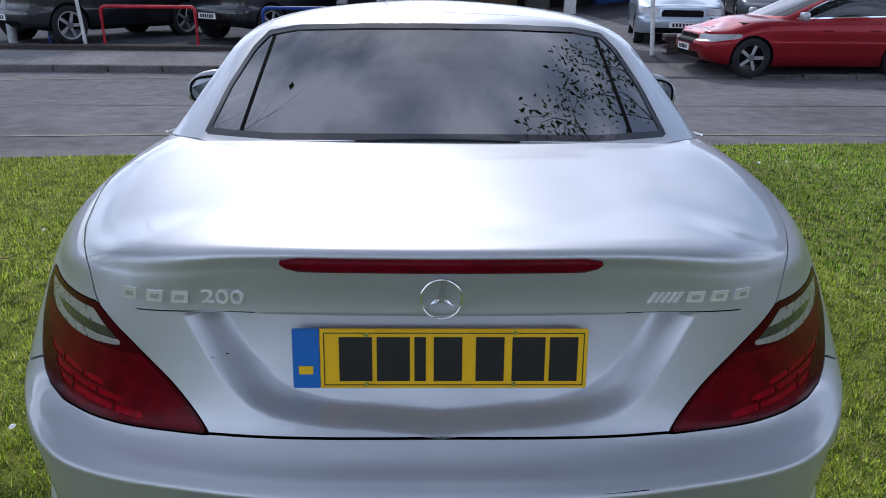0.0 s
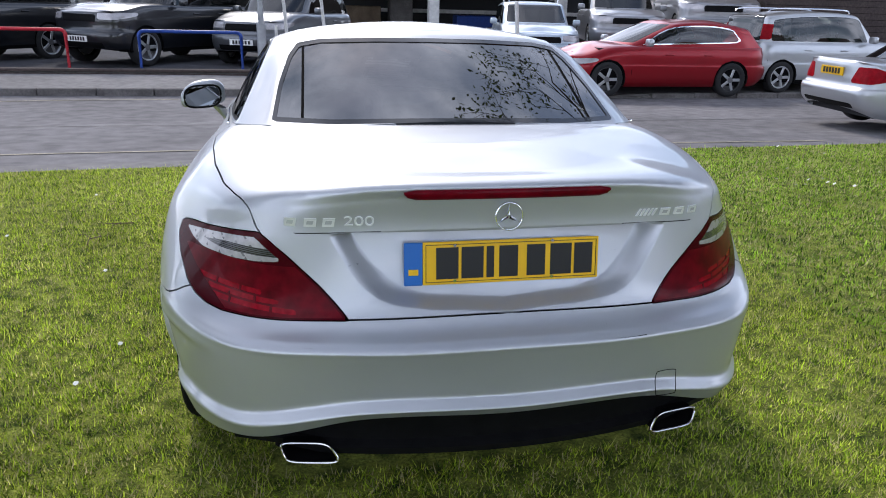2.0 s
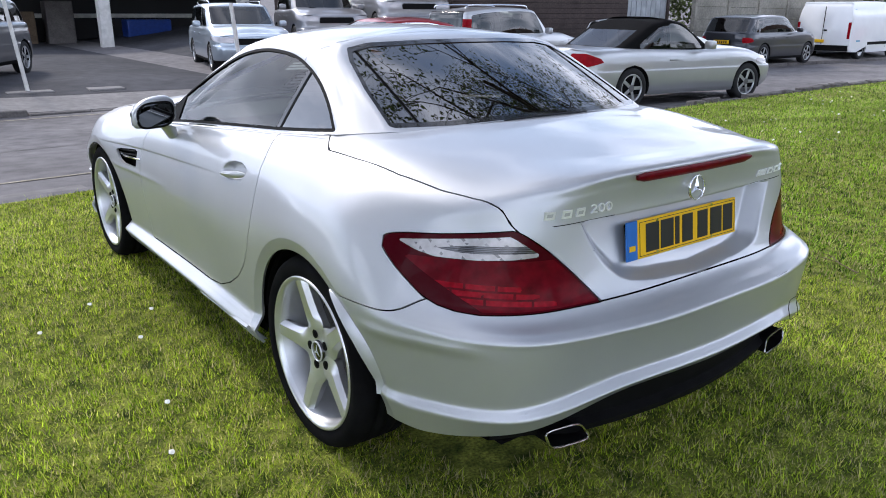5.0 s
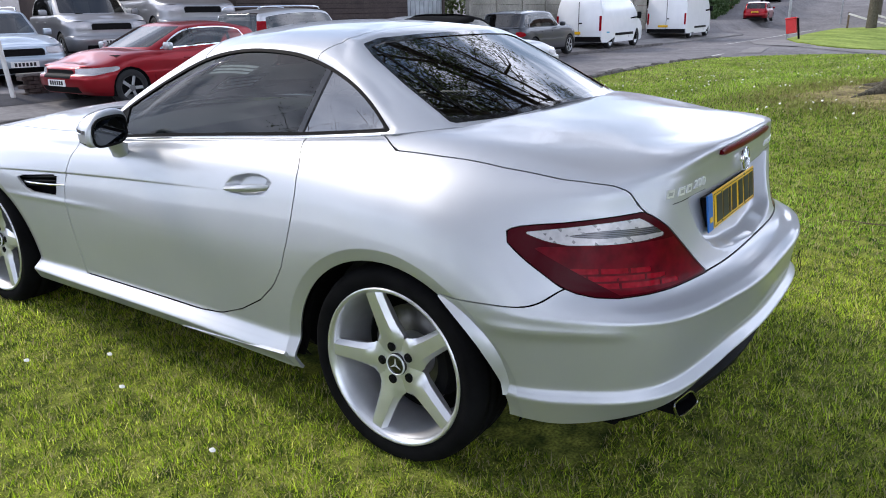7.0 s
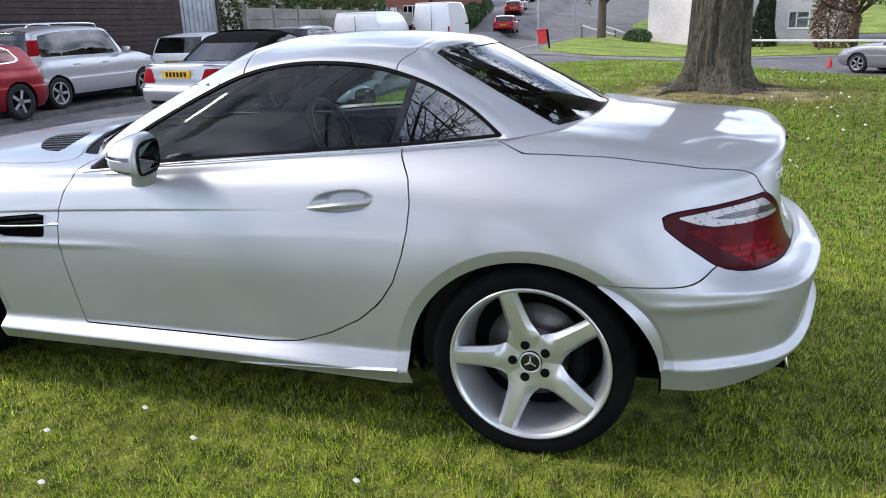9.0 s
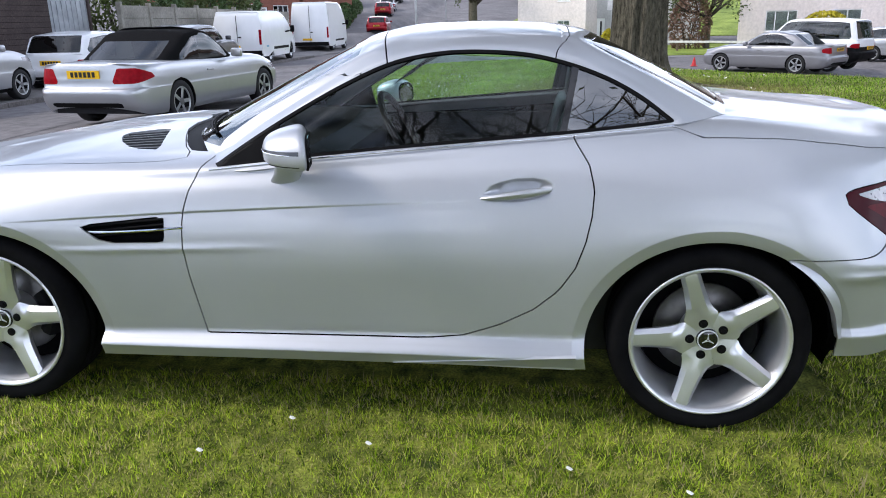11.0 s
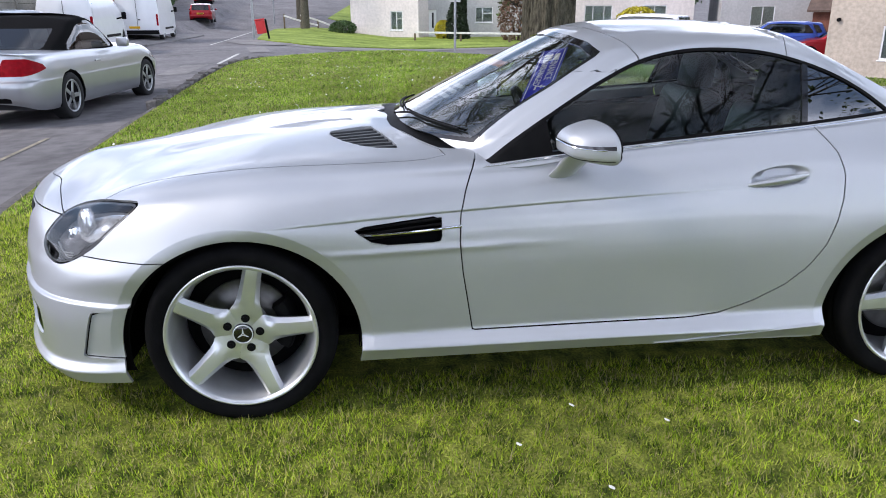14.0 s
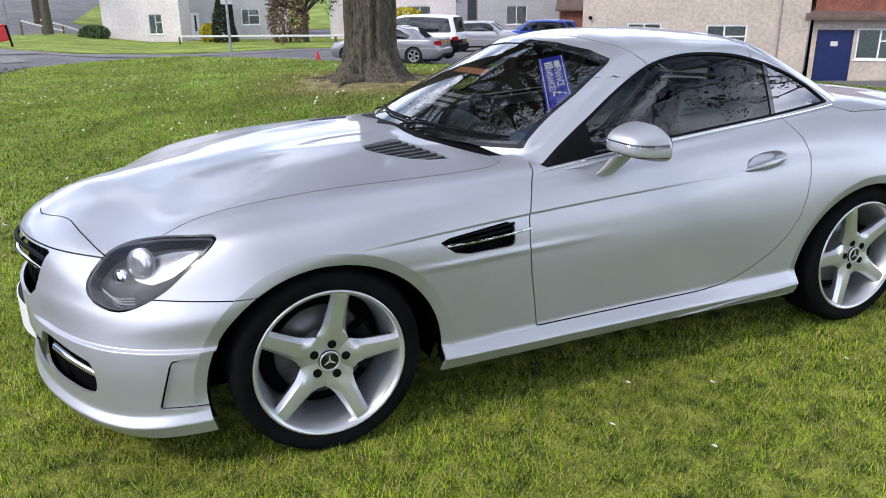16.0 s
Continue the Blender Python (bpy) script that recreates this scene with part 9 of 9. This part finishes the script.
# earth and roots round the large tree
sheet = Sheet(np.linspace(5.4, 11.4, 31), np.linspace(-4.0, 2.2, 31), lambda x, y: lawn_z(x, y) + .003 + .05 * np.exp(-((x - 8.15) ** 2 + (y + .88) ** 2) / 1.2))
ring_, _ = sheet.cut(sheet.polys, lambda x, y, z: np.hypot(x - 8.0, (y + .9) * 1.0) - 1.40 - .28 * np.sin(3 * np.arctan2(y + .9, x - 8.0) + 1) - .15 * np.sin(7 * np.arctan2(y + .9, x - 8.0)))
sheet.build("tree_earth", ring_, DIRT, "bare earth and moss round the tree", "earth")


for k in range(9):
    a = 2 * math.pi * k / 9 + .35 * math.sin(k * 2.7)
    reach = .75 + .30 * math.sin(k * 1.9)
    bm = bmesh.new()
    pts = []
    for i in range(7):
        t = i / 6
        r = .42 + reach * t
        b = a + .22 * math.sin(3 * t + k)
        x, y = 8.15 + r * math.cos(b), -.88 + r * math.sin(b)
        pts.append(Vector((x, y, float(lawn_z(x, y)) + .075 * (1 - t) ** 1.5 - .03 * t)))
    limb_mesh(bm, pts, [.085, .07, .055, .042, .032, .022, .010], 9)
    tagged(part("surface_root", bm, BARK, None, "", True), "gnarled brown root in the earth beside the tree", "root", "surface roots")


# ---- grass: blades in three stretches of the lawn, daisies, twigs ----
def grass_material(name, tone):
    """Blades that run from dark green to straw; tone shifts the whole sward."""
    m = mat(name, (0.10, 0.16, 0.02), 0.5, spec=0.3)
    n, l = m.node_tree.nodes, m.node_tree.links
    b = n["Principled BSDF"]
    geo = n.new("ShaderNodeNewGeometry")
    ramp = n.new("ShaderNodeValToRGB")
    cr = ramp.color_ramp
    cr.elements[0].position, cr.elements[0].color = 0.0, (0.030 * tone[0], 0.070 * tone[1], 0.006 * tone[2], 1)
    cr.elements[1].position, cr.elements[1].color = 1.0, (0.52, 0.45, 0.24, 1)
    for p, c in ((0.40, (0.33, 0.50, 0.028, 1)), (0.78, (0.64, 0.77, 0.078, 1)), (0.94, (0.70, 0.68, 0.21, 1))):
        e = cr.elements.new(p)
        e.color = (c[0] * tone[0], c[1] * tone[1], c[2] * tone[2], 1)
    co = n.new("ShaderNodeTexCoord")
    tuft = n.new("ShaderNodeTexNoise")
    tuft.inputs["Scale"].default_value, tuft.inputs["Detail"].default_value = 13.0, 3
    l.new(co.outputs["Object"], tuft.inputs["Vector"])
    both = n.new("ShaderNodeMath")
    both.operation = "MULTIPLY_ADD"
    l.new(tuft.outputs["Fac"], both.inputs[0])
    both.inputs[1].default_value = 1.2
    shift = n.new("ShaderNodeMath")
    shift.operation = "MULTIPLY_ADD"
    l.new(geo.outputs["Random Per Island"], shift.inputs[0])
    shift.inputs[1].default_value, shift.inputs[2].default_value = 1.5, -0.84
    l.new(shift.outputs["Value"], both.inputs[2])
    both.use_clamp = True
    l.new(both.outputs["Value"], ramp.inputs["Fac"])
    tex = n.new("ShaderNodeTexNoise")
    tex.inputs["Scale"].default_value, tex.inputs["Detail"].default_value = 1.1, 4
    l.new(co.outputs["Object"], tex.inputs["Vector"])
    rg = n.new("ShaderNodeMapRange")
    rg.inputs["From Min"].default_value, rg.inputs["From Max"].default_value = 0.32, 0.68
    rg.inputs["To Min"].default_value, rg.inputs["To Max"].default_value = 0.72, 1.3
    l.new(tex.outputs["Fac"], rg.inputs["Value"])
    mix = n.new("ShaderNodeMix")
    mix.data_type, mix.blend_type = "RGBA", "MULTIPLY"
    mix.inputs["Factor"].default_value = 1
    l.new(ramp.outputs["Color"], mix.inputs["A"])
    l.new(rg.outputs["Result"], mix.inputs["B"])
    l.new(mix.outputs["Result"], b.inputs["Base Color"])
    b.inputs["Subsurface Weight"].default_value = 0.0
    tr = n.new("ShaderNodeBsdfTranslucent")
    l.new(mix.outputs["Result"], tr.inputs["Color"])
    ms = n.new("ShaderNodeMixShader")
    ms.inputs["Fac"].default_value = 0.72
    out = n["Material Output"]
    l.new(b.outputs["BSDF"], ms.inputs[1])
    l.new(tr.outputs["BSDF"], ms.inputs[2])
    l.new(ms.outputs["Shader"], out.inputs["Surface"])
    return m


BLADE = grass_material("grass_blades", (1.12, 1.09, 1.1))
# Greener blades, also darkened in colour for how the light falls there.
BLADE_DIM = grass_material("dimmed_grass_blades", (0.72, 0.86, 0.85))
rng = np.random.default_rng(4)


def grass(label, x0, x1, y0, y1, per_m2, length, width, skip=None, material=None, ring=None):
    n = int((x1 - x0) * (y1 - y0) * per_m2)
    p = np.stack([rng.uniform(x0, x1, n), rng.uniform(y0, y1, n)], 1)
    keep = sdf(LAWN, p[:, 0], p[:, 1]) < -.03
    keep &= ~((np.abs(p[:, 0]) < .62) & (p[:, 1] > -.5) & (p[:, 1] < 2.9))
    far = np.hypot(p[:, 0] - 8.1, p[:, 1] + .9) - .28 * np.sin(3 * np.arctan2(p[:, 1] + .9, p[:, 0] - 8.0) + 1)
    if ring:
        keep &= (far > .5) & (far < ring + .35 * rng.standard_normal(n)) & (rng.random(n) < .35 + .65 * smooth01(.9, 1.7, far))
    else:
        keep &= far > 1.45 + .32 * rng.standard_normal(n)
    if skip is not None:
        keep &= ~((p[:, 0] > skip[0]) & (p[:, 0] < skip[1]) & (p[:, 1] > skip[2]) & (p[:, 1] < skip[3]))
    # thin patches
    patch = np.sin(1.7 * p[:, 0] + 2.1 * np.sin(1.3 * p[:, 1])) * np.cos(1.9 * p[:, 1] + 1.1)
    keep &= rng.random(n) > .25 * (patch > .55)
    p = p[keep]
    n = len(p)
    z = lawn_z(p[:, 0], p[:, 1])
    a = rng.uniform(0, 2 * np.pi, n)
    le = length * rng.gamma(6, 1 / 6, n) * (.8 + .35 * np.sin(23 * p[:, 0] + 3 * np.sin(17 * p[:, 1])) * np.sin(21 * p[:, 1] + 2 * np.sin(13 * p[:, 0])))
    lean = rng.uniform(.35, 1.65, n)
    dx, dy = np.cos(a), np.sin(a)
    w = width * rng.uniform(.6, 1.3, n) / 2
    base = np.stack([p[:, 0], p[:, 1], z - .004], 1)
    side = np.stack([-dy, dx, np.zeros(n)], 1) * w[:, None]
    mid = base + np.stack([dx * np.sin(lean * .5), dy * np.sin(lean * .5), np.cos(lean * .5)], 1) * (le * .55)[:, None]
    tip = mid + np.stack([dx * np.sin(lean * 1.3), dy * np.sin(lean * 1.3), np.cos(lean * 1.3)], 1) * (le * .45)[:, None]
    V = np.empty((n, 3, 3), np.float32)
    V[:, 0], V[:, 1], V[:, 2] = base - side, base + side, tip
    me = bpy.data.meshes.new("grass")
    me.vertices.add(n * 3)
    me.vertices.foreach_set("co", V.ravel())
    loops = np.arange(3 * n, dtype=np.int32)
    me.loops.add(len(loops))
    me.loops.foreach_set("vertex_index", loops)
    me.polygons.add(n)
    starts = np.arange(0, 3 * n, 3, dtype=np.int32)
    me.polygons.foreach_set("loop_start", starts)
    me.update(calc_edges=True)
    me.validate()
    me.materials.append(material or BLADE)
    return tagged(part("grass", me, None), label, "grass", kind="stuff")


NEAR = (-3.4, 2.0, -2.7, 4.4)
grass("short green grass blades near the car", *NEAR, 25000, .030, .0044)
MID = (-5.0, 10.0, -5.0, 5.0)
grass("short green grass on the lawn", -5.0, 2.0, -5.0, 5.0, 8500, .034, .0084, NEAR)
grass("short darker green grass on the open lawn", 2.0, 10.0, -5.0, 5.0, 8500, .034, .0084, None, BLADE_DIM)
grass("green grass farther off on the lawn", -9, 19.5, -8, 5.2, 2900, .030, .015, MID, BLADE_DIM)


DRY = mat("dry_grass", (0.30, 0.235, 0.11), 0.9, var=0.5, scale=9, var2=0.4, hue=(0.26, 0.28, 0.08), spec=0.15)
grass("dry brown grass and litter round the tree", 5.2, 11.2, -4.0, 2.2, 5200, .055, .013, None, DRY, 1.85)


def daisies():
    V, F = [], []
    rnd = random.Random(9)
    spots = [(-1.211, .441), (-1.125, 1.052), (-.924, -.233), (-1.45, 1.35), (-1.3, .12)]
    for _ in range(60):
        cx, cy = rnd.uniform(2.5, 17), rnd.uniform(-3, 4.6)
        spots += [(cx + rnd.gauss(0, .35), cy + rnd.gauss(0, .3)) for _ in range(rnd.randint(3, 9))]
    spots += [(rnd.uniform(-4, 2), rnd.uniform(-3, 4)) for _ in range(34)]
    for x, y in spots:
        if sdf(LAWN, np.array([x]), np.array([y]))[0] > -.1 or (abs(x) < .95 and -.9 < y < 3.4):
            continue
        z = float(lawn_z(x, y)) + .045
        i = len(V)
        V.append((x, y, z + .003))
        size, nod, way = (.0135, .7, rnd.uniform(0, 6.28)) if x > 2.5 else (.011, .35, math.pi / 2)
        for k in range(9):
            a = 2 * math.pi * k / 9
            r = size * (1 if k % 2 else .85)
            V.append((x + r * math.cos(a), y + r * math.sin(a), z + nod * r * math.cos(a - way)))
        F += [(i, i + 1 + k, i + 1 + (k + 1) % 9) for k in range(9)]
    return mesh_of("daisies", V, F, mat("daisy_petals", (.78, .78, .72), .7), False)


tagged(part("daisies", daisies(), None), "small white daisies scattered over the lawn", "flowers", kind="stuff")
for k, (x, y, a, le) in enumerate(((-2.15, 1.55, 20, .28), (-1.9, .95, 150, .2), (2.2, -.2, 60, .30), (2.6, -.9, 100, .34), (-1.62, 1.9, 75, .16), (-1.55, 2.2, 200, .18), (3.4, 1.2, 15, .35))):
    th = thing("twig", "small dry fallen twig on the grass", "twig", "fallen twigs", Matrix.Translation((x, y, float(lawn_z(x, y)) + .035)) @ Matrix.Rotation(radians(a), 4, "Z"))
    bm = bmesh.new()
    limb_mesh(bm, [Vector((-le / 2, 0, 0)), Vector((-.02, .02, .012)), Vector((le * .3, -.015, .01)), Vector((le / 2, .02, .02))], [.004, .0035, .003, .0015], 5)
    limb_mesh(bm, [Vector((0, .02, .012)), Vector((le * .2, .07, .02)), Vector((le * .3, .12, .015))], [.003, .002, .001], 5)
    part("twig_stem", bm, TIMBER, th)
